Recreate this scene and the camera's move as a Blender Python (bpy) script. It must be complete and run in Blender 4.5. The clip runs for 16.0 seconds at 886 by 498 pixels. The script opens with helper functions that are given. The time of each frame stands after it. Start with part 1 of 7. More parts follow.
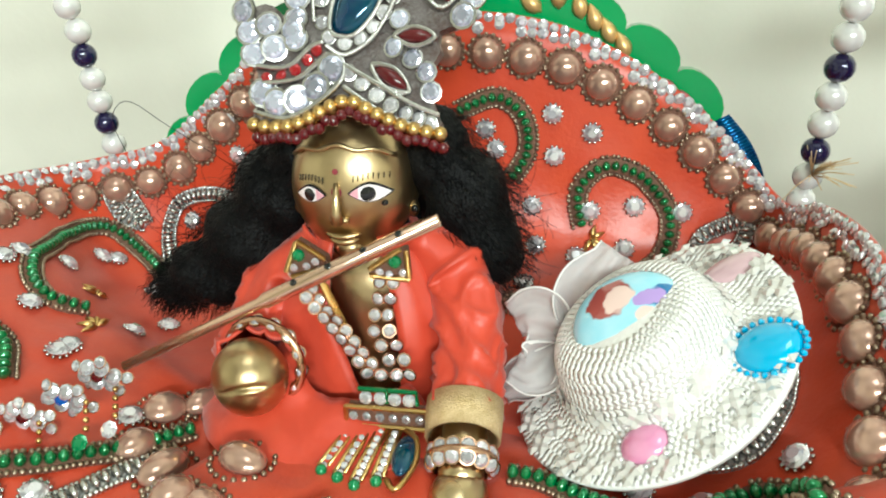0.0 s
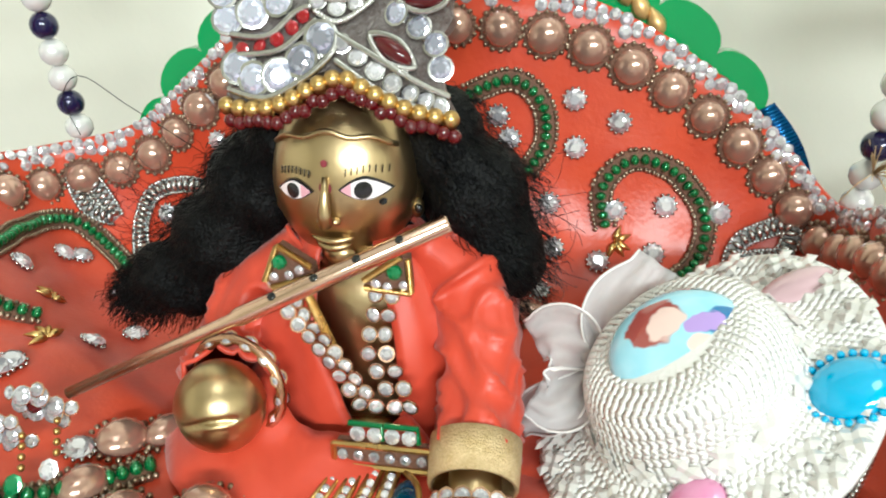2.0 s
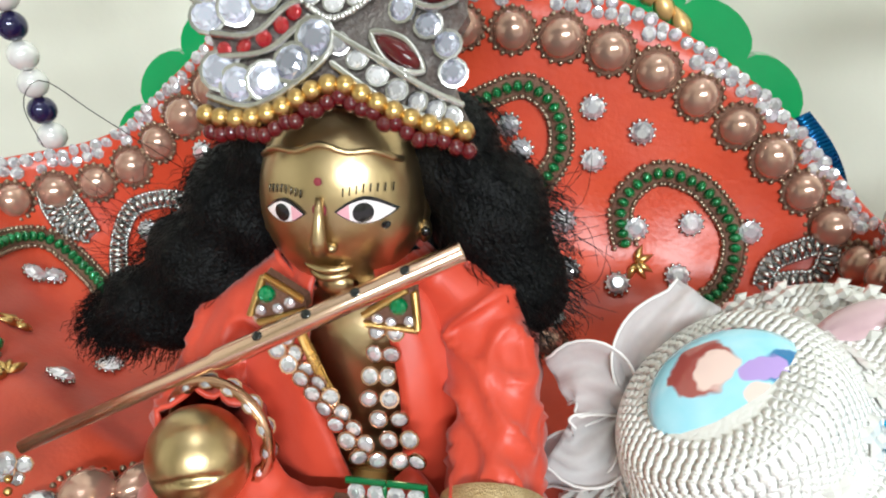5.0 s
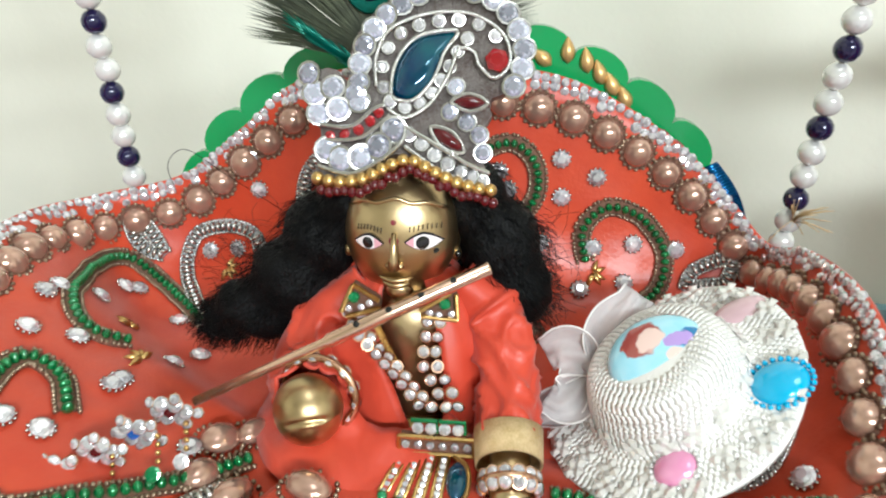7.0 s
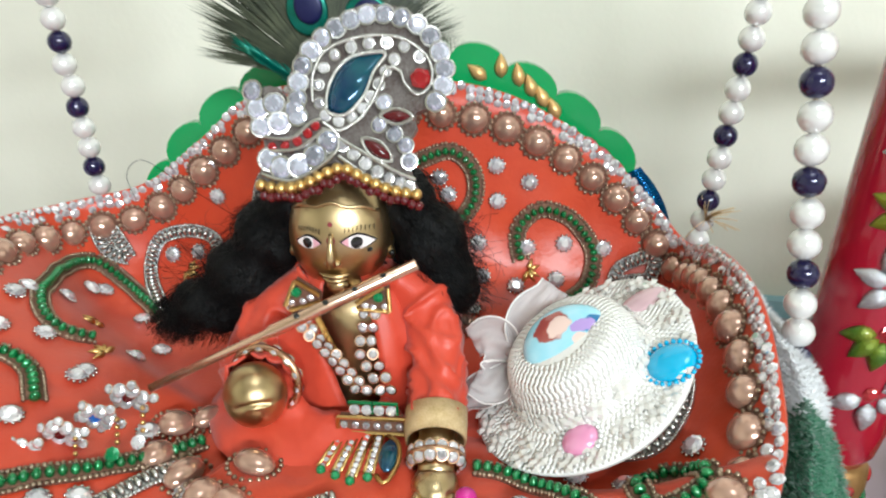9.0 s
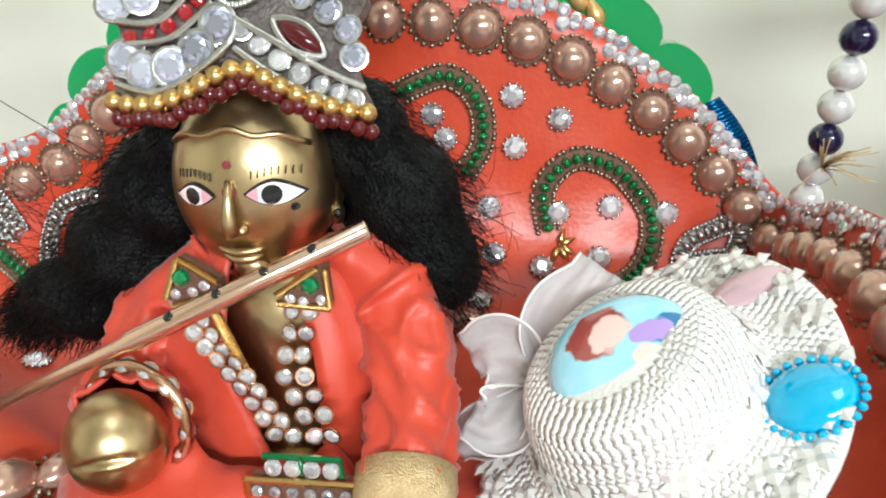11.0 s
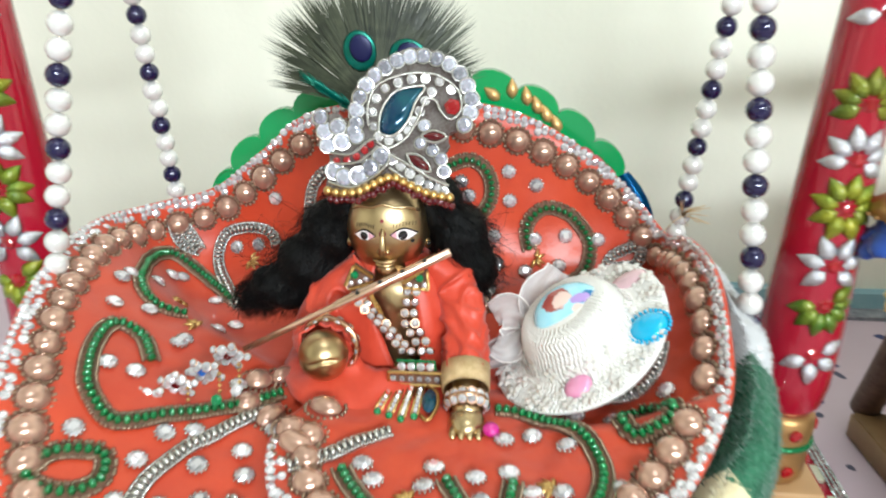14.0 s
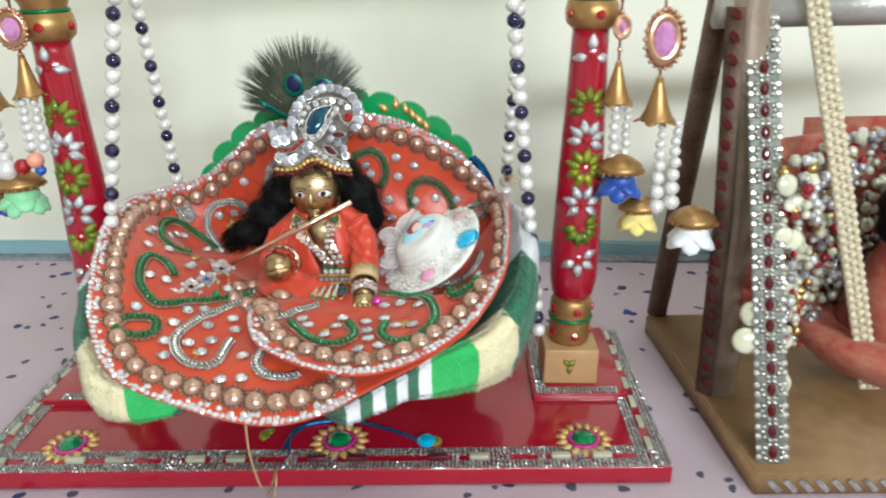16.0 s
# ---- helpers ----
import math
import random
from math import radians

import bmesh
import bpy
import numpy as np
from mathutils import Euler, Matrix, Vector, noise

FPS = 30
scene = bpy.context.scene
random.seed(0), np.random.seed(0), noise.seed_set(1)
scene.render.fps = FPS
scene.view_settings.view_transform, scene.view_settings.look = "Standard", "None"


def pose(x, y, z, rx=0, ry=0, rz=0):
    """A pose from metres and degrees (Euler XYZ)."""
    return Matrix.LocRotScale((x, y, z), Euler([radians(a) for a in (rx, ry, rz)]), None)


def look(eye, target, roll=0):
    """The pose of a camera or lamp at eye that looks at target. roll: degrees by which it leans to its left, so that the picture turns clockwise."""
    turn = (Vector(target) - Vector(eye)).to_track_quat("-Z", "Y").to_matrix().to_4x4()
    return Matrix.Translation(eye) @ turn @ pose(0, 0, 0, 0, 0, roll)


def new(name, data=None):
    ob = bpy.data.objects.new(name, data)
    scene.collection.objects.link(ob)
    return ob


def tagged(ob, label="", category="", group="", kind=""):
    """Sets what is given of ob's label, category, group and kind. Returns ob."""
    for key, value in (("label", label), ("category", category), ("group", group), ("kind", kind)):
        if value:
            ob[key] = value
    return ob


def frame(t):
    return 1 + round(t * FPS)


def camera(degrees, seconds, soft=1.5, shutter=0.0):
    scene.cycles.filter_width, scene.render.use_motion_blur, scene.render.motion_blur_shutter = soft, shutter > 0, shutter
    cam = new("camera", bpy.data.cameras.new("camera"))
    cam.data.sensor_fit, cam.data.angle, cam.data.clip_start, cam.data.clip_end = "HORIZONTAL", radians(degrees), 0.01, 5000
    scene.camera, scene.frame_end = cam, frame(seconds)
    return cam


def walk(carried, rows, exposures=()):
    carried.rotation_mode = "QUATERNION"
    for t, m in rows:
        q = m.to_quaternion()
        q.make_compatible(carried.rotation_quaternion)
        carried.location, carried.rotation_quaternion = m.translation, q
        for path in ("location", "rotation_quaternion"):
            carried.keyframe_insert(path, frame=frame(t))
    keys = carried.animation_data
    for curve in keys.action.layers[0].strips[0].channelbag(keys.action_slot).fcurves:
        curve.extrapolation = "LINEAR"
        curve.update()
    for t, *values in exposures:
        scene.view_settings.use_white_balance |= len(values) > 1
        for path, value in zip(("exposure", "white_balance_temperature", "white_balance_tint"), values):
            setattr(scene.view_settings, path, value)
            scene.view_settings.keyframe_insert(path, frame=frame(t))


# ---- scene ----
from mathutils.bvhtree import BVHTree

cam = camera(61.2, 16.0, soft=2.0, shutter=0.5)
PATH = [
    (0, (0.04, -0.138, 0.172), (-0.313, 1.665, -0.618), -2.1),
    (0.5, (0.042, -0.134, 0.172), (-0.322, 1.663, -0.627), -2.3),
    (1, (0.038, -0.126, 0.169), (-0.327, 1.683, -0.601), -1.9),
    (1.5, (0.036, -0.122, 0.166), (-0.311, 1.689, -0.607), -1.4),
    (2, (0.034, -0.117, 0.166), (-0.308, 1.676, -0.652), -1.2),
    (2.5, (0.029, -0.113, 0.162), (-0.294, 1.676, -0.671), -1.2),
    (3, (0.03, -0.11, 0.16), (-0.28, 1.68, -0.678), -0.9),
    (3.5, (0.031, -0.107, 0.16), (-0.276, 1.672, -0.699), -0.7),
    (4, (0.03, -0.105, 0.16), (-0.285, 1.677, -0.692), -0.7),
    (4.5, (0.029, -0.101, 0.159), (-0.295, 1.7, -0.647), -0.9),
    (5, (0.029, -0.103, 0.163), (-0.298, 1.699, -0.64), -1.0),
    (7.3, (0.02, -0.165, 0.189), (-0.154, 1.67, -0.586), 0.3),
    (7.5, (0.024, -0.175, 0.192), (-0.153, 1.662, -0.579), -0.0),
    (8, (0.028, -0.188, 0.199), (-0.119, 1.661, -0.55), 0.4),
    (8.5, (0.029, -0.183, 0.2), (-0.096, 1.666, -0.55), 0.8),
    (9, (0.033, -0.166, 0.19), (-0.106, 1.678, -0.574), 0.3),
    (11.5, (0.037, -0.099, 0.159), (-0.206, 1.712, -0.652), -1.2),
    (12, (0.036, -0.096, 0.158), (-0.216, 1.708, -0.669), -1.2),
    (12.5, (0.035, -0.1, 0.162), (-0.23, 1.703, -0.663), -1.7),
    (13, (0.032, -0.122, 0.173), (-0.212, 1.691, -0.636), -1.3),
    (13.5, (0.028, -0.163, 0.192), (-0.168, 1.66, -0.609), -0.8),
    (14, (0.029, -0.209, 0.206), (-0.114, 1.63, -0.567), -0.1),
    (14.5, (0.03, -0.265, 0.219), (-0.052, 1.584, -0.538), -0.9),
    (15, (0.032, -0.3, 0.226), (-0.027, 1.554, -0.521), -1.5),
    (15.5, (0.045, -0.33, 0.232), (-0.003, 1.526, -0.512), -1.5),
    (16, (0.067, -0.353, 0.236), (0.022, 1.501, -0.515), -1.5),
]
EXPOSURES = [(0.0, -0.02, 6250, -4.0), (1.0, 0.02, 6250, -3.0), (2.0, 0.05, 6150, 0.0), (3.0, 0.06, 6050, 3.0), (4.0, 0.01, 6050, 4.0), (5.2, -0.01, 6050, 4.0), (7.5, -0.06, 6050, 4.0), (8.5, -0.13, 6050, 4.0), (9.2, -0.06, 6050, 4.0), (11.5, 0.07, 6050, 4.0), (12.5, 0.12, 6050, 4.0), (13.0, 0.08, 6050, 4.0), (13.5, 0.1, 6050, 4.0), (14.5, -0.08, 6050, 4.0), (16.0, -0.28, 6050, 4.0)]
walk(cam, [(t, look(eye, target, roll)) for t, eye, target, roll in PATH], EXPOSURES)

# ---- world and light ----
world = bpy.data.worlds.new("world")
scene.world = world
world.use_nodes = True
world.node_tree.nodes["Background"].inputs[0].default_value = (0.9, 0.95, 1.0, 1)
world.node_tree.nodes["Background"].inputs[1].default_value = 0.3


def area_lamp(name, size_x, size_y, power, colour, m):
    lamp = bpy.data.lights.new(name, "AREA")
    lamp.shape, lamp.size, lamp.size_y, lamp.energy, lamp.color = "RECTANGLE", size_x, size_y, power, colour
    ob = new(name, lamp)
    ob.matrix_basis = m
    return ob


# a tube light high on the wall opposite, and an added overhead fill for ambience
area_lamp("tube_lamp", 1.1, 0.14, 48, (0.97, 0.99, 1.0), look((0.62, -1.75, 0.84), (0.0, 0.0, 0.1)))
area_lamp("overhead_fill", 0.5, 0.5, 4, (0.98, 0.99, 1.0), look((0.25, -0.55, 1.6), (0.0, -0.02, 0.08)))


# ---- materials ----
def material(name, colour, rough=0.5, metal=0.0, second=None, scale=300.0, mix=0.5, bump=0.0, bump_scale=None, coat=0.0, sheen=0.0,
             transmission=0.0, island=0.0, alpha=1.0, rough_var=0.0, ior=1.45):
    """A principled material with two scales of colour noise, relief and uneven gloss."""
    mat = bpy.data.materials.new(name)
    mat.use_nodes = True
    nt = mat.node_tree
    b = nt.nodes["Principled BSDF"]
    b.inputs["Roughness"].default_value, b.inputs["Metallic"].default_value = rough, metal
    b.inputs["Coat Weight"].default_value, b.inputs["Sheen Weight"].default_value = coat, sheen
    b.inputs["Transmission Weight"].default_value, b.inputs["Alpha"].default_value, b.inputs["IOR"].default_value = transmission, alpha, ior
    co = nt.nodes.new("ShaderNodeTexCoord")
    fine, broad = nt.nodes.new("ShaderNodeTexNoise"), nt.nodes.new("ShaderNodeTexNoise")
    fine.inputs["Scale"].default_value, broad.inputs["Scale"].default_value = scale, scale * 0.17
    fine.inputs["Detail"].default_value = 4
    for n in (fine, broad):
        nt.links.new(co.outputs["Object"], n.inputs["Vector"])
    add = nt.nodes.new("ShaderNodeMath")
    add.operation = "MULTIPLY_ADD"
    nt.links.new(fine.outputs["Fac"], add.inputs[0])
    add.inputs[1].default_value = 0.5
    half = nt.nodes.new("ShaderNodeMath")
    half.operation = "MULTIPLY"
    half.inputs[1].default_value = 0.5
    nt.links.new(broad.outputs["Fac"], half.inputs[0])
    nt.links.new(half.outputs[0], add.inputs[2])
    ramp = nt.nodes.new("ShaderNodeMapRange")
    ramp.inputs["From Min"].default_value, ramp.inputs["From Max"].default_value = 0.35, 0.65
    nt.links.new(add.outputs[0], ramp.inputs["Value"])
    second = second or tuple(c * 0.8 for c in colour)
    blend = nt.nodes.new("ShaderNodeMix")
    blend.data_type = "RGBA"
    blend.inputs["A"].default_value, blend.inputs["B"].default_value = (*colour, 1), (*second, 1)
    weight = nt.nodes.new("ShaderNodeMath")
    weight.operation = "MULTIPLY"
    weight.inputs[1].default_value = mix
    nt.links.new(ramp.outputs[0], weight.inputs[0])
    nt.links.new(weight.outputs[0], blend.inputs["Factor"])
    last = blend.outputs["Result"]
    # random colour value per mesh island and object; on cut stones it paints glints
    if island:
        geo, info, hsv = nt.nodes.new("ShaderNodeNewGeometry"), nt.nodes.new("ShaderNodeObjectInfo"), nt.nodes.new("ShaderNodeHueSaturation")
        total = nt.nodes.new("ShaderNodeMath")
        total.operation = "ADD"
        nt.links.new(geo.outputs["Random Per Island"], total.inputs[0])
        nt.links.new(info.outputs["Random"], total.inputs[1])
        span = nt.nodes.new("ShaderNodeMapRange")
        span.inputs["From Max"].default_value = 2.0
        span.inputs["To Min"].default_value, span.inputs["To Max"].default_value = 1 - island, 1 + island
        nt.links.new(total.outputs[0], span.inputs["Value"])
        nt.links.new(span.outputs[0], hsv.inputs["Value"])
        nt.links.new(last, hsv.inputs["Color"])
        last = hsv.outputs["Color"]
    nt.links.new(last, b.inputs["Base Color"])
    if rough_var:
        rr = nt.nodes.new("ShaderNodeMapRange")
        rr.inputs["To Min"].default_value, rr.inputs["To Max"].default_value = max(0.02, rough - rough_var), rough + rough_var
        nt.links.new(broad.outputs["Fac"], rr.inputs["Value"])
        nt.links.new(rr.outputs[0], b.inputs["Roughness"])
    if bump:
        relief, bn = nt.nodes.new("ShaderNodeBump"), nt.nodes.new("ShaderNodeTexNoise")
        bn.inputs["Scale"].default_value = bump_scale or scale * 2
        bn.inputs["Detail"].default_value = 3
        nt.links.new(co.outputs["Object"], bn.inputs["Vector"])
        nt.links.new(bn.outputs["Fac"], relief.inputs["Height"])
        relief.inputs["Strength"].default_value, relief.inputs["Distance"].default_value = bump, 0.001
        nt.links.new(relief.outputs["Normal"], b.inputs["Normal"])
    return mat


WALL = material("cream_wall_paint", (0.78, 0.765, 0.66), 0.7, second=(0.73, 0.715, 0.62), scale=40, mix=0.7, bump=0.15, bump_scale=250)
CEIL = material("ceiling_paint", (0.8, 0.8, 0.76), 0.8, scale=20)
FLOOR = material("floor_tile", (0.45, 0.42, 0.38), 0.4, scale=20)
SATIN = material("orange_satin", (0.54, 0.058, 0.018), 0.36, second=(0.45, 0.036, 0.012), scale=160, mix=0.8, bump=0.08, bump_scale=900, rough_var=0.1, sheen=0.15)
ROBE = material("robe_satin", (0.56, 0.056, 0.026), 0.40, second=(0.47, 0.040, 0.018), scale=260, mix=0.7, bump=0.10, bump_scale=5200, rough_var=0.1, sheen=0.15)
# high island value: light and dark facets painted as glitter
BORDERSTONE = material("silver_border_stone", (0.50, 0.50, 0.51), 0.12, 0.85, second=(0.36, 0.36, 0.38), scale=900, mix=0.8, island=0.75)
BRASS = material("polished_brass", (0.60, 0.46, 0.27), 0.30, 1.0, second=(0.42, 0.30, 0.15), scale=110, mix=0.9, rough_var=0.14, bump=0.06, bump_scale=420)
GOLD = material("gold_metal", (0.60, 0.41, 0.17), 0.30, 1.0, second=(0.55, 0.34, 0.1), scale=900, mix=0.7, rough_var=0.1)
GOLDPAINT = material("gold_paint", (0.42, 0.245, 0.095), 0.38, 0.7, second=(0.32, 0.17, 0.06), scale=220, mix=0.8, rough_var=0.1, bump=0.1, bump_scale=500)
ROSEGOLD = material("rose_gold", (0.62, 0.38, 0.25), 0.25, 1.0, second=(0.5, 0.28, 0.18), scale=500, mix=0.6, rough_var=0.1)
SILVER = material("silver_wire", (0.62, 0.61, 0.59), 0.26, 1.0, second=(0.34, 0.33, 0.31), scale=1500, mix=0.7)
ANTIQUE = material("antique_zari", (0.42, 0.33, 0.24), 0.35, 0.9, second=(0.2, 0.13, 0.09), scale=1600, mix=0.8, island=0.3)
BROWNNET = material("brown_backing", (0.16, 0.075, 0.045), 0.7, second=(0.1, 0.04, 0.025), scale=900, mix=0.8, bump=0.4, bump_scale=2500)
PEARLB = material("bronze_pearl", (0.56, 0.35, 0.27), 0.17, 0.65, second=(0.42, 0.24, 0.175), scale=260, mix=0.6, coat=0.6, island=0.16)
PEARLW = material("white_pearl", (0.74, 0.73, 0.71), 0.18, 0.25, second=(0.64, 0.63, 0.62), scale=260, mix=0.6, coat=0.6, island=0.08)
NAVY = material("navy_pearl", (0.012, 0.010, 0.05), 0.15, 0.2, coat=0.6, scale=260, island=0.2)
# sparkle of both stones is put into the base colour, facet by facet
STONE = material("rhinestone", (0.74, 0.73, 0.77), 0.05, 0.6, second=(0.56, 0.54, 0.58), scale=1500, mix=0.9, island=0.65, coat=0.5)
IRID = material("iridescent_stone", (0.74, 0.56, 0.74), 0.05, 0.6, second=(0.46, 0.66, 0.74), scale=330, mix=1.0, island=0.7, coat=0.4)
GREENB = material("green_bead", (0.005, 0.17, 0.045), 0.08, 0.45, second=(0.003, 0.07, 0.02), scale=900, coat=1.0, island=0.4)
GREENG = material("green_gem", (0.004, 0.22, 0.07), 0.05, 0.3, coat=1.0, scale=600)
TEALG = material("teal_gem", (0.002, 0.085, 0.12), 0.05, 0.45, second=(0.002, 0.02, 0.09), scale=260, mix=1, coat=0.7)
REDG = material("red_gem", (0.35, 0.004, 0.010), 0.06, 0.2, second=(0.2, 0.003, 0.006), scale=600, coat=1.0, island=0.2)
DKREDG = material("garnet_gem", (0.075, 0.002, 0.004), 0.14, 0.0, coat=0.25, scale=600, island=0.2)
PINKG = material("pink_gem", (0.72, 0.25, 0.45), 0.08, 0.1, second=(0.85, 0.45, 0.6), scale=350, coat=1.0)
PALEPINK = material("pale_pink_gem", (0.62, 0.42, 0.45), 0.1, 0.1, second=(0.52, 0.33, 0.37), scale=350, coat=1.0)
MAGENTA = material("magenta_bead", (0.55, 0.01, 0.25), 0.15, 0.1, coat=0.8, scale=400)
VIOLETG = material("violet_gem", (0.55, 0.20, 0.50), 0.07, 0.2, second=(0.7, 0.4, 0.6), scale=300, coat=1.0)
CYANG = material("blue_cabochon", (0.01, 0.42, 0.70), 0.06, 0.05, second=(0.01, 0.28, 0.55), scale=200, coat=1.0)
BLUEG = material("blue_gem", (0.01, 0.10, 0.45), 0.08, 0.3, coat=1.0, scale=400)
HAIR = material("black_hair", (0.002, 0.002, 0.0022), 0.42, second=(0.004, 0.004, 0.0042), scale=1200, mix=0.8, bump=0.5, bump_scale=1800, ior=1.22)
EYEW = material("eye_white_enamel", (0.82, 0.76, 0.75), 0.2, coat=0.6, scale=200, second=(0.8, 0.6, 0.62))
EYEP = material("pink_enamel", (0.66, 0.33, 0.38), 0.3, scale=300)
INK = material("black_enamel", (0.006, 0.006, 0.006), 0.2, coat=0.5, scale=300)
VERMIL = material("vermilion_powder", (0.20, 0.02, 0.03), 0.7, scale=900)
REDPAINT = material("red_gloss_paint", (0.32, 0.006, 0.022), 0.14, second=(0.27, 0.005, 0.018), scale=25, mix=0.7, coat=0.5, rough_var=0.06, bump=0.04, bump_scale=120)
BEIGE = material("beige_wood", (0.46, 0.28, 0.13), 0.5, second=(0.38, 0.22, 0.10), scale=120, mix=0.8, bump=0.1)
WOOD = material("raw_plywood", (0.27, 0.16, 0.072), 0.5, second=(0.18, 0.10, 0.045), scale=90, mix=0.9, bump=0.25, bump_scale=300)
GREENBOARD = material("green_gloss_board", (0.012, 0.30, 0.085), 0.18, second=(0.01, 0.24, 0.07), scale=60, coat=0.4)
DKGREENF = material("dark_green_foil", (0.01, 0.16, 0.05), 0.2, 0.4, scale=200)
BLUEF = material("blue_foil", (0.005, 0.13, 0.30), 0.18, 0.7, second=(0.004, 0.05, 0.2), scale=500, mix=1)
PINKF = material("pink_foil", (0.60, 0.10, 0.13), 0.3, 0.1, scale=300)
TERRYW = material("white_terry", (0.86, 0.86, 0.87), 0.9, second=(0.78, 0.78, 0.80), scale=700, bump=0.8, bump_scale=900, sheen=0.4)
TERRYD = material("dark_green_terry", (0.025, 0.13, 0.065), 0.9, second=(0.05, 0.2, 0.11), scale=900, mix=0.9, bump=1.0, bump_scale=650, sheen=0.3)
TERRYG = material("bright_green_terry", (0.03, 0.42, 0.09), 0.85, second=(0.06, 0.5, 0.14), scale=900, mix=0.9, bump=1.0, bump_scale=650, sheen=0.3)
TERRYC = material("cream_terry", (0.78, 0.70, 0.46), 0.9, second=(0.7, 0.6, 0.38), scale=900, bump=1.0, bump_scale=650, sheen=0.3)
HATW = material("white_straw", (0.85, 0.83, 0.80), 0.38, second=(0.78, 0.75, 0.70), scale=700, mix=0.6, bump=0.2, bump_scale=1500)
CRYSTAL = material("frosted_crystal", (0.90, 0.87, 0.83), 0.08, 0.1, second=(0.76, 0.72, 0.66), scale=400, coat=1.0, island=0.12, transmission=0.2)
ORGANZA = material("grey_organza", (0.62, 0.575, 0.57), 0.4, second=(0.52, 0.47, 0.47), scale=900, alpha=0.62, sheen=0.4, bump=0.2, bump_scale=5000)
ORGEDGE = material("organza_hem", (0.78, 0.74, 0.72), 0.4, scale=900)
PETALG = material("green_gold_petal", (0.028, 0.125, 0.006), 0.3, 0.4, second=(0.30, 0.27, 0.012), scale=130, mix=0.9, coat=0.5, island=0.3, bump=0.5, bump_scale=1400)
PETALS = material("silver_petal", (0.66, 0.66, 0.69), 0.26, 0.75, second=(0.40, 0.40, 0.44), scale=1400, mix=0.8, island=0.15, bump=0.6, bump_scale=1600)
PETALY = material("gold_petal", (0.68, 0.44, 0.18), 0.35, 0.5, second=(0.55, 0.33, 0.12), scale=700, island=0.2)
BARB = material("peacock_barb", (0.075, 0.085, 0.05), 0.45, second=(0.02, 0.025, 0.016), scale=300, mix=0.9, island=0.5)
BARBG = material("peacock_green", (0.004, 0.16, 0.13), 0.3, 0.5, second=(0.006, 0.09, 0.05), scale=500, mix=1)
BARBN = material("peacock_navy", (0.006, 0.008, 0.06), 0.4, 0.2, scale=500)
SHEET = None
TEAL = material("teal_hem", (0.22, 0.38, 0.43), 0.8, second=(0.3, 0.42, 0.46), scale=200, bump=0.3)
GREYHEM = material("grey_printed_hem", (0.30, 0.31, 0.33), 0.8, second=(0.12, 0.13, 0.16), scale=260, mix=1, bump=0.2)
COPPER = material("copper_flute", (0.84, 0.58, 0.45), 0.2, 1.0, second=(0.72, 0.46, 0.34), scale=400, mix=0.4, rough_var=0.1)
NETGOLD = material("gold_tissue", (0.60, 0.42, 0.20), 0.4, 0.6, second=(0.8, 0.62, 0.36), scale=2500, mix=1, bump=0.6, bump_scale=3500)
SILVERNET = material("silver_net", (0.55, 0.54, 0.52), 0.3, 0.8, second=(0.2, 0.2, 0.2), scale=1600, mix=1, bump=0.6, bump_scale=2200)
CREAMSTONE = material("cream_stone", (0.50, 0.48, 0.36), 0.15, 0.2, second=(0.34, 0.34, 0.25), scale=300, mix=1, coat=0.8, island=0.3)
DARKSTONE = material("maroon_stone", (0.10, 0.012, 0.02), 0.12, coat=0.8, scale=300)
BROWNLACE = material("brown_lace", (0.17, 0.11, 0.075), 0.6, 0.2, second=(0.08, 0.045, 0.03), scale=500, mix=1, bump=0.7, bump_scale=900)
BROWNTUBE = material("brown_ribbon", (0.36, 0.29, 0.23), 0.35, 0.4, second=(0.27, 0.20, 0.15), scale=260, mix=0.8, bump=0.2)
GREYRIBBON = material("silver_grey_ribbon", (0.50, 0.49, 0.47), 0.32, 0.5, second=(0.36, 0.34, 0.32), scale=200, mix=0.9, bump=0.3, bump_scale=700)
GREYZARI = material("grey_zari_cloth", (0.26, 0.235, 0.22), 0.4, 0.6, second=(0.12, 0.085, 0.075), scale=1500, mix=1, bump=0.7, bump_scale=2600)
CREAMBRAID = material("cream_braid", (0.62, 0.54, 0.40), 0.5, 0.1, second=(0.70, 0.62, 0.44), scale=800, mix=1, bump=0.6)
GREYLACE = material("grey_green_lace", (0.46, 0.48, 0.43), 0.4, 0.5, second=(0.22, 0.26, 0.22), scale=900, mix=1, bump=0.6)
SEQUIN = material("cream_sequin", (0.62, 0.62, 0.47), 0.12, 0.2, coat=0.8, scale=300, island=0.3)
REDVELVET = material("red_velvet", (0.36, 0.03, 0.028), 0.6, second=(0.42, 0.20, 0.12), scale=220, mix=0.9, sheen=0.1, bump=0.4)
BLUEPETAL = material("blue_fabric_petal", (0.01, 0.05, 0.30), 0.4, second=(0.02, 0.09, 0.42), scale=500, sheen=0.3)
YELLOWPETAL = material("yellow_fabric_petal", (0.78, 0.64, 0.16), 0.6, second=(0.85, 0.75, 0.35), scale=300, sheen=0.3)
WHITEPETAL = material("white_fabric_petal", (0.8, 0.82, 0.86), 0.6, second=(0.7, 0.74, 0.8), scale=300, sheen=0.3)
MINTPETAL = material("mint_fabric_petal", (0.22, 0.60, 0.30), 0.6, second=(0.4, 0.72, 0.45), scale=300, sheen=0.3)
PEACHPETAL = material("peach_bead", (0.75, 0.32, 0.22), 0.3, scale=300, coat=0.5)
SMOKE = material("smoky_organza", (0.45, 0.45, 0.45), 0.4, alpha=0.6, scale=300)


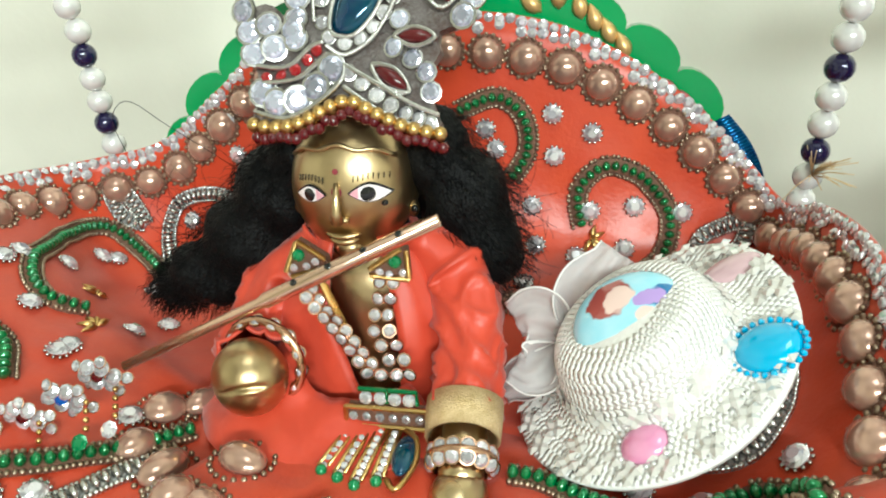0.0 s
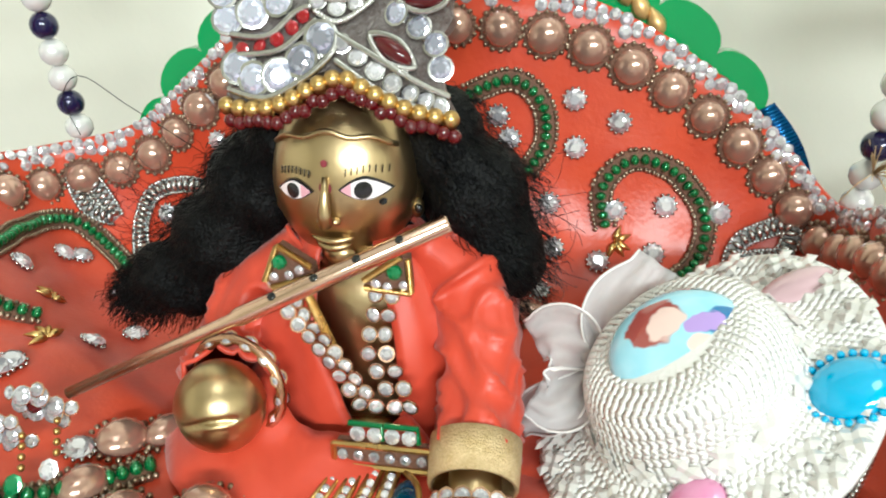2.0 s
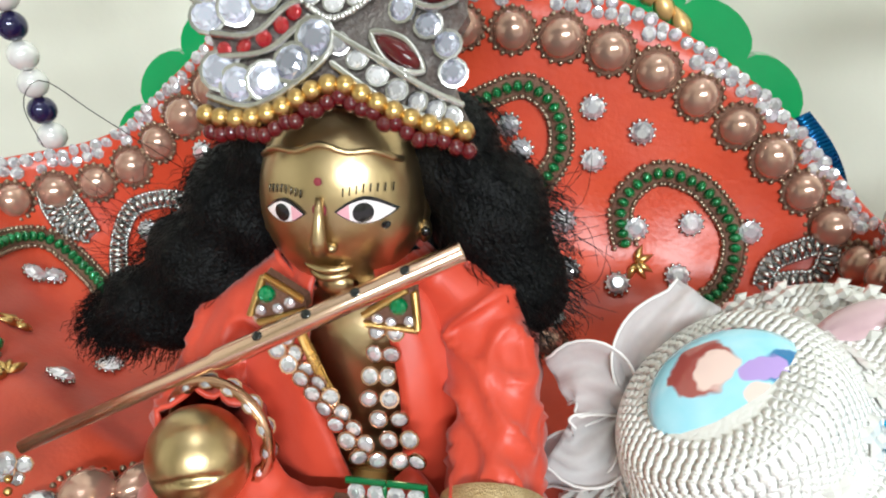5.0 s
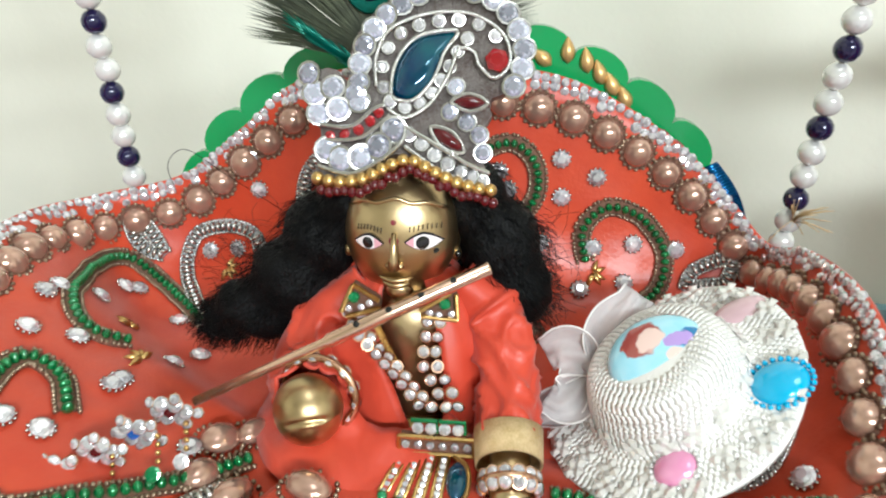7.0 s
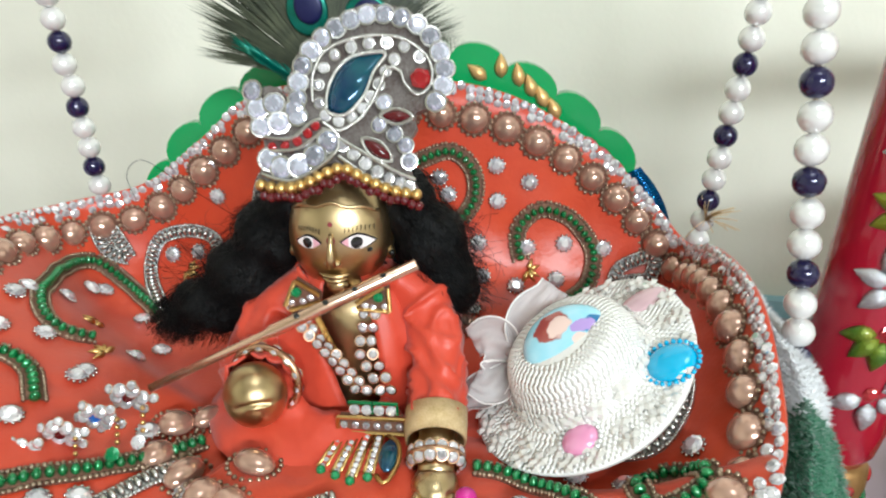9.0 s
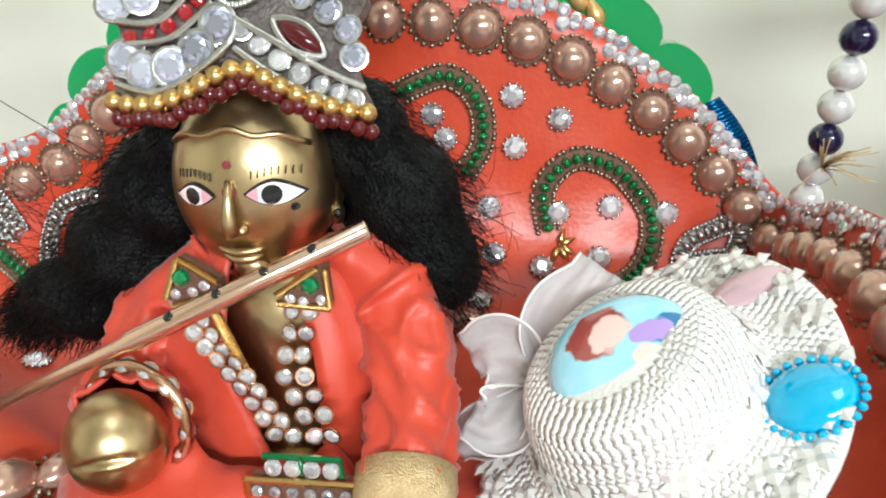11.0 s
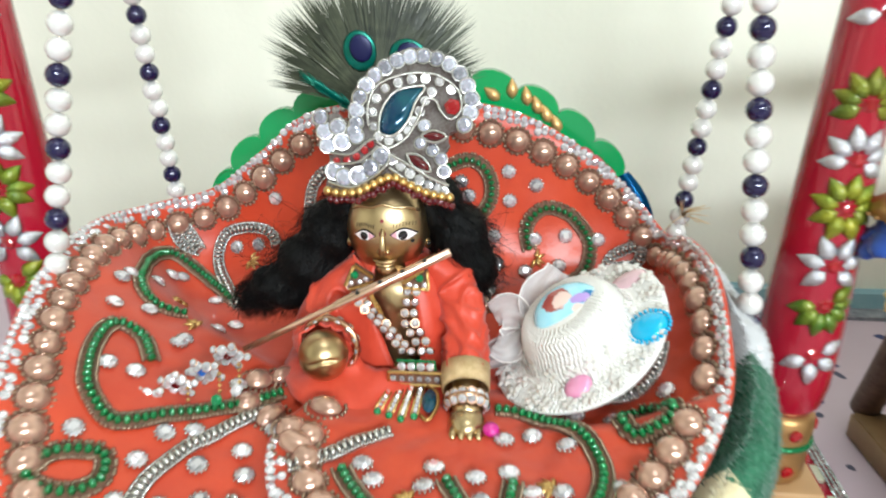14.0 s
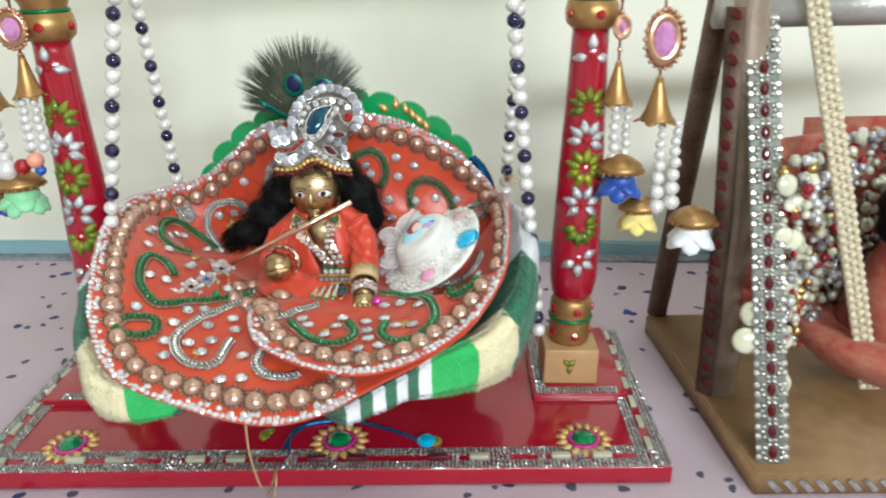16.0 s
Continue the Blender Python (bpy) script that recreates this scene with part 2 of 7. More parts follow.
# ---- building helpers ----
def part(name, bm, mats, parent=None, label="", smooth=True):
    """Links a bmesh as one mesh object under a thing or a part."""
    me = bpy.data.meshes.new(name)
    bm.normal_update()
    bm.to_mesh(me)
    bm.free()
    for m in mats if isinstance(mats, (list, tuple)) else (mats,):
        me.materials.append(m)
    if smooth:
        for p in me.polygons:
            p.use_smooth = True
    ob = new(name, me)
    if parent:
        hang(ob, parent)
    if label:
        ob["label"] = label
    return ob


def world_of(ob):
    m = ob.matrix_basis.copy()
    while ob.parent:
        m = ob.parent.matrix_basis @ ob.matrix_parent_inverse @ m
        ob = ob.parent
    return m


def hang(ob, parent):
    ob.parent = parent
    ob.matrix_parent_inverse = world_of(parent).inverted()


def thing(name, at, label, category, group="", kind=""):
    ob = new(name)
    ob.empty_display_size = 0.01
    ob.matrix_basis = Matrix.Translation(at)
    return tagged(ob, label, category, group, kind)


def piece(name, me, m, parent):
    ob = new(name, me)
    ob.matrix_basis = m
    hang(ob, parent)
    return ob


def shared(name, bm, mats, smooth=True):
    me = bpy.data.meshes.new(name)
    bm.normal_update()
    bm.to_mesh(me)
    bm.free()
    for m in mats if isinstance(mats, (list, tuple)) else (mats,):
        me.materials.append(m)
    if smooth:
        for p in me.polygons:
            p.use_smooth = True
    return me


class Soup:
    """Gathers many small solids into one mesh."""

    def __init__(self):
        self.v, self.f, self.mi = [], [], []

    def add(self, solid, m, mi=0):
        vs, fs = solid
        k = len(self.v)
        self.v += [tuple(m @ Vector(p)) for p in vs]
        self.f += [tuple(k + i for i in q) for q in fs]
        self.mi += [mi] * len(fs)

    def part(self, name, mats, parent=None, label="", smooth=True, kind=""):
        me = bpy.data.meshes.new(name)
        me.from_pydata(self.v, [], self.f)
        for m in mats if isinstance(mats, (list, tuple)) else (mats,):
            me.materials.append(m)
        me.polygons.foreach_set("material_index", self.mi)
        if smooth:
            me.polygons.foreach_set("use_smooth", [True] * len(self.f))
        me.update()
        ob = new(name, me)
        if parent:
            hang(ob, parent)
        if label:
            ob["label"] = label
        if kind:
            ob["kind"] = kind
        return ob


def solid_ball(seg=8, rings=5, sx=1.0, sy=1.0, sz=1.0):
    vs, fs = [(0, 0, sz)], []
    for i in range(1, rings):
        a = math.pi * i / rings
        for j in range(seg):
            b = 2 * math.pi * j / seg
            vs.append((sx * math.sin(a) * math.cos(b), sy * math.sin(a) * math.sin(b), sz * math.cos(a)))
    vs.append((0, 0, -sz))
    for j in range(seg):
        fs.append((0, 1 + j, 1 + (j + 1) % seg))
        for i in range(rings - 2):
            p, q = 1 + i * seg, 1 + (i + 1) * seg
            fs.append((p + j, q + j, q + (j + 1) % seg, p + (j + 1) % seg))
        k = 1 + (rings - 2) * seg
        fs.append((k + j, len(vs) - 1, k + (j + 1) % seg))
    return vs, fs


def solid_lathe(profile, seg=16):
    """Profile: (radius, height) from bottom to top; closed with caps."""
    vs, fs = [], []
    for r, z in profile:
        for j in range(seg):
            a = 2 * math.pi * j / seg
            vs.append((r * math.cos(a), r * math.sin(a), z))
    for i in range(len(profile) - 1):
        for j in range(seg):
            a, b = i * seg + j, i * seg + (j + 1) % seg
            fs.append((a, b, b + seg, a + seg))
    fs.append(tuple(range(seg))[::-1])
    fs.append(tuple(range((len(profile) - 1) * seg, len(profile) * seg)))
    return vs, fs


def solid_gem(seg=8, table=0.45, height=0.45, girdle=0.12):
    vs, fs = solid_lathe([(0.6, -0.25), (1.0, 0.0), (1.0, girdle), (table + 0.28, height * 0.72), (table, height)], seg)
    # turn every other ring by half a facet, so that the crown is cut in triangles
    out = []
    for i, (x, y, z) in enumerate(vs):
        a = math.pi / seg if (i // seg) in (3,) else 0.0
        out.append((x * math.cos(a) - y * math.sin(a), x * math.sin(a) + y * math.cos(a), z))
    cut = []
    for f in fs:
        if len(f) == 4 and 2 <= f[0] // seg:
            cut += [(f[0], f[1], f[2]), (f[0], f[2], f[3])]
        else:
            cut.append(f)
    # each facet stands alone, so that its random colour value paints a sparkle
    loose, own = [], []
    for f in cut:
        own.append(tuple(range(len(loose), len(loose) + len(f))))
        loose += [out[i] for i in f]
    return loose, own


def solid_petal(seg=8, length=1.0, width=0.5, height=0.3):
    """A teardrop dome along +x, pointed at the origin."""
    n = 7
    vs, fs = [], []
    for i in range(n):
        t = i / (n - 1)
        w = width * 0.5 * (math.sin(math.pi * t ** 0.75) * 0.95 + 0.06)
        for j in range(5):
            a = math.pi * j / 4
            vs.append((length * t, w * math.cos(a), height * math.sin(a) * (math.sin(math.pi * t ** 0.75) * 0.9 + 0.1)))
    for i in range(n - 1):
        for j in range(4):
            p = i * 5 + j
            fs.append((p, p + 1, p + 6, p + 5))
        fs.append((i * 5 + 4, i * 5, i * 5 + 5, i * 5 + 9))
    fs.append((0, 1, 2, 3, 4)[::-1])
    fs.append(tuple(range((n - 1) * 5, n * 5)))
    return vs, fs


def solid_box(x0, x1, y0, y1, z0, z1):
    vs = [(x, y, z) for z in (z0, z1) for x, y in ((x0, y0), (x1, y0), (x1, y1), (x0, y1))]
    return vs, [(3, 2, 1, 0), (4, 5, 6, 7), (0, 1, 5, 4), (1, 2, 6, 5), (2, 3, 7, 6), (3, 0, 4, 7)]


def box_bm(x0, x1, y0, y1, z0, z1, bevel=0.0, segs=2):
    bm = bmesh.new()
    vs, fs = solid_box(x0, x1, y0, y1, z0, z1)
    v = [bm.verts.new(p) for p in vs]
    for f in fs:
        bm.faces.new([v[i] for i in f])
    if bevel:
        bmesh.ops.bevel(bm, geom=list(bm.edges), offset=bevel, segments=segs, affect="EDGES", profile=0.6)
    return bm


def spline(points, n, closed=False):
    """n points evenly along a smooth curve through the given ones."""
    p = np.array(points, float)
    k = len(p)
    out = []
    spans = k if closed else k - 1
    for i in range(spans):
        if closed:
            a, b, c, d = p[(i - 1) % k], p[i], p[(i + 1) % k], p[(i + 2) % k]
        else:
            a, b, c, d = p[max(i - 1, 0)], p[i], p[i + 1], p[min(i + 2, k - 1)]
        for t in np.linspace(0, 1, 12, endpoint=False):
            out.append(0.5 * (2 * b + (c - a) * t + (2 * a - 5 * b + 4 * c - d) * t * t + (3 * b - a - 3 * c + d) * t ** 3))
    out.append(p[0] if closed else p[-1])
    out = np.array(out)
    run = np.concatenate([[0], np.cumsum(np.linalg.norm(np.diff(out, axis=0), axis=1))])
    want = np.linspace(0, run[-1], n, endpoint=not closed)
    return np.stack([np.interp(want, run, out[:, i]) for i in range(p.shape[1])], axis=1)


def length_of(points, closed=False):
    q = spline(points, 200, closed)
    return float(np.linalg.norm(np.diff(q, axis=0), axis=1).sum())


def solid_tube(points, radius, seg=8, cap=True):
    """A tube along points; radius: number or one for each point."""
    pts = [Vector(p) for p in points]
    rad = radius if hasattr(radius, "__len__") else [radius] * len(pts)
    vs, fs = [], []
    side = None
    for i, p in enumerate(pts):
        t = (pts[min(i + 1, len(pts) - 1)] - pts[max(i - 1, 0)]).normalized()
        if side is None:
            side = t.orthogonal().normalized()
        side = (side - t * side.dot(t)).normalized()
        other = t.cross(side)
        for j in range(seg):
            a = 2 * math.pi * j / seg
            vs.append(tuple(p + (side * math.cos(a) + other * math.sin(a)) * rad[i]))
    for i in range(len(pts) - 1):
        for j in range(seg):
            a, b = i * seg + j, i * seg + (j + 1) % seg
            fs.append((a, b, b + seg, a + seg))
    if cap:
        fs.append(tuple(range(seg))[::-1])
        fs.append(tuple(range((len(pts) - 1) * seg, len(pts) * seg)))
    return vs, fs


def on_normal(place, normal, size=1.0, spin=0.0, along=None):
    """A pose with z along the normal (and x along a direction)."""
    z = Vector(normal).normalized()
    x = Vector(along) if along is not None else z.orthogonal()
    x = (x - z * x.dot(z))
    x = x.normalized() if x.length > 1e-9 else z.orthogonal().normalized()
    y = z.cross(x)
    m = Matrix((x, y, z)).transposed().to_4x4()
    m.translation = Vector(place)
    return m @ Matrix.Rotation(spin, 4, "Z") @ Matrix.Diagonal((size, size, size, 1)) if not hasattr(size, "__len__") else m @ Matrix.Rotation(spin, 4, "Z") @ Matrix.Diagonal((*size, 1))


BALL, BALL_S, GEM, GEM6 = solid_ball(14, 9), solid_ball(7, 4), solid_gem(10), solid_gem(6)
ONE = Matrix.Identity(4)


# ---- room ----
def wall_y(x):
    return 0.224 - 0.05 * x


def slab(name, x0, x1, y0, y1, z0, z1, mat, label, category):
    return tagged(part(name, box_bm(x0, x1, y0, y1, z0, z1), mat, smooth=False), label, category, kind="structure")


back = slab("wall_north", -1.5, 1.5, 0.0, 0.1, -0.75, 1.9, WALL, "plain cream painted wall behind the swing", "wall")
back.matrix_basis = Matrix.Translation((0, 0.224, 0)) @ Matrix.Rotation(math.atan(-0.05), 4, "Z")
slab("wall_south", -1.5, 1.5, -2.3, -2.2, -0.75, 1.9, WALL, "plain cream painted wall", "wall")
slab("wall_west", -1.6, -1.5, -2.3, 0.4, -0.75, 1.9, WALL, "plain cream painted wall", "wall")
slab("wall_east", 1.5, 1.6, -2.3, 0.4, -0.75, 1.9, WALL, "plain cream painted wall", "wall")
slab("ceiling", -1.6, 1.6, -2.3, 0.4, 1.9, 2.0, CEIL, "plain off-white ceiling", "ceiling")
slab("floor", -1.6, 1.6, -2.3, 0.4, -0.85, -0.75, FLOOR, "grey tiled floor", "floor")


def sheet_material():
    """Lilac cotton with scattered navy dots in small clusters."""
    mat = material("lilac_printed_cotton", (0.52, 0.425, 0.49), 0.85, second=(0.44, 0.345, 0.38), scale=14, mix=0.8, bump=0.4, bump_scale=1500)
    nt = mat.node_tree
    b = nt.nodes["Principled BSDF"]
    old = b.inputs["Base Color"].links[0].from_socket
    co = [n for n in nt.nodes if n.type == "TEX_COORD"][0]
    warp, mul = nt.nodes.new("ShaderNodeTexNoise"), nt.nodes.new("ShaderNodeVectorMath")
    warp.inputs["Scale"].default_value = 60
    mul.operation = "MULTIPLY_ADD"
    nt.links.new(co.outputs["Object"], warp.inputs["Vector"])
    nt.links.new(warp.outputs["Color"], mul.inputs[0])
    mul.inputs[1].default_value = (0.012, 0.012, 0)
    nt.links.new(co.outputs["Object"], mul.inputs[2])
    last = old
    for scale, size, colour in ((52, 0.19, (0.03, 0.04, 0.12)), (80, 0.20, (0.07, 0.07, 0.11)), (21, 0.085, (0.02, 0.05, 0.22))):
        vor, less, mixer = nt.nodes.new("ShaderNodeTexVoronoi"), nt.nodes.new("ShaderNodeMapRange"), nt.nodes.new("ShaderNodeMix")
        vor.inputs["Scale"].default_value = scale
        vor.voronoi_dimensions = "2D"
        less.inputs["From Min"].default_value, less.inputs["From Max"].default_value = size, size * 0.8
        mixer.data_type = "RGBA"
        nt.links.new(mul.outputs[0], vor.inputs["Vector"])
        nt.links.new(vor.outputs["Distance"], less.inputs["Value"])
        gate = nt.nodes.new("ShaderNodeMath")
        gate.operation = "GREATER_THAN"
        gate.inputs[1].default_value = 0.83
        sep = nt.nodes.new("ShaderNodeSeparateColor")
        nt.links.new(vor.outputs["Color"], sep.inputs[0])
        nt.links.new(sep.outputs[0], gate.inputs[0])
        both = nt.nodes.new("ShaderNodeMath")
        both.operation = "MULTIPLY"
        nt.links.new(gate.outputs[0], both.inputs[0])
        nt.links.new(less.outputs[0], both.inputs[1])
        nt.links.new(both.outputs[0], mixer.inputs["Factor"])
        nt.links.new(last, mixer.inputs["A"])
        mixer.inputs["B"].default_value = (*colour, 1)
        last = mixer.outputs["Result"]
    nt.links.new(last, b.inputs["Base Color"])
    return mat


def build_table():
    table = thing("table", (0, -0.2, -0.75), "low wooden table under a lilac printed cotton sheet", "table")
    part("tabletop", box_bm(-0.8, 0.8, -0.6, 0.17, -0.04, -0.006, 0.003), WOOD, table)
    for x in (-0.74, 0.74):
        for y in (-0.55, 0.12):
            part("leg", box_bm(x - 0.03, x + 0.03, y - 0.03, y + 0.03, -0.75, -0.04, 0.003), WOOD, table)
    bm = bmesh.new()
    grid, nx, ny = {}, 120, 70
    for i in range(nx + 1):
        for j in range(ny + 1):
            x = -0.8 + 1.6 * i / nx
            y1 = wall_y(x) - 0.002
            y = -0.6 + (y1 + 0.6) * j / ny
            z = 0.0016 * noise.noise((x * 9, y * 13, 3)) + 0.0008 * noise.noise((x * 30, y * 34, 9)) - 0.0018
            grid[i, j] = bm.verts.new((x, y, z))
    for i in range(nx):
        for j in range(ny):
            f = bm.faces.new((grid[i, j], grid[i + 1, j], grid[i + 1, j + 1], grid[i, j + 1]))
    sheet = part("tablecloth", bm, sheet_material())
    sheet.modifiers.new("thickness", "SOLIDIFY").thickness = -0.0012
    tagged(sheet, "lilac cotton sheet printed with small navy dots", "tablecloth")
    for name, mat, y0, y1, z0, z1, lab in (("grey_hem", GREYHEM, -0.019, -0.0075, -0.001, 0.0016, "grey printed border band of the sheet"),
                                           ("teal_hem", TEAL, -0.0075, 0.0, -0.001, 0.011, "teal hem of the sheet against the wall")):
        s = Soup()
        band = []
        for k in range(81):
            a = -0.8 + k * 0.02
            w = 0.0012 * noise.noise((a * 25, 1, 2))
            band += [(a, wall_y(a) + y0, z0), (a, wall_y(a) + y0, z1 + w), (a, wall_y(a) + y1, z1 + w), (a, wall_y(a) + y1, z0)]
        s.add((band, [(i * 4 + j, i * 4 + (j + 1) % 4, i * 4 + 4 + (j + 1) % 4, i * 4 + 4 + j) for i in range(80) for j in range(4)]), ONE)
        s.part(name, mat, sheet, lab, smooth=False)


build_table()


# ---- the swing: base, posts, beam, chains ----
BASE_Z, STEP_Z = 0.010, 0.0135
BX0, BX1, BY0, BY1 = -0.170, 0.164, -0.068, 0.066


def strip_of_stones(s, p, q, width, size, inward):
    """Rows of small cut stones along a line, on a flat board."""
    p, q = Vector(p), Vector(q)
    n = max(2, int((q - p).length / size))
    rows = max(1, int(width / size))
    for i in range(n):
        for r in range(rows):
            at = p.lerp(q, (i + 0.5) / n) + Vector(inward) * (r + 0.5) * size
            s.add(GEM6, Matrix.Translation(at + Vector((0, 0, size * 0.12))) @ Euler((random.uniform(-.45, .45), random.uniform(-.45, .45), random.random())).to_matrix().to_4x4() @ Matrix.Diagonal((size * 0.52, size * 0.52, size * 0.8, 1)), 0)


def medallion(parent, x, y, z, scale=1.0, gem=GREENG):
    petal = shared("petal", soup_bm(solid_petal(8, 0.0062 * scale, 0.0042 * scale, 0.0018 * scale)), PETALY)
    for k in range(15):
        a = 2 * math.pi * k / 15
        piece("petal", petal, Matrix.Translation((x + 0.0078 * scale * math.cos(a), y + 0.0078 * scale * math.sin(a), z)) @ Matrix.Rotation(a, 4, "Z"), parent)
    s = Soup()
    s.add(solid_lathe([(0.0078 * scale, 0), (0.0078 * scale, 0.0012), (0.0062 * scale, 0.0016), (0.006 * scale, 0.0004)], 28), Matrix.Translation((x, y, z)))
    s.part("ring", MAGENTA, parent, "magenta thread ring")
    s = Soup()
    s.add(solid_lathe([(0.0058 * scale, 0), (0.0058 * scale, 0.0016), (0.004 * scale, 0.0034), (0.0022 * scale, 0.004)], 16), Matrix.Translation((x, y, z)))
    s.part("gem", gem, parent, "dark green oval gem", smooth=False)


def soup_bm(solid):
    bm = bmesh.new()
    v = [bm.verts.new(p) for p in solid[0]]
    for f in solid[1]:
        bm.faces.new([v[i] for i in f])
    return bm


SWING = thing("toy_swing", (0, 0, 0), "red and gold jewelled toy swing hung on bead chains", "swing")


def build_base():
    base = part("base", box_bm(BX0, BX1, BY0, BY1, 0.0005, BASE_Z, 0.0008), REDPAINT, SWING, "glossy red board edged with silver stones")
    for x0, x1 in ((BX0 + 0.010, -0.108), (0.105, BX1 - 0.010)):
        part("step", box_bm(x0, x1, -0.012, BY1 - 0.004, BASE_Z - 0.001, STEP_Z, 0.0006), REDPAINT, base)
    s = Soup()
    for off in (0.0, 0.0098):
        strip_of_stones(s, (BX0, BY0 + off, BASE_Z), (BX1, BY0 + off, BASE_Z), 0.0058, 0.0019, (0, 1, 0))
        for x, d in ((BX0, 1), (BX1, -1)):
            strip_of_stones(s, (x + d * off, BY0, BASE_Z), (x + d * off, BY1, BASE_Z), 0.0058, 0.0019, (d, 0, 0))
    strip_of_stones(s, (BX0, BY1 - 0.005, BASE_Z), (BX1, BY1 - 0.005, BASE_Z), 0.0046, 0.0019, (0, 1, 0))
    for sx in (1, -1):
        x0, x1 = sorted((sx * 0.1065, sx * 0.150))
        strip_of_stones(s, (x0, -0.0115, STEP_Z), (x1, -0.0115, STEP_Z), 0.0060, 0.0019, (0, 1, 0))
        strip_of_stones(s, (sx * 0.1065, -0.0115, STEP_Z), (sx * 0.1065, 0.055, STEP_Z), 0.0060, 0.0019, (sx, 0, 0))
    s.part("stone_border", BORDERSTONE, base, "rows of small silver cut stones", smooth=False, kind="stuff")
    s = Soup()
    x = BX0 + 0.006
    while x < BX1 - 0.006:
        w = random.choice((0.004, 0.011, 0.006))
        if random.random() < 0.75:
            strip_of_stones(s, (x, BY0 + 0.0058, BASE_Z), (x + w, BY0 + 0.0058, BASE_Z), 0.0040, 0.0019, (0, 1, 0))
        x += w + 0.013
    s.part("stone_filling", BORDERSTONE, base, "clusters of silver stones", smooth=False, kind="stuff")
    cream, maroon = shared("inlay", box_bm(-0.5, 0.5, -0.5, 0.5, 0, 1, 0.12), CREAMSTONE), shared("inlay", box_bm(-0.5, 0.5, -0.5, 0.5, 0, 1, 0.12), DARKSTONE)
    for k in range(17):
        x = BX0 + 0.012 + k * (BX1 - BX0 - 0.024) / 16
        if k % 3 == 1:
            continue
        piece("inlay", maroon if 6 < k < 12 else cream, Matrix.Translation((x, BY0 + 0.0078, BASE_Z)) @ Matrix.Diagonal((0.009, 0.0034, 0.0022, 1)), base)
    for k in range(7):
        for x in (BX0 + 0.0078, BX1 - 0.0078):
            piece("inlay", cream, Matrix.Translation((x, BY0 + 0.016 + k * 0.018, BASE_Z)) @ Matrix.Diagonal((0.0030, 0.009, 0.0022, 1)), base)
    medallion(base, 0.126, -0.047, BASE_Z)
    medallion(base, -0.128, -0.047, BASE_Z)
    medallion(base, 0.006, -0.046, BASE_Z, 1.05)
    # painted peacock motif: blue wire, leaves and a bright stone
    s = Soup()
    s.add(solid_tube(spline([(0.045, -0.046, BASE_Z), (0.03, -0.038, BASE_Z + 0.001), (0.006, -0.030, BASE_Z + 0.001), (-0.016, -0.036, BASE_Z + 0.001), (-0.021, -0.054, BASE_Z)], 40), 0.0009, 6), ONE)
    s.add(solid_tube(spline([(-0.014, -0.034, BASE_Z), (-0.019, -0.044, BASE_Z + 0.001), (-0.017, -0.056, BASE_Z)], 16), 0.0009, 6), ONE)
    s.part("wire_motif", BLUEF, base, "curled blue metallic wire")
    s = Soup()
    for k in range(8):
        s.add(solid_petal(8, 0.006, 0.0022, 0.0012), Matrix.Translation((-0.030, -0.040, BASE_Z)) @ Matrix.Rotation(1.4 + k * 0.4, 4, "Z"))
    s.part("leaf_motif", PETALG, base, "green and gold leaf stones")
    s = Soup()
    for k in range(8):
        s.add(solid_petal(8, 0.005, 0.0022, 0.0012), Matrix.Translation((0.052, -0.047, BASE_Z)) @ Matrix.Rotation(-1.3 + k * 0.36, 4, "Z"))
    s.part("leaf_motif", PETALG, base, "green and gold leaf stones")
    s = Soup()
    s.add(solid_lathe([(0.0046, 0), (0.0046, 0.0012), (0.003, 0.0026), (0.001, 0.003)], 14), Matrix.Translation((0.049, -0.047, BASE_Z)))
    s.part("gem", CYANG, base, "bright blue round stone", smooth=False)


build_base()

POST_PROFILE = [(0.0098, 0.0335), (0.0110, 0.036), (0.0110, 0.044), (0.0106, 0.047), (0.0108, 0.0475), (0.0108, 0.0495), (0.0106, 0.050), (0.0112, 0.053), (0.0108, 0.058), (0.0095, 0.0605)]
SHAFT = [(0.0092, 0.0600), (0.0112, 0.0640), (0.0124, 0.072), (0.0126, 0.085), (0.0120, 0.105), (0.0110, 0.135), (0.0098, 0.165), (0.0090, 0.185), (0.0087, 0.1985)]
CAP = [(0.0090, 0.1985), (0.0118, 0.2010), (0.0126, 0.2055), (0.0118, 0.2105), (0.0100, 0.2120), (0.0100, 0.2125), (0.0104, 0.2150), (0.0122, 0.2180), (0.0122, 0.2260), (0.0100, 0.2320), (0.0085, 0.245), (0.0095, 0.262)]


def shaft_radius(z):
    return float(np.interp(z, [h for _, h in SHAFT], [r for r, _ in SHAFT]))


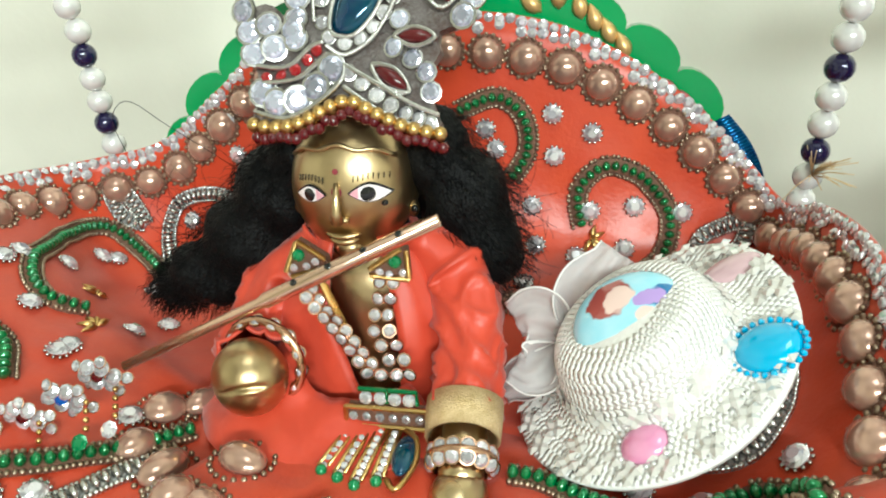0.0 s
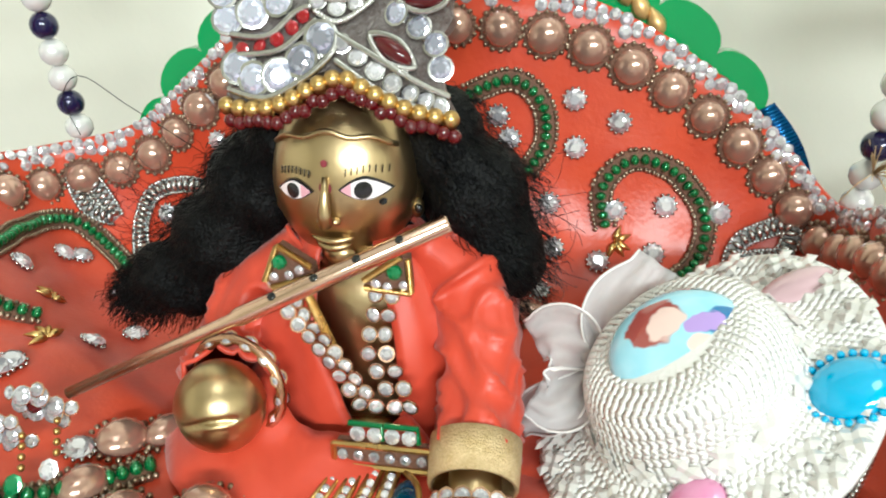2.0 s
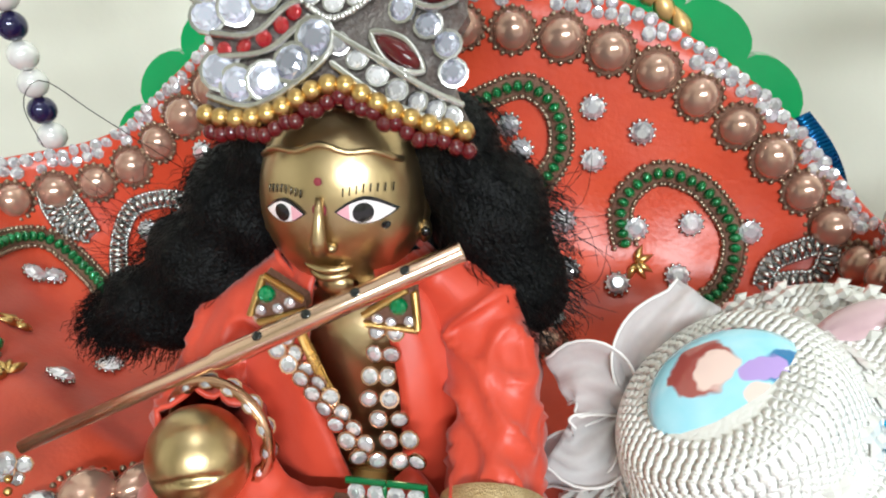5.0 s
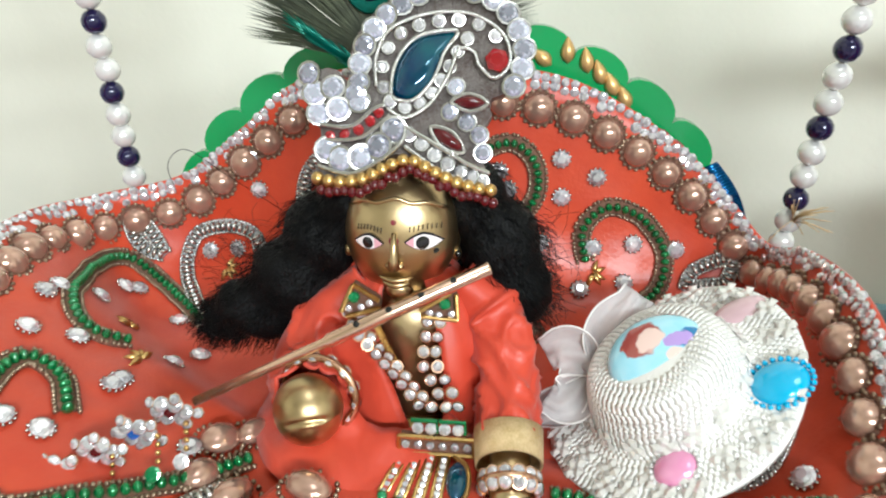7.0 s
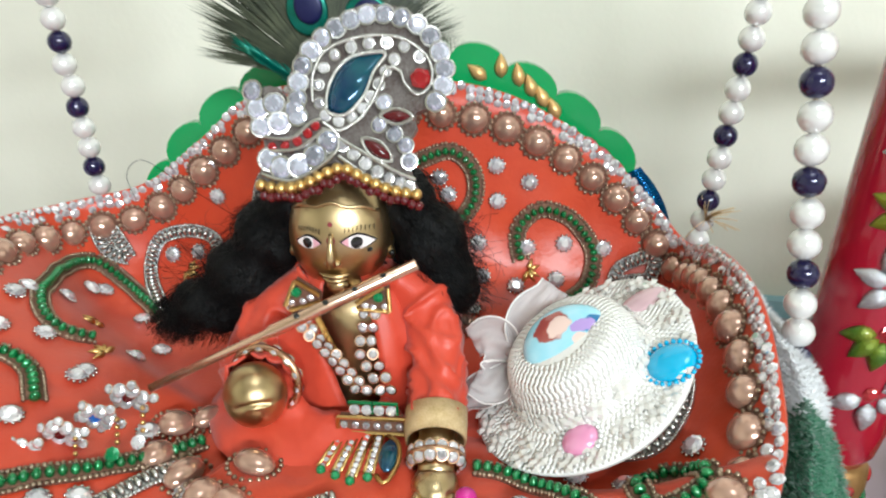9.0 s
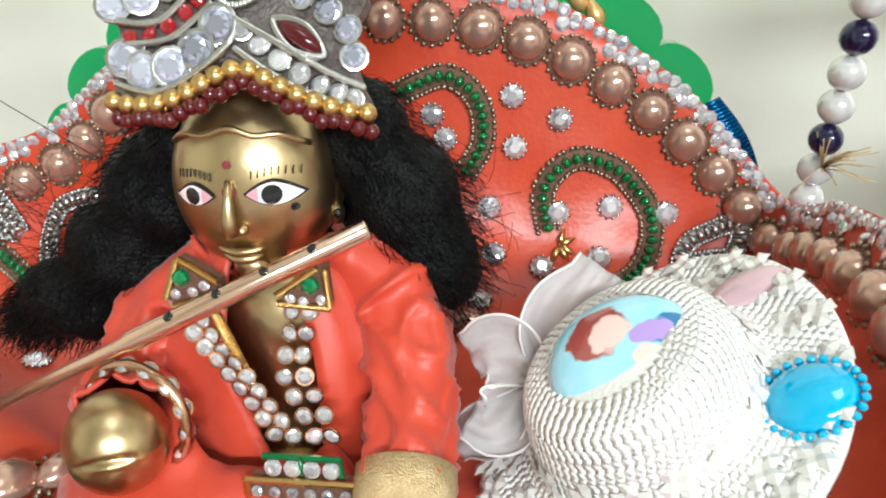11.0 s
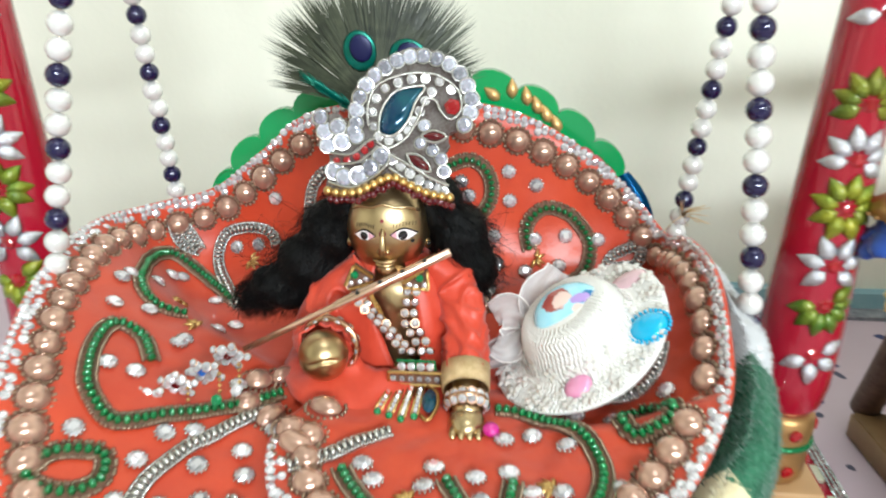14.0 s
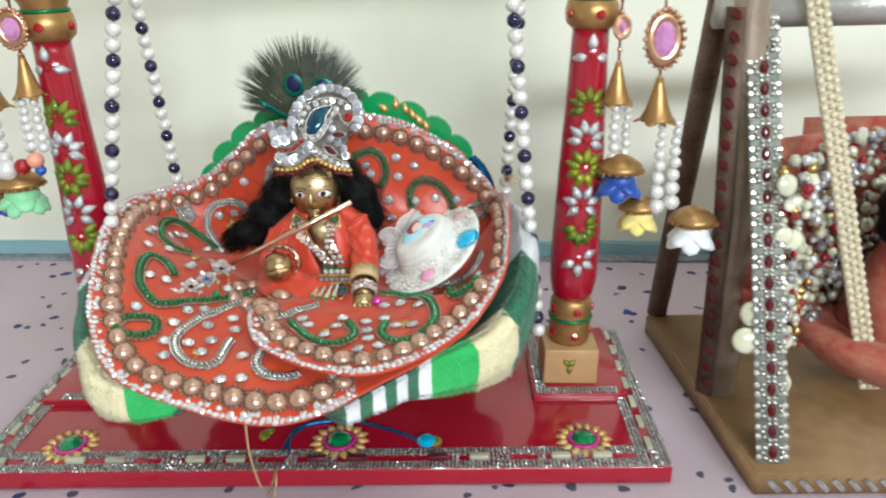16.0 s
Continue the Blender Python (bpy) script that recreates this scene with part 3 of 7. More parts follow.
def build_post(x):
    y = 0.0125
    at = Matrix.Translation((x, y, 0))
    s = Soup()
    s.add(solid_lathe(SHAFT, 32), at)
    post = s.part("post", REDPAINT, SWING, "turned glossy red post with jewelled flowers")
    part("block", box_bm(x - 0.0145, x + 0.0145, y - 0.0145, y + 0.0145, STEP_Z, 0.034, 0.001), BEIGE, post, "square beige wooden block")
    for name, prof, mat, lab in (("collar", POST_PROFILE, GOLDPAINT, "gold painted turned collar"), ("capital", CAP, GOLDPAINT, "gold painted capital")):
        s = Soup()
        s.add(solid_lathe(prof, 32), at)
        s.part(name, mat, post, lab)
    for z, r in ((0.0487, 0.0109), (0.2123, 0.0104)):
        s = Soup()
        s.add(solid_tube([(x + r * math.cos(a), y + r * math.sin(a), z) for a in np.linspace(0, 2 * math.pi, 33)], 0.0011, 8, False), ONE)
        s.part("green_ring", DKGREENF, post, "dark green thread ring")
    stud = shared("red_stud", soup_bm(solid_lathe([(0.0022, 0), (0.0022, 0.0006), (0.001, 0.0012)], 10)), REDG, smooth=False)
    for z, r in ((0.0545, 0.0110), (0.040, 0.0110), (0.2055, 0.0126)):
        for k in range(5):
            a = -math.pi / 2 + (k - 2) * 1.25 + 0.15
            piece("red_stud", stud, on_normal((x + r * math.cos(a), y + r * math.sin(a), z), (math.cos(a), math.sin(a), 0)), post)
    # leaf sprig on the block
    s = Soup()
    for a in (0.9, 2.2, -1.5):
        s.add(solid_petal(8, 0.0052, 0.0032, 0.0016), on_normal((x - 0.001, y - 0.0146, 0.0245), (0, -1, 0), 1, 0, (math.cos(a), 0, math.sin(a))))
    s.part("leaf_sprig", PETALG, post, "three green stone leaves")
    # flowers
    for kind, z, n, a0, a1 in (("s", 0.187, 3, -0.52, 3.66), ("g", 0.163, 7, -0.35, 3.5), ("s", 0.1475, 6, -0.5, 3.3), ("g", 0.1335, 9, 0.0, 5.8), ("s", 0.1155, 6, -0.7, 3.9), ("g", 0.103, 7, -2.9, 0.6), ("s", 0.086, 4, -2.6, 0.4)):
        s = Soup()
        for k in range(n):
            a = a0 + (a1 - a0) * k / (n - 1)
            if kind == "s" and n == 3:
                a = (-0.2, math.pi / 2, math.pi + 0.2)[k]
            d = 0.0024
            px, pz = d * math.cos(a), d * math.sin(a)
            r = shaft_radius(z + pz)
            length = 0.0082
            mx = px + length * 0.5 * math.cos(a)
            b = mx / r
            place = (x + (r + 0.0002) * math.sin(px / r), y - (r + 0.0002) * math.cos(px / r), z + pz)
            nrm = (math.sin(b), -math.cos(b), 0.03)
            s.add(solid_petal(8, length, 0.0054, 0.0020), on_normal(place, nrm, 1, 0, (math.cos(a) * math.cos(b), math.cos(a) * math.sin(b), math.sin(a))))
        r = shaft_radius(z)
        s.add(solid_gem(8), on_normal((x, y - r, z), (0, -1, 0), 0.0021), 1)
        s.part("flower", [PETALG if kind == "g" else PETALS, REDG], post, "green-gold stone petal flower" if kind == "g" else "silver stone petal flower")
    return post


right_post = build_post(0.126)
right_post.matrix_basis = Matrix.Translation((0.126, 0.0125, 0.034)) @ Matrix.Rotation(0.026, 4, "Y") @ Matrix.Translation((-0.126, -0.0125, -0.034))
build_post(-0.126)
s = Soup()
s.add(solid_tube([(-0.20, 0.0125, 0.270), (0.20, 0.0125, 0.270)], 0.0035, 16), ONE)
s.part("top_rod", REDPAINT, SWING)

ROSE_ME = shared("bead", soup_bm(solid_ball(8, 5)), ROSEGOLD)
PEARL_ME, NAVY_ME = shared("bead", soup_bm(BALL), PEARLW), shared("bead", soup_bm(BALL), NAVY)


def build_chain(top, bottom, size, first):
    top, bottom = Vector(top), Vector(bottom)
    n = int((bottom - top).length / (size * 0.985))
    s = Soup()
    s.add(solid_tube([top, bottom], 0.0006, 6), ONE)
    chain = s.part("bead_chain", ANTIQUE, SWING, "white pearls and navy beads on a cord")
    for k in range(n):
        at = top.lerp(bottom, (k + 0.5) / n)
        wob = Vector((noise.noise(at * 400), noise.noise(at * 400 + Vector((5, 5, 5))), 0)) * 0.0004
        navy = (k + first) % 3 == 0
        q = Euler((k * 1.3, k * 0.7, k)).to_matrix().to_4x4()
        r = size * (0.5 if navy else 0.515)
        piece("bead", NAVY_ME if navy else PEARL_ME, Matrix.Translation(at + wob) @ q @ Matrix.Diagonal((r, r, r * 0.97, 1)), chain)
    return chain


# ---- the skirt: a dish of satin round the figurine ----
CENTRE = np.array((0.0, -0.030, 0.080))
RIM = [(-.003, .052, .153), (-.038, .052, .148), (-.057, .052, .134), (-.077, .052, .119), (-.098, .043, .115), (-.107, .020, .117), (-.105, -.010, .117),
       (-.100, -.035, .114), (-.094, -.058, .107), (-.087, -.080, .096), (-.072, -.100, .083), (-.045, -.109, .074), (-.010, -.116, .069), (.014, -.113, .072),
       (.034, -.098, .075), (.052, -.083, .077), (.072, -.066, .084), (.086, -.052, .101), (.090, -.030, .113), (.091, -.008, .119), (.091, .020, .116),
       (.089, .044, .108), (.081, .052, .116), (.067, .052, .130), (.048, .052, .143), (.027, .052, .151)]
FLAP_CENTRE = np.array((0.03, -0.044, 0.0845))
FLAP_RIM = [(-.026, -.050, .0880), (-.026, -.064, .0870), (-.017, -.083, .0855), (.004, -.098, .0840), (.028, -.1045, .0835), (.050, -.095, .0845), (.069, -.077, .0885),
            (.081, -.062, .0965), (.085, -.050, .1030), (.072, -.032, .0810), (.045, -.014, .0790), (.010, -.012, .0800), (-.016, -.030, .0850)]


def rim_at(points, u):
    """A point of a closed smooth curve; u runs with the points' numbers."""
    p = np.array(points)
    k = len(p)
    i = int(math.floor(u))
    t = u - i
    a, b, c, d = p[(i - 1) % k], p[i % k], p[(i + 1) % k], p[(i + 2) % k]
    return 0.5 * (2 * b + (c - a) * t + (2 * a - 5 * b + 4 * c - d) * t * t + (3 * b - a - 3 * c + d) * t ** 3)


def smooth_step(a, b, x):
    t = min(1.0, max(0.0, (x - a) / (b - a)))
    return t * t * (3 - 2 * t)


def dish(u, v):
    """The skirt's surface: u round the rim, v from the middle (0) to the rim (1)."""
    r = rim_at(RIM, u)
    backness = smooth_step(0.005, 0.050, r[1])
    right = smooth_step(0.03, 0.085, r[0]) * (1 - backness)
    left = smooth_step(0.03, 0.085, -r[0]) * (1 - backness)
    k = 0.70 + 0.28 * backness + 0.15 * right - 0.10 * left
    w = 1.0 + 1.7 * backness + 0.5 * right
    mid = CENTRE + (r - CENTRE) * k
    mid[2] = 0.0820
    b0, b1, b2 = (1 - v) ** 2, 2 * w * v * (1 - v), v * v
    return (CENTRE * b0 + mid * b1 + r * b2) / (b0 + b1 + b2)


def flap(u, v):
    """The overlapping front fold of the skirt."""
    r = rim_at(FLAP_RIM, u)
    p = FLAP_CENTRE + (r - FLAP_CENTRE) * v
    p[2] = FLAP_CENTRE[2] + (r[2] - FLAP_CENTRE[2]) * v * v
    return p


def relief(p, seed, v):
    """Shallow puckers of the padded satin."""
    q = noise.noise(p * 70 + Vector((seed, 0, 0))) * 0.0017 + noise.noise(p * 210 + Vector((0, seed, 0))) * 0.0005
    return Vector((0, -0.4, 0.8)) * q * math.sin(math.pi * min(1, max(0, v))) ** 0.5


SHEETS = []


def surface_frame(fn, u, v):
    """Place, upward normal and the direction of growing v."""
    p = Vector(fn(u, v))
    p += relief(p, 260 if fn is dish else 130, v)
    du, dv = Vector(fn(u + 0.02, v)) - Vector(fn(u - 0.02, v)), Vector(fn(u, min(v + 0.01, 1.02))) - Vector(fn(u, v - 0.01))
    n = du.cross(dv).normalized()
    if n.dot(Vector((0.0, -0.7, 0.7))) < 0:
        n = -n
    # the embroidery lies on the cloth; where dish and fold merge, on the upper of the two
    if SHEETS and v < 0.95:
        both = p.x > 0.03 and p.y < -0.015
        best = None
        for tree in SHEETS if both else SHEETS[:1] if fn is dish else SHEETS[1:]:
            place, normal, _, gap = tree.ray_cast(p + n * 0.010, -n, 0.020)
            if place and (best is None or gap < best):
                best, p, top = gap, place, normal if normal.dot(n) > 0 else -normal
        if best is not None:
            n = (n + top).normalized()
            p = p + n * 0.0005
    return p, n, dv.normalized()


def sheet_bm(fn, count, n, m, v0, thick, seed):
    bm = bmesh.new()
    rows = []
    for i in range(n):
        u = count * i / n
        row = []
        for j in range(m + 1):
            v = v0 + (1 - v0) * j / m
            p = Vector(fn(u, v))
            p += relief(p, seed, v)
            row.append(bm.verts.new(p))
        rows.append(row)
    for i in range(n):
        a, b = rows[i], rows[(i + 1) % n]
        for j in range(m):
            bm.faces.new((a[j], b[j], b[j + 1], a[j + 1]))
    bm.faces.new([r[0] for r in rows])
    bmesh.ops.recalc_face_normals(bm, faces=bm.faces)
    return bm


# scrolls: which sheet, places round and out from its middle, and whether the curl closes
GREEN_SCROLLS = [
    ("dish", [(5.35, .60), (5.6, .68), (5.4, .76), (4.7, .82), (4.05, .81), (3.75, .71), (3.6, .48), (3.6, .30)], False),
    ("dish", [(7.02, .627), (6.52, .67), (6.46, .744), (6.91, .784), (7.64, .784), (8.06, .756), (8.42, .688), (8.32, .595), (8.05, .471), (7.66, .365), (6.78, .269)], False),
    ("dish", [(9.13, .885), (8.9, .812), (8.95, .711), (9.32, .719), (9.42, .791), (9.31, .862)], True),
    ("dish", [(25.65, .91), (25.3, .93), (25.05, .91), (25.0, .86), (25.15, .80)], False),
    ("dish", [(24.2, .69), (24.35, .79), (24.15, .85), (23.8, .87), (23.45, .86), (23.1, .79), (23.0, .63), (23.1, .5)], False),
    ("dish", [(17.11, .532), (17.43, .585), (17.25, .731), (17.0, .794), (16.75, .717), (16.71, .619)], True),
    ("flap", [(1.44, .702), (2.05, .70), (2.65, .73), (3.09, .718), (3.42, .624), (3.42, .503), (2.85, .40)], False),
    ("flap", [(4.64, .37), (4.38, .512), (4.56, .652), (4.92, .719), (5.4, .741), (6.04, .651), (6.84, .495), (8.16, .347), (9.57, .292), (10.49, .252)], False)]
SILVER_SCROLLS = [
    ("dish", [(2.0, .71), (2.05, .79), (2.5, .85), (2.95, .85), (3.2, .72), (3.4, .45), (3.65, .27)], False),
    ("dish", [(3.75, .94), (3.55, .91), (3.45, .79), (3.7, .84)], True),
    ("dish", [(10.49, .464), (10.92, .606), (10.88, .686), (10.63, .713), (10.14, .689), (9.64, .638), (9.23, .546), (8.69, .42), (7.92, .303)], False),
    ("dish", [(11.44, .442), (11.53, .567), (11.76, .641), (12.19, .657), (12.48, .633)], False),
    ("dish", [(1.2, .76), (1.1, .87), (.95, .91), (.7, .92)], False),
    ("dish", [(17.97, .402), (17.89, .568), (18.29, .675), (18.7, .724)], False),
    ("dish", [(22.5, .67), (22.5, .78), (21.8, .89), (21.75, .79), (22.25, .71)], True),
    ("flap", [(1.19, .922), (.99, .713), (.23, .474)], False)]
BACK_STONES = [(24.75, .92), (24.25, .91), (24.7, .86), (24.9, .74), (24.7, .40), (24.75, .58), (25.65, .87), (25.4, .89), (25.3, .86), (24.15, .75), (23.6, .79), (24.15, .56), (23.55, .62), (22.95, .82), (1.85, .90), (1.95, .96)]
LEFT_STONES = [(5.55, .81), (2.8, .76), (2.35, .74), (4.9, .73), (4.25, .67), (4.05, .61), (3.9, .36), (4.25, .25), (5.05, .45), (6.05, .56), (6.9, .39), (5.35, .80), (6.09, .784), (5.8, .691), (6.21, .571), (7.36, .739), (7.36, .661), (8.57, .785)]
FRONT_STONES = [(9.14, .63), (9.68, .698), (10.08, .747), (8.66, .558), (8.64, .486), (10.0, .615), (10.47, .618), (10.21, .53), (9.49, .493), (9.47, .382), (10.13, .407), (11.23, .547), (11.25, .739), (11.49, .697), (8.97, .295), (13.25, .74), (17.7, .697), (17.52, .361), (17.33, .482)]
FOLD_STONES = [(1.93, .606), (2.71, .626), (2.64, .486), (1.45, .612), (2.4, .374), (3.53, .335), (3.8, .468), (3.97, .583), (3.79, .709), (4.29, .694), (4.59, .313), (5.16, .10), (7.02, .189), (4.95, .474), (5.45, .555), (6.74, .376), (6.05, .738)]


GREEN_ME, SILVER_ME = shared("bead", soup_bm(solid_ball(10, 7, 1, 1, 0.85)), GREENB), shared("bead", soup_bm(solid_ball(8, 6)), SILVER)


def build_skirt():
    skirt = thing("embroidered_skirt", (0, -0.03, 0.055), "orange-red satin skirt with beaded scrolls and bronze pearl border", "skirt")
    count, fcount = len(RIM), len(FLAP_RIM)
    for name, fn, c, n, lab in (("satin_sheet", dish, count, 260, "orange-red satin"), ("overlap_fold", flap, fcount, 130, "overlapping satin fold")):
        cloth = sheet_bm(fn, c, n, 40, 0.06, 0.001, n)
        SHEETS.append(BVHTree.FromBMesh(cloth))
        ob = part(name, cloth, SATIN, skirt, lab)
        mod = ob.modifiers.new("thickness", "SOLIDIFY")
        mod.thickness, mod.offset = 0.0011, 0
    pearl = shared("pearl", soup_bm(solid_lathe([(0.5, -0.05), (1.0, 0.0), (0.98, 0.2), (0.88, 0.45), (0.68, 0.7), (0.4, 0.86), (0.12, 0.92)], 18)), PEARLB)
    stone = shared("rhinestone", soup_bm(solid_gem(12)), STONE, smooth=False)
    lace, seeds, back = Soup(), Soup(), Soup()

    def border(fn, total, u0, u1, lift=0.0):
        span = np.linspace(u0, u1, 400)
        pts = np.array([fn(u, 1.0) for u in span])
        run = np.concatenate([[0], np.cumsum(np.linalg.norm(np.diff(pts, axis=0), axis=1))])

        def at(d):
            return float(np.interp(d, run, span))
        n = int(run[-1] / 0.0098)
        for k in range(n):
            u = at((k + 0.5) * run[-1] / n)
            p, nrm, out = surface_frame(fn, u, 0.97)
            size = 0.0040 * random.uniform(0.93, 1.07)
            place = Vector(fn(u, 1.0)) - out * 0.0098 + nrm * (0.0005 + lift)
            piece("pearl", pearl, on_normal(place, nrm, (size, size * random.uniform(0.97, 1.12), size), random.random() * 6), skirt)
            x = nrm.orthogonal().normalized()
            back.add(solid_lathe([(1.0, -0.3), (1.0, 0.12), (0.9, 0.16)], 14), on_normal(place, nrm, (size * 1.22, size * 1.22, size)))
            for j in range(16):
                a = j * 2 * math.pi / 16
                d = x * math.cos(a) + nrm.cross(x) * math.sin(a)
                seeds.add(BALL_S, Matrix.Translation(place + d * size * 1.19 + nrm * 0.0006) @ Matrix.Scale(0.00058, 4))
        n = int(run[-1] / 0.0027)
        for k in range(n):
            u = at((k + 0.5) * run[-1] / n)
            p, nrm, out = surface_frame(fn, u, 0.97)
            for inset, jit in ((0.0012, 0.0004), (0.0034, 0.0009)):
                if inset > 0.002 and random.random() < 0.25:
                    continue
                place = Vector(fn(u, 1.0)) - out * (inset + random.uniform(-jit, jit)) + nrm * (0.0006 + lift)
                lace.add(solid_gem(8), on_normal(place, nrm + Vector((random.uniform(-.3, .3), random.uniform(-.3, .3), random.uniform(-.3, .3))), random.uniform(0.00115, 0.0016), random.random()))
    border(dish, count, 19.4, 26 + 13.6)
    border(dish, count, 17.0, 19.4)
    border(flap, fcount, 0.0, 7.9)
    lace.part("stone_edging", STONE, skirt, "double edging of small clear stones", smooth=False, kind="stuff")

    def scroll(fn, uv, closed, bead, mat, name, lab):
        pts = [fn(u, v) for u, v in uv]
        dense = spline(uv, 160, closed)
        p3 = np.array([fn(u, v) for u, v in dense])
        if closed:
            p3 = np.vstack([p3, p3[:1]])
            dense = np.vstack([dense, dense[:1]])
        run = np.concatenate([[0], np.cumsum(np.linalg.norm(np.diff(p3, axis=0), axis=1))])
        n = max(4, int(run[-1] / bead))
        s, poses, band, wide = Soup(), [], [], 0.0024 if mat is GREENB else 0.0019
        for k in range(n):
            d = (k + 0.5) * run[-1] / n
            u, v = np.interp(d, run, dense[:, 0]), np.interp(d, run, dense[:, 1])
            p, nrm, out = surface_frame(fn, u, v)
            q = Vector([np.interp(min(d + 0.001, run[-1]), run, p3[:, i]) for i in range(3)]) - Vector([np.interp(max(d - 0.001, 0), run, p3[:, i]) for i in range(3)])
            ax = q.normalized()
            side = nrm.cross(ax).normalized()
            poses.append(on_normal(p + nrm * 0.0013, nrm, (bead * 0.48, bead * (0.62 if mat is GREENB else 0.85), bead * 0.8), 0, ax))
            band.append([p + side * a * wide + nrm * b for a, b in ((-1, -0.0004), (-1, 0.0006), (-0.6, 0.0011), (0.6, 0.0011), (1, 0.0006), (1, -0.0004))])
            for sg in (-1, 1):
                for h in (-0.3, 0.2):
                    seeds.add(BALL_S, Matrix.Translation(p + side * sg * wide * 0.96 + nrm * 0.0009 + ax * h * bead) @ Matrix.Scale(0.0006, 4), 0 if mat is GREENB else 1)
        if closed:
            band.append(band[0])
        s.add(([tuple(q) for row in band for q in row], [(i * 6 + j, i * 6 + (j + 1) % 6, i * 6 + 6 + (j + 1) % 6, i * 6 + 6 + j) for i in range(len(band) - 1) for j in range(6)] + [tuple(range(6))[::-1], tuple(range(len(band) * 6 - 6, len(band) * 6))]), ONE)
        ribbon = s.part(name, BROWNNET if mat is GREENB else SILVERNET, skirt, lab)
        for m in poses:
            piece("bead", GREEN_ME if mat is GREENB else SILVER_ME, m, ribbon)

    for key, uv, closed in GREEN_SCROLLS:
        scroll(flap if key == "flap" else dish, uv, closed, 0.0022, GREENB, "beaded_scroll", "curled row of dark green glass beads")
    for key, uv, closed in SILVER_SCROLLS:
        scroll(flap if key == "flap" else dish, uv, closed, 0.0018, SILVER, "silver_scroll", "curled row of silver beads")
    for fn, uvs in ((dish, BACK_STONES), (dish, LEFT_STONES), (dish, FRONT_STONES), (flap, FOLD_STONES)):
        for u, v in uvs:
            p, nrm, out = surface_frame(fn, u, v)
            piece("rhinestone", stone, on_normal(p + nrm * 0.0011, nrm + Vector((random.uniform(-.12, .12), random.uniform(-.12, .12), random.uniform(-.12, .12))), 0.0023, random.random()), skirt)
            x = nrm.orthogonal().normalized()
            for j in range(12):
                d = x * math.cos(j * math.pi / 6) + nrm.cross(x) * math.sin(j * math.pi / 6)
                seeds.add(BALL_S, Matrix.Translation(p + d * 0.0025 + nrm * 0.0008) @ Matrix.Scale(0.00042, 4), 1)
    # brown pearl fans where the fold begins, by the figurine's knee
    for fn, u, v, sx, sy in ((dish, 8.2, .30, .0052, .0036), (dish, 7.6, .36, .0042, .0034), (flap, 0.2, .93, .0042, .0036), (flap, 0.65, .88, .0036, .0052), (flap, 12.5, .88, .0036, .0050), (dish, 6.4, .34, .0046, .0040), (dish, 5.8, .28, .0044, .0030), (dish, 24.6, .30, .0034, .0040), (dish, 1.0, .55, .004, .004)):
        p, nrm, out = surface_frame(fn, u, v)
        piece("pearl", pearl, on_normal(p + nrm * 0.0006, nrm, (sx, sy, 0.0036), 0.4), skirt)
        for j in range(20):
            a = j * math.pi / 10
            x = nrm.orthogonal().normalized()
            d = x * math.cos(a) + nrm.cross(x) * math.sin(a)
            seeds.add(BALL_S, Matrix.Translation(p + d * max(sx, sy) * 1.12 + nrm * 0.0006) @ Matrix.Scale(0.0006, 4))
    back.part("brown_backing", BROWNNET, skirt, "dark brown embroidered backing", kind="stuff")
    seeds.part("seed_beading", [ANTIQUE, SILVER], skirt, "tiny antique gold seed beads", kind="stuff")
    # small gold leaf appliques
    for fn, u, v in ((dish, 4.9, .60), (dish, 2.65, .64), (dish, 24.05, .65), (flap, 5.35, .50), (flap, 2.65, .58), (dish, 10.45, .62), (dish, 5.5, .55)):
        s = Soup()
        p, nrm, out = surface_frame(fn, u, v)
        for k in range(5):
            s.add(solid_petal(8, 0.0042, 0.0018, 0.0012), on_normal(p + nrm * 0.0004, nrm, 1, 0.5 + k * 0.75 + random.uniform(-.2, .2)))
        s.part("gold_leaf", GOLD, skirt, "folded gold leaf applique")
    return skirt


build_skirt()


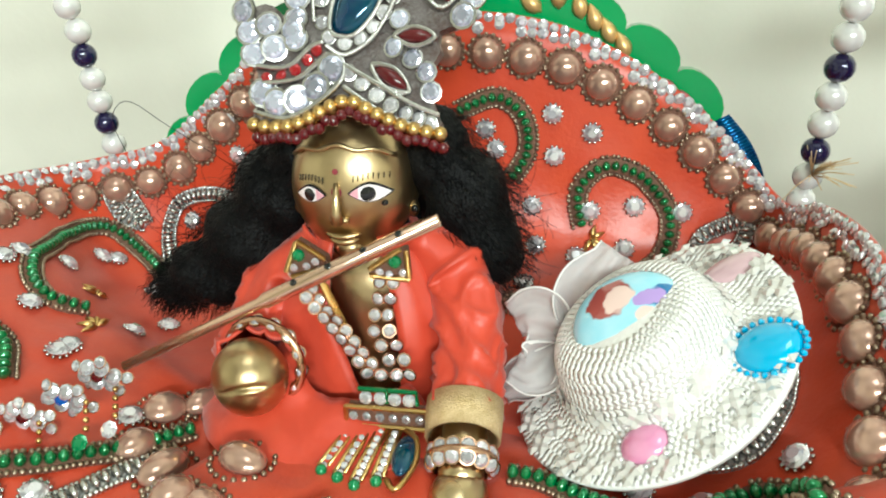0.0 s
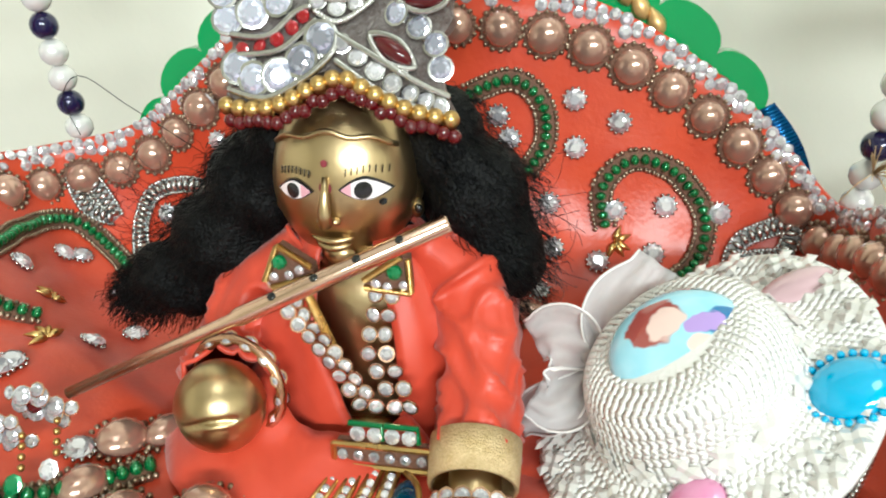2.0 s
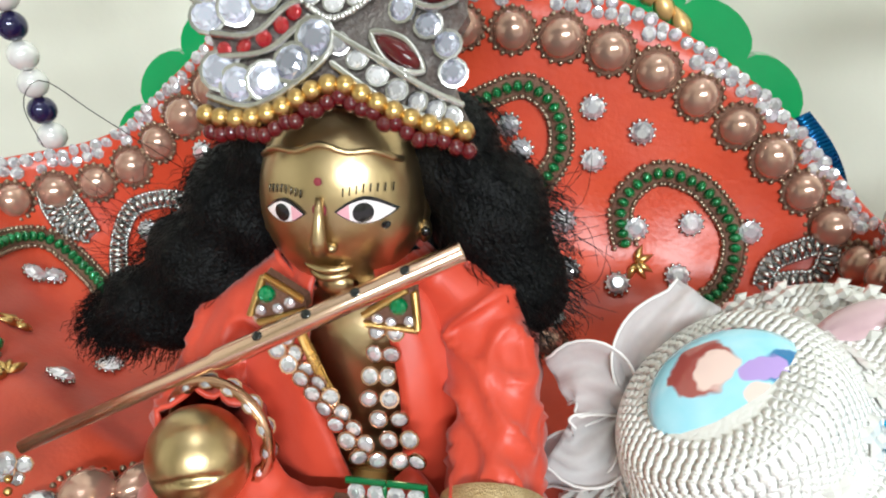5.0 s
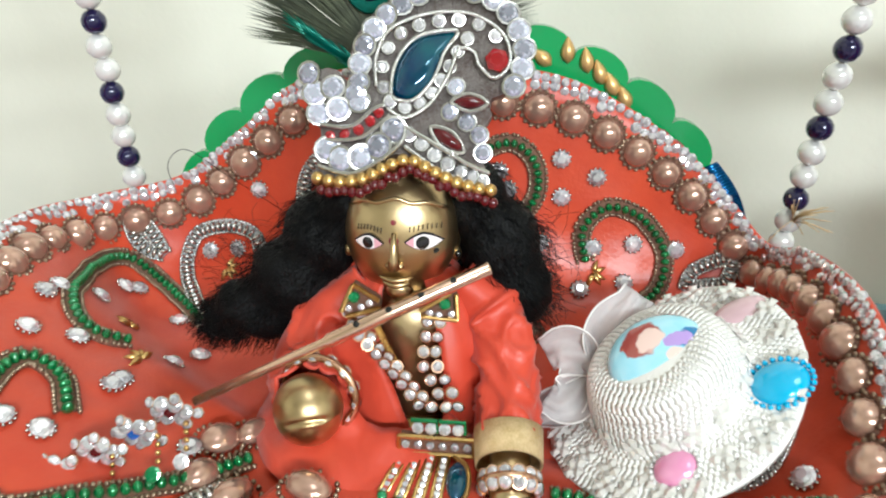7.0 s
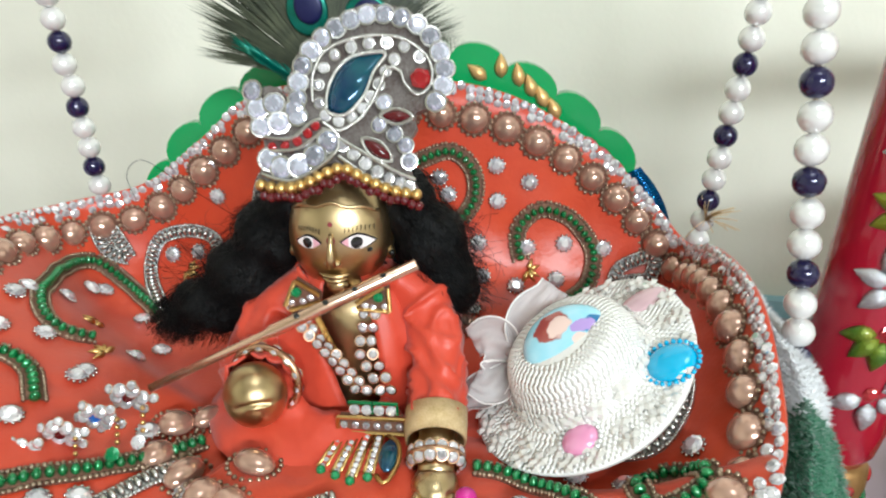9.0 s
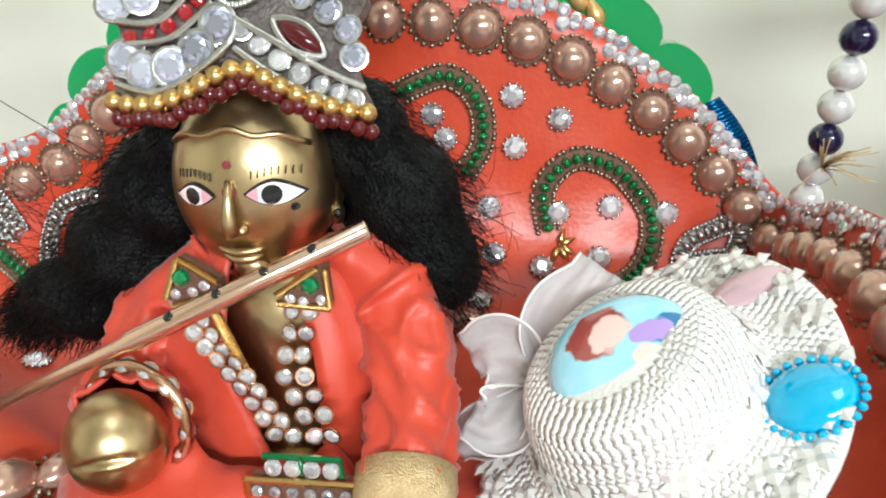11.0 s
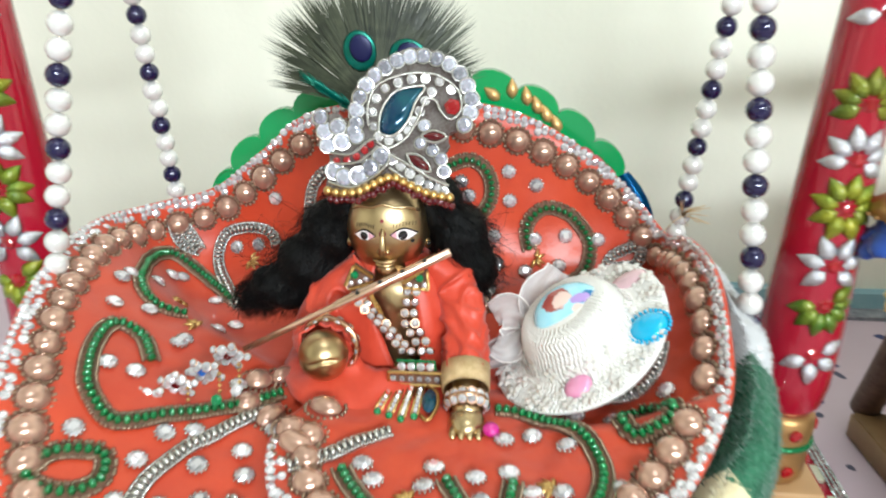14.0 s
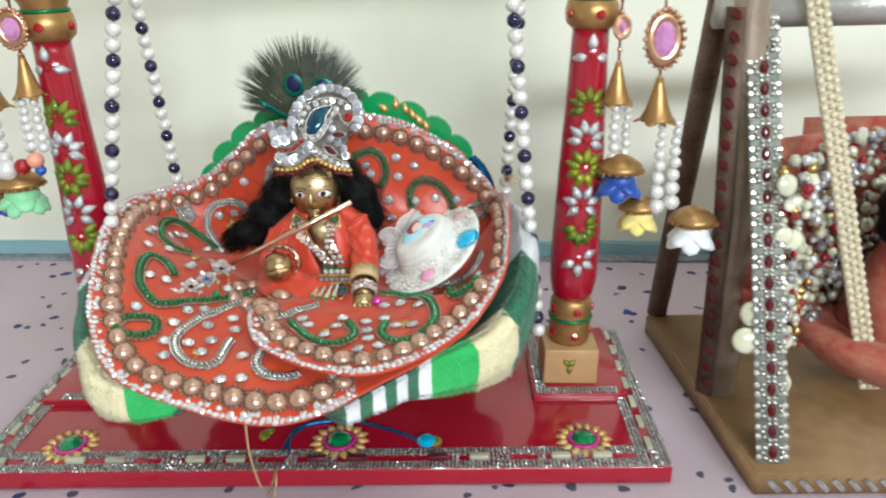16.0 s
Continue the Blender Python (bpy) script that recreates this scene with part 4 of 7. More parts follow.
# ---- the cushion under the skirt, and the swing's seat ----
def build_cushion():
    cushion = thing("terry_cushion", (0, -0.03, 0.045), "plump terry cushion striped in green, white and cream", "cushion")
    count = len(RIM)
    bands = []
    n = 200
    mats = [TERRYD, TERRYW, TERRYC, TERRYG]
    for i in range(n):
        u = count * i / n
        if 13.0 < u < 15.1:
            k = 1 if int((u - 13.0) * 3.6) % 2 else 0
        elif 15.1 <= u < 15.8:
            k = 3
        elif 15.8 <= u < 16.4:
            k = 2
        elif 16.4 <= u < 17.7:
            k = 0
        elif 17.7 <= u < 20.5:
            k = 1
        elif 6.9 < u < 7.7:
            k = 1
        elif 7.7 <= u < 9.0:
            k = 0
        elif 9.0 <= u < 10.1:
            k = 2
        elif 10.1 <= u < 10.5:
            k = 3
        else:
            k = 0
        bands.append(k)
    bm = bmesh.new()
    prof = [(0.60, 0.0, -0.004), (0.85, 0.0, -0.003), (0.97, 0.5, 0.0035), (0.97, 0.95, -0.001), (0.97, 1.0, -0.010), (0.97, 0.7, -0.019), (0.88, 0.2, -0.026), (0.6, 0.0, -0.030), (0.05, 0.0, -0.030)]
    rows = []
    for i in range(n):
        u = count * i / n
        r = Vector(rim_at(RIM, u))
        side = smooth_step(15.2, 16.6, u) * (1 - smooth_step(20.5, 21.5, u)) + 0.75 * smooth_step(6.6, 7.6, u) * (1 - smooth_step(9.6, 10.6, u))
        front = smooth_step(12.8, 13.6, u) * (1 - smooth_step(16, 16.6, u))
        left_front = smooth_step(10.2, 11.0, u) * (1 - smooth_step(12.8, 13.4, u))
        backs = smooth_step(0.02, 0.05, r.y)
        droop = smooth_step(14.4, 15.6, u) * (1 - smooth_step(17.6, 18.8, u))
        out = Vector((r.x, r.y + 0.03, 0)).normalized()
        row = []
        swell = 0.0205 * side + 0.004 * front - 0.010 * left_front - 0.006
        for f, o, dz in prof:
            f *= 1 - 0.14 * left_front
            d = Vector(dish(u, min(f, 0.97)))
            p = d + out * o * swell
            low = min(d.z, 0.113 if not backs > 0.3 else 0.100)
            p.z = max(low - 0.0075 + dz * (1 - 0.3 * front + 0.45 * droop), 0.0605 - 0.007 * droop)
            if f < 0.85:
                p.z = min(p.z, 0.0700 + dz * 0.4)
            if dz < -0.02:
                p.z = max(0.062, 0.062 + (p.z - 0.062) * 0.35) - 0.002 * (1 - f)
            if f > 0.9:
                p += out * 0.0012 * noise.noise(p * 160)
            row.append(bm.verts.new(p))
        rows.append(row)
    for i in range(n):
        a, b = rows[i], rows[(i + 1) % n]
        for j in range(len(prof) - 1):
            bm.faces.new((a[j], a[j + 1], b[j + 1], b[j])).material_index = bands[i]
    pile, rng = Soup(), random.Random(4)
    for i in range(n):
        u = count * i / n
        if not (12.8 < u < 20.6 or 6.8 < u < 10.6):
            continue
        a, b = rows[i], rows[(i + 1) % n]
        for j in range(1, len(prof) - 2):
            c = [Vector(q.co) for q in (a[j], b[j], b[j + 1], a[j + 1])]
            nrm = (c[1] - c[0]).cross(c[3] - c[0])
            nrm = -nrm.normalized() if nrm.length > 1e-12 else Vector((0, -1, 0))
            if nrm.dot(c[0] - Vector((0, -0.03, 0.075))) < 0:
                nrm = -nrm
            for _ in range(max(3, int((c[1] - c[0]).length * (c[3] - c[0]).length / 2.2e-7))):
                s0, t0 = rng.random(), rng.random()
                p = c[0].lerp(c[1], s0).lerp(c[3].lerp(c[2], s0), t0) - nrm * 0.0012
                d = nrm + Vector((rng.uniform(-1, 1), rng.uniform(-1, 1), rng.uniform(-1.2, 0.6))) * 0.45
                side = d.orthogonal().normalized() * 0.00019
                q = d.normalized().cross(side)
                tip = p + d * rng.uniform(0.0013, 0.0019)
                pile.add(([p + side, p - side * 0.5 + q, p - side * 0.5 - q, tip], [(0, 1, 3), (1, 2, 3), (2, 0, 3)]), ONE, bands[i])
    bm.faces.new([r[0] for r in rows])
    bm.faces.new([r[-1] for r in rows][::-1])
    bmesh.ops.recalc_face_normals(bm, faces=bm.faces)
    ob = part("cover", bm, mats, cushion)
    pile.part("terry_pile", mats, cushion, "short terry loops", kind="stuff")
    sub = ob.modifiers.new("soft", "SUBSURF")
    sub.levels = sub.render_levels = 2
    return cushion


build_cushion()
s = Soup()
s.add(solid_lathe([(0.068, 0.049), (0.071, 0.051), (0.071, 0.056), (0.068, 0.0585)], 48), Matrix.Translation((0, -0.018, 0)) @ Matrix.Diagonal((1.1, 0.75, 1, 1)))
s.part("seat", REDPAINT, SWING)
build_chain((-0.0795, 0.004, 0.262), (-0.1105, -0.024, 0.052), 0.0069, 2)
build_chain((0.088, 0.000, 0.262), (0.106, -0.018, 0.052), 0.0069, 1)
build_chain((-0.0895, 0.022, 0.262), (-0.0915, 0.051, 0.115), 0.0066, 0)
build_chain((0.1010, 0.018, 0.262), (0.0925, 0.046, 0.105), 0.0066, 0)


# ---- the scalloped backrest board ----
def build_backboard():
    board = thing("scalloped_backrest", (0, 0.06, 0.05), "glossy green scalloped board with gold petals behind the skirt", "backrest")
    arc = spline([(-.084, .092), (-.077, .116), (-.062, .134), (-.043, .148), (-.015, .158), (.015, .159), (.033, .155), (.052, .145), (.069, .130), (.081, .111), (.085, .092)], 15)
    outline = []
    for i in range(len(arc) - 1):
        a, b = Vector(arc[i]), Vector(arc[i + 1])
        mid, half = (a + b) / 2, (b - a) / 2
        out = Vector((-half.y, half.x))
        for k in range(9):
            t = math.pi * k / 9
            outline.append(mid - half * math.cos(t) + out * 0.62 * math.sin(t))
    outline += [Vector(arc[-1]), Vector((0.08, 0.05)), Vector((-0.08, 0.05))]
    bm = bmesh.new()
    f = bm.faces.new([bm.verts.new((p.x, 0.0605, p.y)) for p in outline])
    ex = bmesh.ops.extrude_face_region(bm, geom=[f])
    for v in [e for e in ex["geom"] if isinstance(e, bmesh.types.BMVert)]:
        v.co.y += 0.004
    bmesh.ops.recalc_face_normals(bm, faces=bm.faces)
    part("board", bm, GREENBOARD, board, "green gloss board", smooth=False)
    leaf = shared("gold_petal", soup_bm(solid_petal(8, 0.0072, 0.0042, 0.002)), PETALY)
    for x, z, a in ((.0275, .1555, 2.5), (.0330, .1560, 1.62), (.0385, .1535, 1.75), (.0425, .1505, 1.9), (.0462, .1475, 2.0), (.0500, .1440, 2.0)):
        piece("gold_petal", leaf, on_normal((x - 0.0015 * math.cos(a), 0.0603, z - 0.004), (0, -1, 0), 1, 0, (math.cos(a), 0, math.sin(a))), board)
    leaf = shared("pink_petal", soup_bm(solid_petal(8, 0.008, 0.0035, 0.0018)), PINKF)
    for k, (x, z) in enumerate(((.0580, .1345), (.0615, .1315), (.0645, .128))):
        piece("pink_petal", leaf, on_normal((x, 0.0603, z), (0, -1, 0), 1, 0, (0.75, 0, -0.5 + 0.1 * k)), board)
    s = Soup()
    for k in range(26):
        t = k / 25
        a = Vector((0.0745, 0.0600, 0.124)).lerp(Vector((0.0855, 0.0600, 0.104)), t)
        d = Vector((0.8, 0, 0.45))
        s.add(solid_tube([a - d * 0.002, a + d * (0.003 + 0.002 * math.sin(t * 3))], 0.0007, 5), ONE)
    s.part("blue_foil_fringe", BLUEF, board, "blue foil fringe")


build_backboard()


# ---- the brass figurine ----
HEAD = Vector((-0.0030, -0.0040, 0.1270))
HR = (0.0120, 0.0120, 0.0147)


def head_y(x, z):
    """The front of the face at x, z."""
    dx, dz = (x - HEAD.x) / HR[0], (z - HEAD.z) / HR[2]
    if dz < 0:
        dx = dx / (1 - 0.22 * dz * dz)
    q = max(0.02, 1 - abs(dx) ** 2.3 - abs(dz) ** 2.3)
    return HEAD.y - HR[1] * q ** 0.45


def build_figurine():
    s = Soup()
    # head: a rounded ellipsoid, narrower at the chin
    vs, fs = solid_ball(40, 28)
    out = []
    for x, y, z in vs:
        narrow = 1 - (0.20 * z * z if z < 0 else 0.0)
        ex = math.copysign(abs(x) ** 0.9, x)
        ey = math.copysign(abs(y) ** 0.86, y)
        out.append((HEAD.x + ex * HR[0] * narrow, HEAD.y + ey * HR[1] * narrow, HEAD.z + z * HR[2]))
    s.add((out, fs), ONE, 0)
    fx = -0.0029
    # brow ridge line, nose, lips, chin, ears
    s.add(solid_tube([(fx, head_y(fx, 0.1305) - 0.0002, 0.1305), (fx, head_y(fx, 0.128) - 0.0009, 0.128), (fx, head_y(fx, 0.1255) - 0.0017, 0.1252), (fx, head_y(fx, 0.124) - 0.0016, 0.1238), (fx, head_y(fx, 0.123) + 0.0002, 0.1228)],
                     [0.0005, 0.0007, 0.0010, 0.00125, 0.0005], 12), ONE, 0)
    for sx in (-1, 1):
        s.add(solid_ball(10, 7, 0.0009, 0.0009, 0.0007), Matrix.Translation((fx + sx * 0.0011, head_y(fx, 0.1238) - 0.0003, 0.1235)), 0)
        s.add(solid_ball(12, 8, 0.0012, 0.0030, 0.0042), Matrix.Translation((HEAD.x + sx * 0.0112, -0.0035, 0.1262)), 0)
        s.add(solid_ball(10, 7, 0.0011, 0.0016, 0.0018), Matrix.Translation((HEAD.x + sx * 0.0116, -0.0050, 0.1222)), 0)
    for z, w, r in ((0.1199, 0.0034, 0.00062), (0.1186, 0.0028, 0.0008)):
        pts = [(fx + w * t, head_y(fx + w * t, z) - 0.0001 - 0.0004 * (1 - t * t), z + 0.0005 * t * t + (0.0002 * (1 - abs(t)) if r < 0.0006 else 0)) for t in np.linspace(-1, 1, 11)]
        s.add(solid_tube(pts, [r * (1 - 0.75 * abs(t) ** 2) for t in np.linspace(-1, 1, 11)], 8), ONE, 0)
    s.add(solid_ball(12, 8, 0.0030, 0.0020, 0.0022), Matrix.Translation((fx, head_y(fx, 0.1158) + 0.0012, 0.1160)), 0)
    # hair line wave on the forehead
    pts = [(HEAD.x + 0.0098 * t, head_y(HEAD.x + 0.0098 * t, 0.1366 - 0.002 * t * t) - 0.0002, 0.1366 - 0.0022 * t * t + 0.0004 * math.cos(t * 9)) for t in np.linspace(-1, 1, 19)]
    s.add(solid_tube(pts, 0.00045, 6), ONE, 0)
    # neck, chest, lap
    s.add(solid_lathe([(0.0062, 0.0), (0.0052, 0.004), (0.0050, 0.008), (0.0056, 0.011)], 24), Matrix.Translation((-0.0022, -0.003, 0.1085)), 0)
    body = [(0.0125, 0.078, 0.95), (0.0122, 0.086, 0.9), (0.0112, 0.094, 0.82), (0.0118, 0.102, 0.8), (0.0130, 0.108, 0.72), (0.0115, 0.1125, 0.66), (0.006, 0.115, 0.7)]
    vs, fs = [], []
    for r, z, d in body:
        for j in range(28):
            a = 2 * math.pi * j / 28
            vs.append((-0.001 + r * math.cos(a), -0.004 + r * d * math.sin(a), z))
    for i in range(len(body) - 1):
        for j in range(28):
            a, b = i * 28 + j, i * 28 + (j + 1) % 28
            fs.append((a, b, b + 28, a + 28))
    s.add((vs, fs), ONE, 0)
    # folded legs under the robe
    s.add(solid_ball(20, 12, 0.019, 0.020, 0.0085), Matrix.Translation((-0.002, -0.018, 0.0780)), 0)
    # closed fist, smooth with one cleft across
    vs, fs = solid_ball(64, 56)
    out = []
    for x, y, z in vs:
        gap = abs(z - 0.10 - 0.14 * math.sin(2.6 * x + 0.6))
        dent = 0.20 * max(0.0, 1 - gap / 0.09) * max(0.0, 1 - (abs(x - 0.15) / 0.62) ** 3) if y < 0 else 0.0
        k = 1 - dent + 0.03 * (z > 0.1)
        out.append((-0.0192 + 0.0070 * x * k, -0.0275 + 0.0068 * y * k, 0.0958 + 0.0074 * z * k))
    s.add((out, fs), ONE, 0)
    # the other arm, its hand resting on the knee
    s.add(solid_tube(spline([(0.0212, -0.024, 0.0950), (0.0218, -0.032, 0.0895), (0.0222, -0.040, 0.0855)], 10), 0.0040, 16), ONE, 0)
    s.add(solid_ball(16, 10, 0.0050, 0.0058, 0.0042), Matrix.Translation((0.0222, -0.0415, 0.0850)), 0)
    for k in range(4):
        s.add(solid_ball(10, 7, 0.0012, 0.0030, 0.0013), Matrix.Translation((0.0188 + 0.0023 * k, -0.0462, 0.0852)), 0)
    # inlaid eyes, as thin raised enamel
    for cx, cz, w, h, tilt, px in ((-0.0082, 0.1280, 0.0029, 0.00155, 0.06, -0.0001), (0.0029, 0.1284, 0.0035, 0.00175, -0.06, -0.0002)):
        def lens(scale, lift, mi, grow=1.0, shift=0.0, x0=-1.0, x1=1.0):
            vs, fs = [], []
            n = 20
            for i in range(n + 1):
                t = x0 + (x1 - x0) * i / n
                up = h * scale * grow * (1 - abs(t) ** 1.7)
                lo = -h * scale * 0.8 * (1 - abs(t) ** 1.9)
                for z in (up, (up * 2 + lo) / 3, (up + lo * 2) / 3, lo):
                    X, Z = cx + w * scale * t, cz + z + tilt * w * t + shift
                    vs.append((X, head_y(X, Z) - lift, Z))
            for i in range(n):
                for k in range(3):
                    fs.append((i * 4 + k, i * 4 + 4 + k, i * 4 + 5 + k, i * 4 + 1 + k))
            s.add((vs, fs), ONE, mi)
        lens(1.12, 0.00022, 2, 1.12)
        lens(1.0, 0.00036, 1)
        lens(1.0, 0.00044, 3, 1.0, 0.0, 0.45 if cx < 0 else -1.0, 1.0 if cx < 0 else -0.55)
        rad = 0.00115 if cx < 0 else 0.0013
        vs = [(cx + px, head_y(cx + px, cz) - 0.0008, cz + 0.0001)]
        for k in range(20):
            a = 2 * math.pi * k / 20
            X, Z = cx + px + rad * math.cos(a), cz + 0.0001 + rad * 1.05 * math.sin(a)
            vs.append((X, head_y(X, Z) - 0.00056, Z))
        s.add((vs, [(0, 1 + k, 1 + (k + 1) % 20) for k in range(20)]), ONE, 2)
        # lash ticks above the eye
        for k in range(8):
            X = cx + w * (-0.8 + 1.7 * k / 7)
            Z = cz + 0.0027 - 0.0004 * abs(k - 3.5) / 3
            s.add(solid_tube([(X, head_y(X, Z) - 0.0001, Z), (X + 0.0001, head_y(X, Z + 0.0011) - 0.0001, Z + 0.0011)], 0.00011, 4), ONE, 2)
    # forehead mark, nose-bridge powder, beauty mark, earring hole
    for X, Z, r, mi in ((-0.0031, 0.1325, 0.00055, 4), (-0.0030, 0.1288, 0.0010, 4), (0.0052, 0.1262, 0.00055, 2)):
        vs = [(X, head_y(X, Z) - 0.0003, Z)]
        for k in range(12):
            a = 2 * math.pi * k / 12
            vs.append((X + r * math.cos(a), head_y(X + r * math.cos(a), Z + r * math.sin(a)) - 0.00016, Z + r * math.sin(a)))
        s.add((vs, [(0, 1 + k, 1 + (k + 1) % 12) for k in range(12)]), ONE, mi)
    s.add(solid_ball(8, 6, 0.0007, 0.0006, 0.0008), Matrix.Translation((HEAD.x + 0.0120, -0.0065, 0.1226)), 2)
    fig = s.part("brass_figurine", [BRASS, EYEW, INK, EYEP, VERMIL])
    return tagged(fig, "small seated brass figurine with white enamel eyes, holding a flute", "figurine")


build_figurine()


# ---- its hair, robe and jewels ----
def build_wig():
    wig = thing("wig", (0, 0.004, 0.10), "long frizzy black wig on the figurine", "wig")
    rng = random.Random(7)
    lobes = [((-.0145, .001, .131), (.0075, .009, .0105)), ((-.021, .001, .122), (.0100, .009, .0105)), ((-.028, .000, .112), (.0115, .009, .0100)), ((-.037, -.001, .1045), (.0115, .008, .0072)),
             ((-.0455, -.001, .1015), (.0060, .006, .0045)),
             ((.0115, .002, .131), (.0075, .009, .0095)), ((.0175, .001, .122), (.0090, .009, .0105)), ((.0205, .000, .1125), (.0088, .0085, .0098)), ((-.002, .007, .132), (.014, .010, .013)), ((-.003, .010, .116), (.022, .009, .013))]
    bm = bmesh.new()
    for c, r in lobes:
        vs, fs = solid_ball(28, 18)
        v = []
        for p in vs:
            q = Vector((c[0] + p[0] * r[0], c[1] + p[1] * r[1], c[2] + p[2] * r[2]))
            n = Vector(p)
            q += n * (noise.noise(q * 260) * 0.0013 + noise.noise(q * 700) * 0.0006)
            v.append(bm.verts.new(q))
        for f in fs:
            bm.faces.new([v[i] for i in f])
    mass = part("mass", bm, HAIR, wig)
    melt = mass.modifiers.new("melt", "REMESH")
    melt.mode, melt.voxel_size, melt.use_smooth_shade = "VOXEL", 0.0009, True
    soft = mass.modifiers.new("soft", "SMOOTH")
    soft.factor, soft.iterations = 0.6, 10
    strands = Soup()
    for c, r in lobes:
        for _ in range(900 if r[0] < 0.02 else 250):
            a, b = rng.uniform(0, 2 * math.pi), math.acos(rng.uniform(-1, 1))
            n = Vector((math.sin(b) * math.cos(a), math.sin(b) * math.sin(a), math.cos(b)))
            if n.y > 0.5:
                continue
            p = Vector((c[0] + n.x * r[0] * 0.97, c[1] + n.y * r[1] * 0.97, c[2] + n.z * r[2] * 0.97))
            side = -1 if p.x < -0.002 else 1
            if abs(p.x + 0.002) < 0.0125 and 0.114 < p.z < 0.138 and n.y < 0:
                continue
            d = Vector((side * rng.uniform(0.2, 0.9), rng.uniform(-0.15, 0.15), -rng.uniform(0.3, 0.9))).normalized() * 0.85 + n * 0.16
            ln = rng.uniform(0.003, 0.008)
            pts = [p]
            for k in range(1, 5):
                t = k / 4
                pts.append(p + d * ln * t * 0.8 + n * 0.0010 * math.sin(t * 3) + Vector((noise.noise(p * 900 + Vector((k, 0, 0))), noise.noise(p * 900 + Vector((0, k, 0))), noise.noise(p * 900 + Vector((0, 0, k))))) * 0.0011 * t)
            strands.add(solid_tube(pts, [0.00006, 0.00006, 0.00006, 0.00005, 0.00003], 3), ONE)
    # loose curls standing off
    for _ in range(150):
        side = rng.choice((-1, -1, 1))
        p = Vector((-0.030 - rng.random() * 0.012, rng.uniform(-.006, .003), 0.110 + rng.uniform(-.008, .012))) if side < 0 else Vector((0.022 + rng.random() * 0.004, rng.uniform(-.006, .002), 0.112 + rng.uniform(-.006, .014)))
        a = rng.uniform(-1.2, 1.5)
        d = Vector((side * math.cos(a), 0, math.sin(a))) * rng.uniform(0.006, 0.013)
        bend = Vector((rng.uniform(-1, 1), rng.uniform(-.4, .4), rng.uniform(-1, 1))) * 0.004
        pts = [p + d * t + bend * math.sin(t * 3.1) for t in np.linspace(0, 1, 8)]
        strands.add(solid_tube(pts, 0.00005, 3), ONE)
    pts = spline([(-.030, 0, .128), (-.042, -.002, .137), (-.050, -.002, .142), (-.055, -.001, .138), (-.054, .000, .131)], 24)
    strands.add(solid_tube(pts, 0.00009, 3), ONE)
    strands.part("loose_hair", HAIR, wig, "loose wiry strands", kind="stuff")


build_wig()


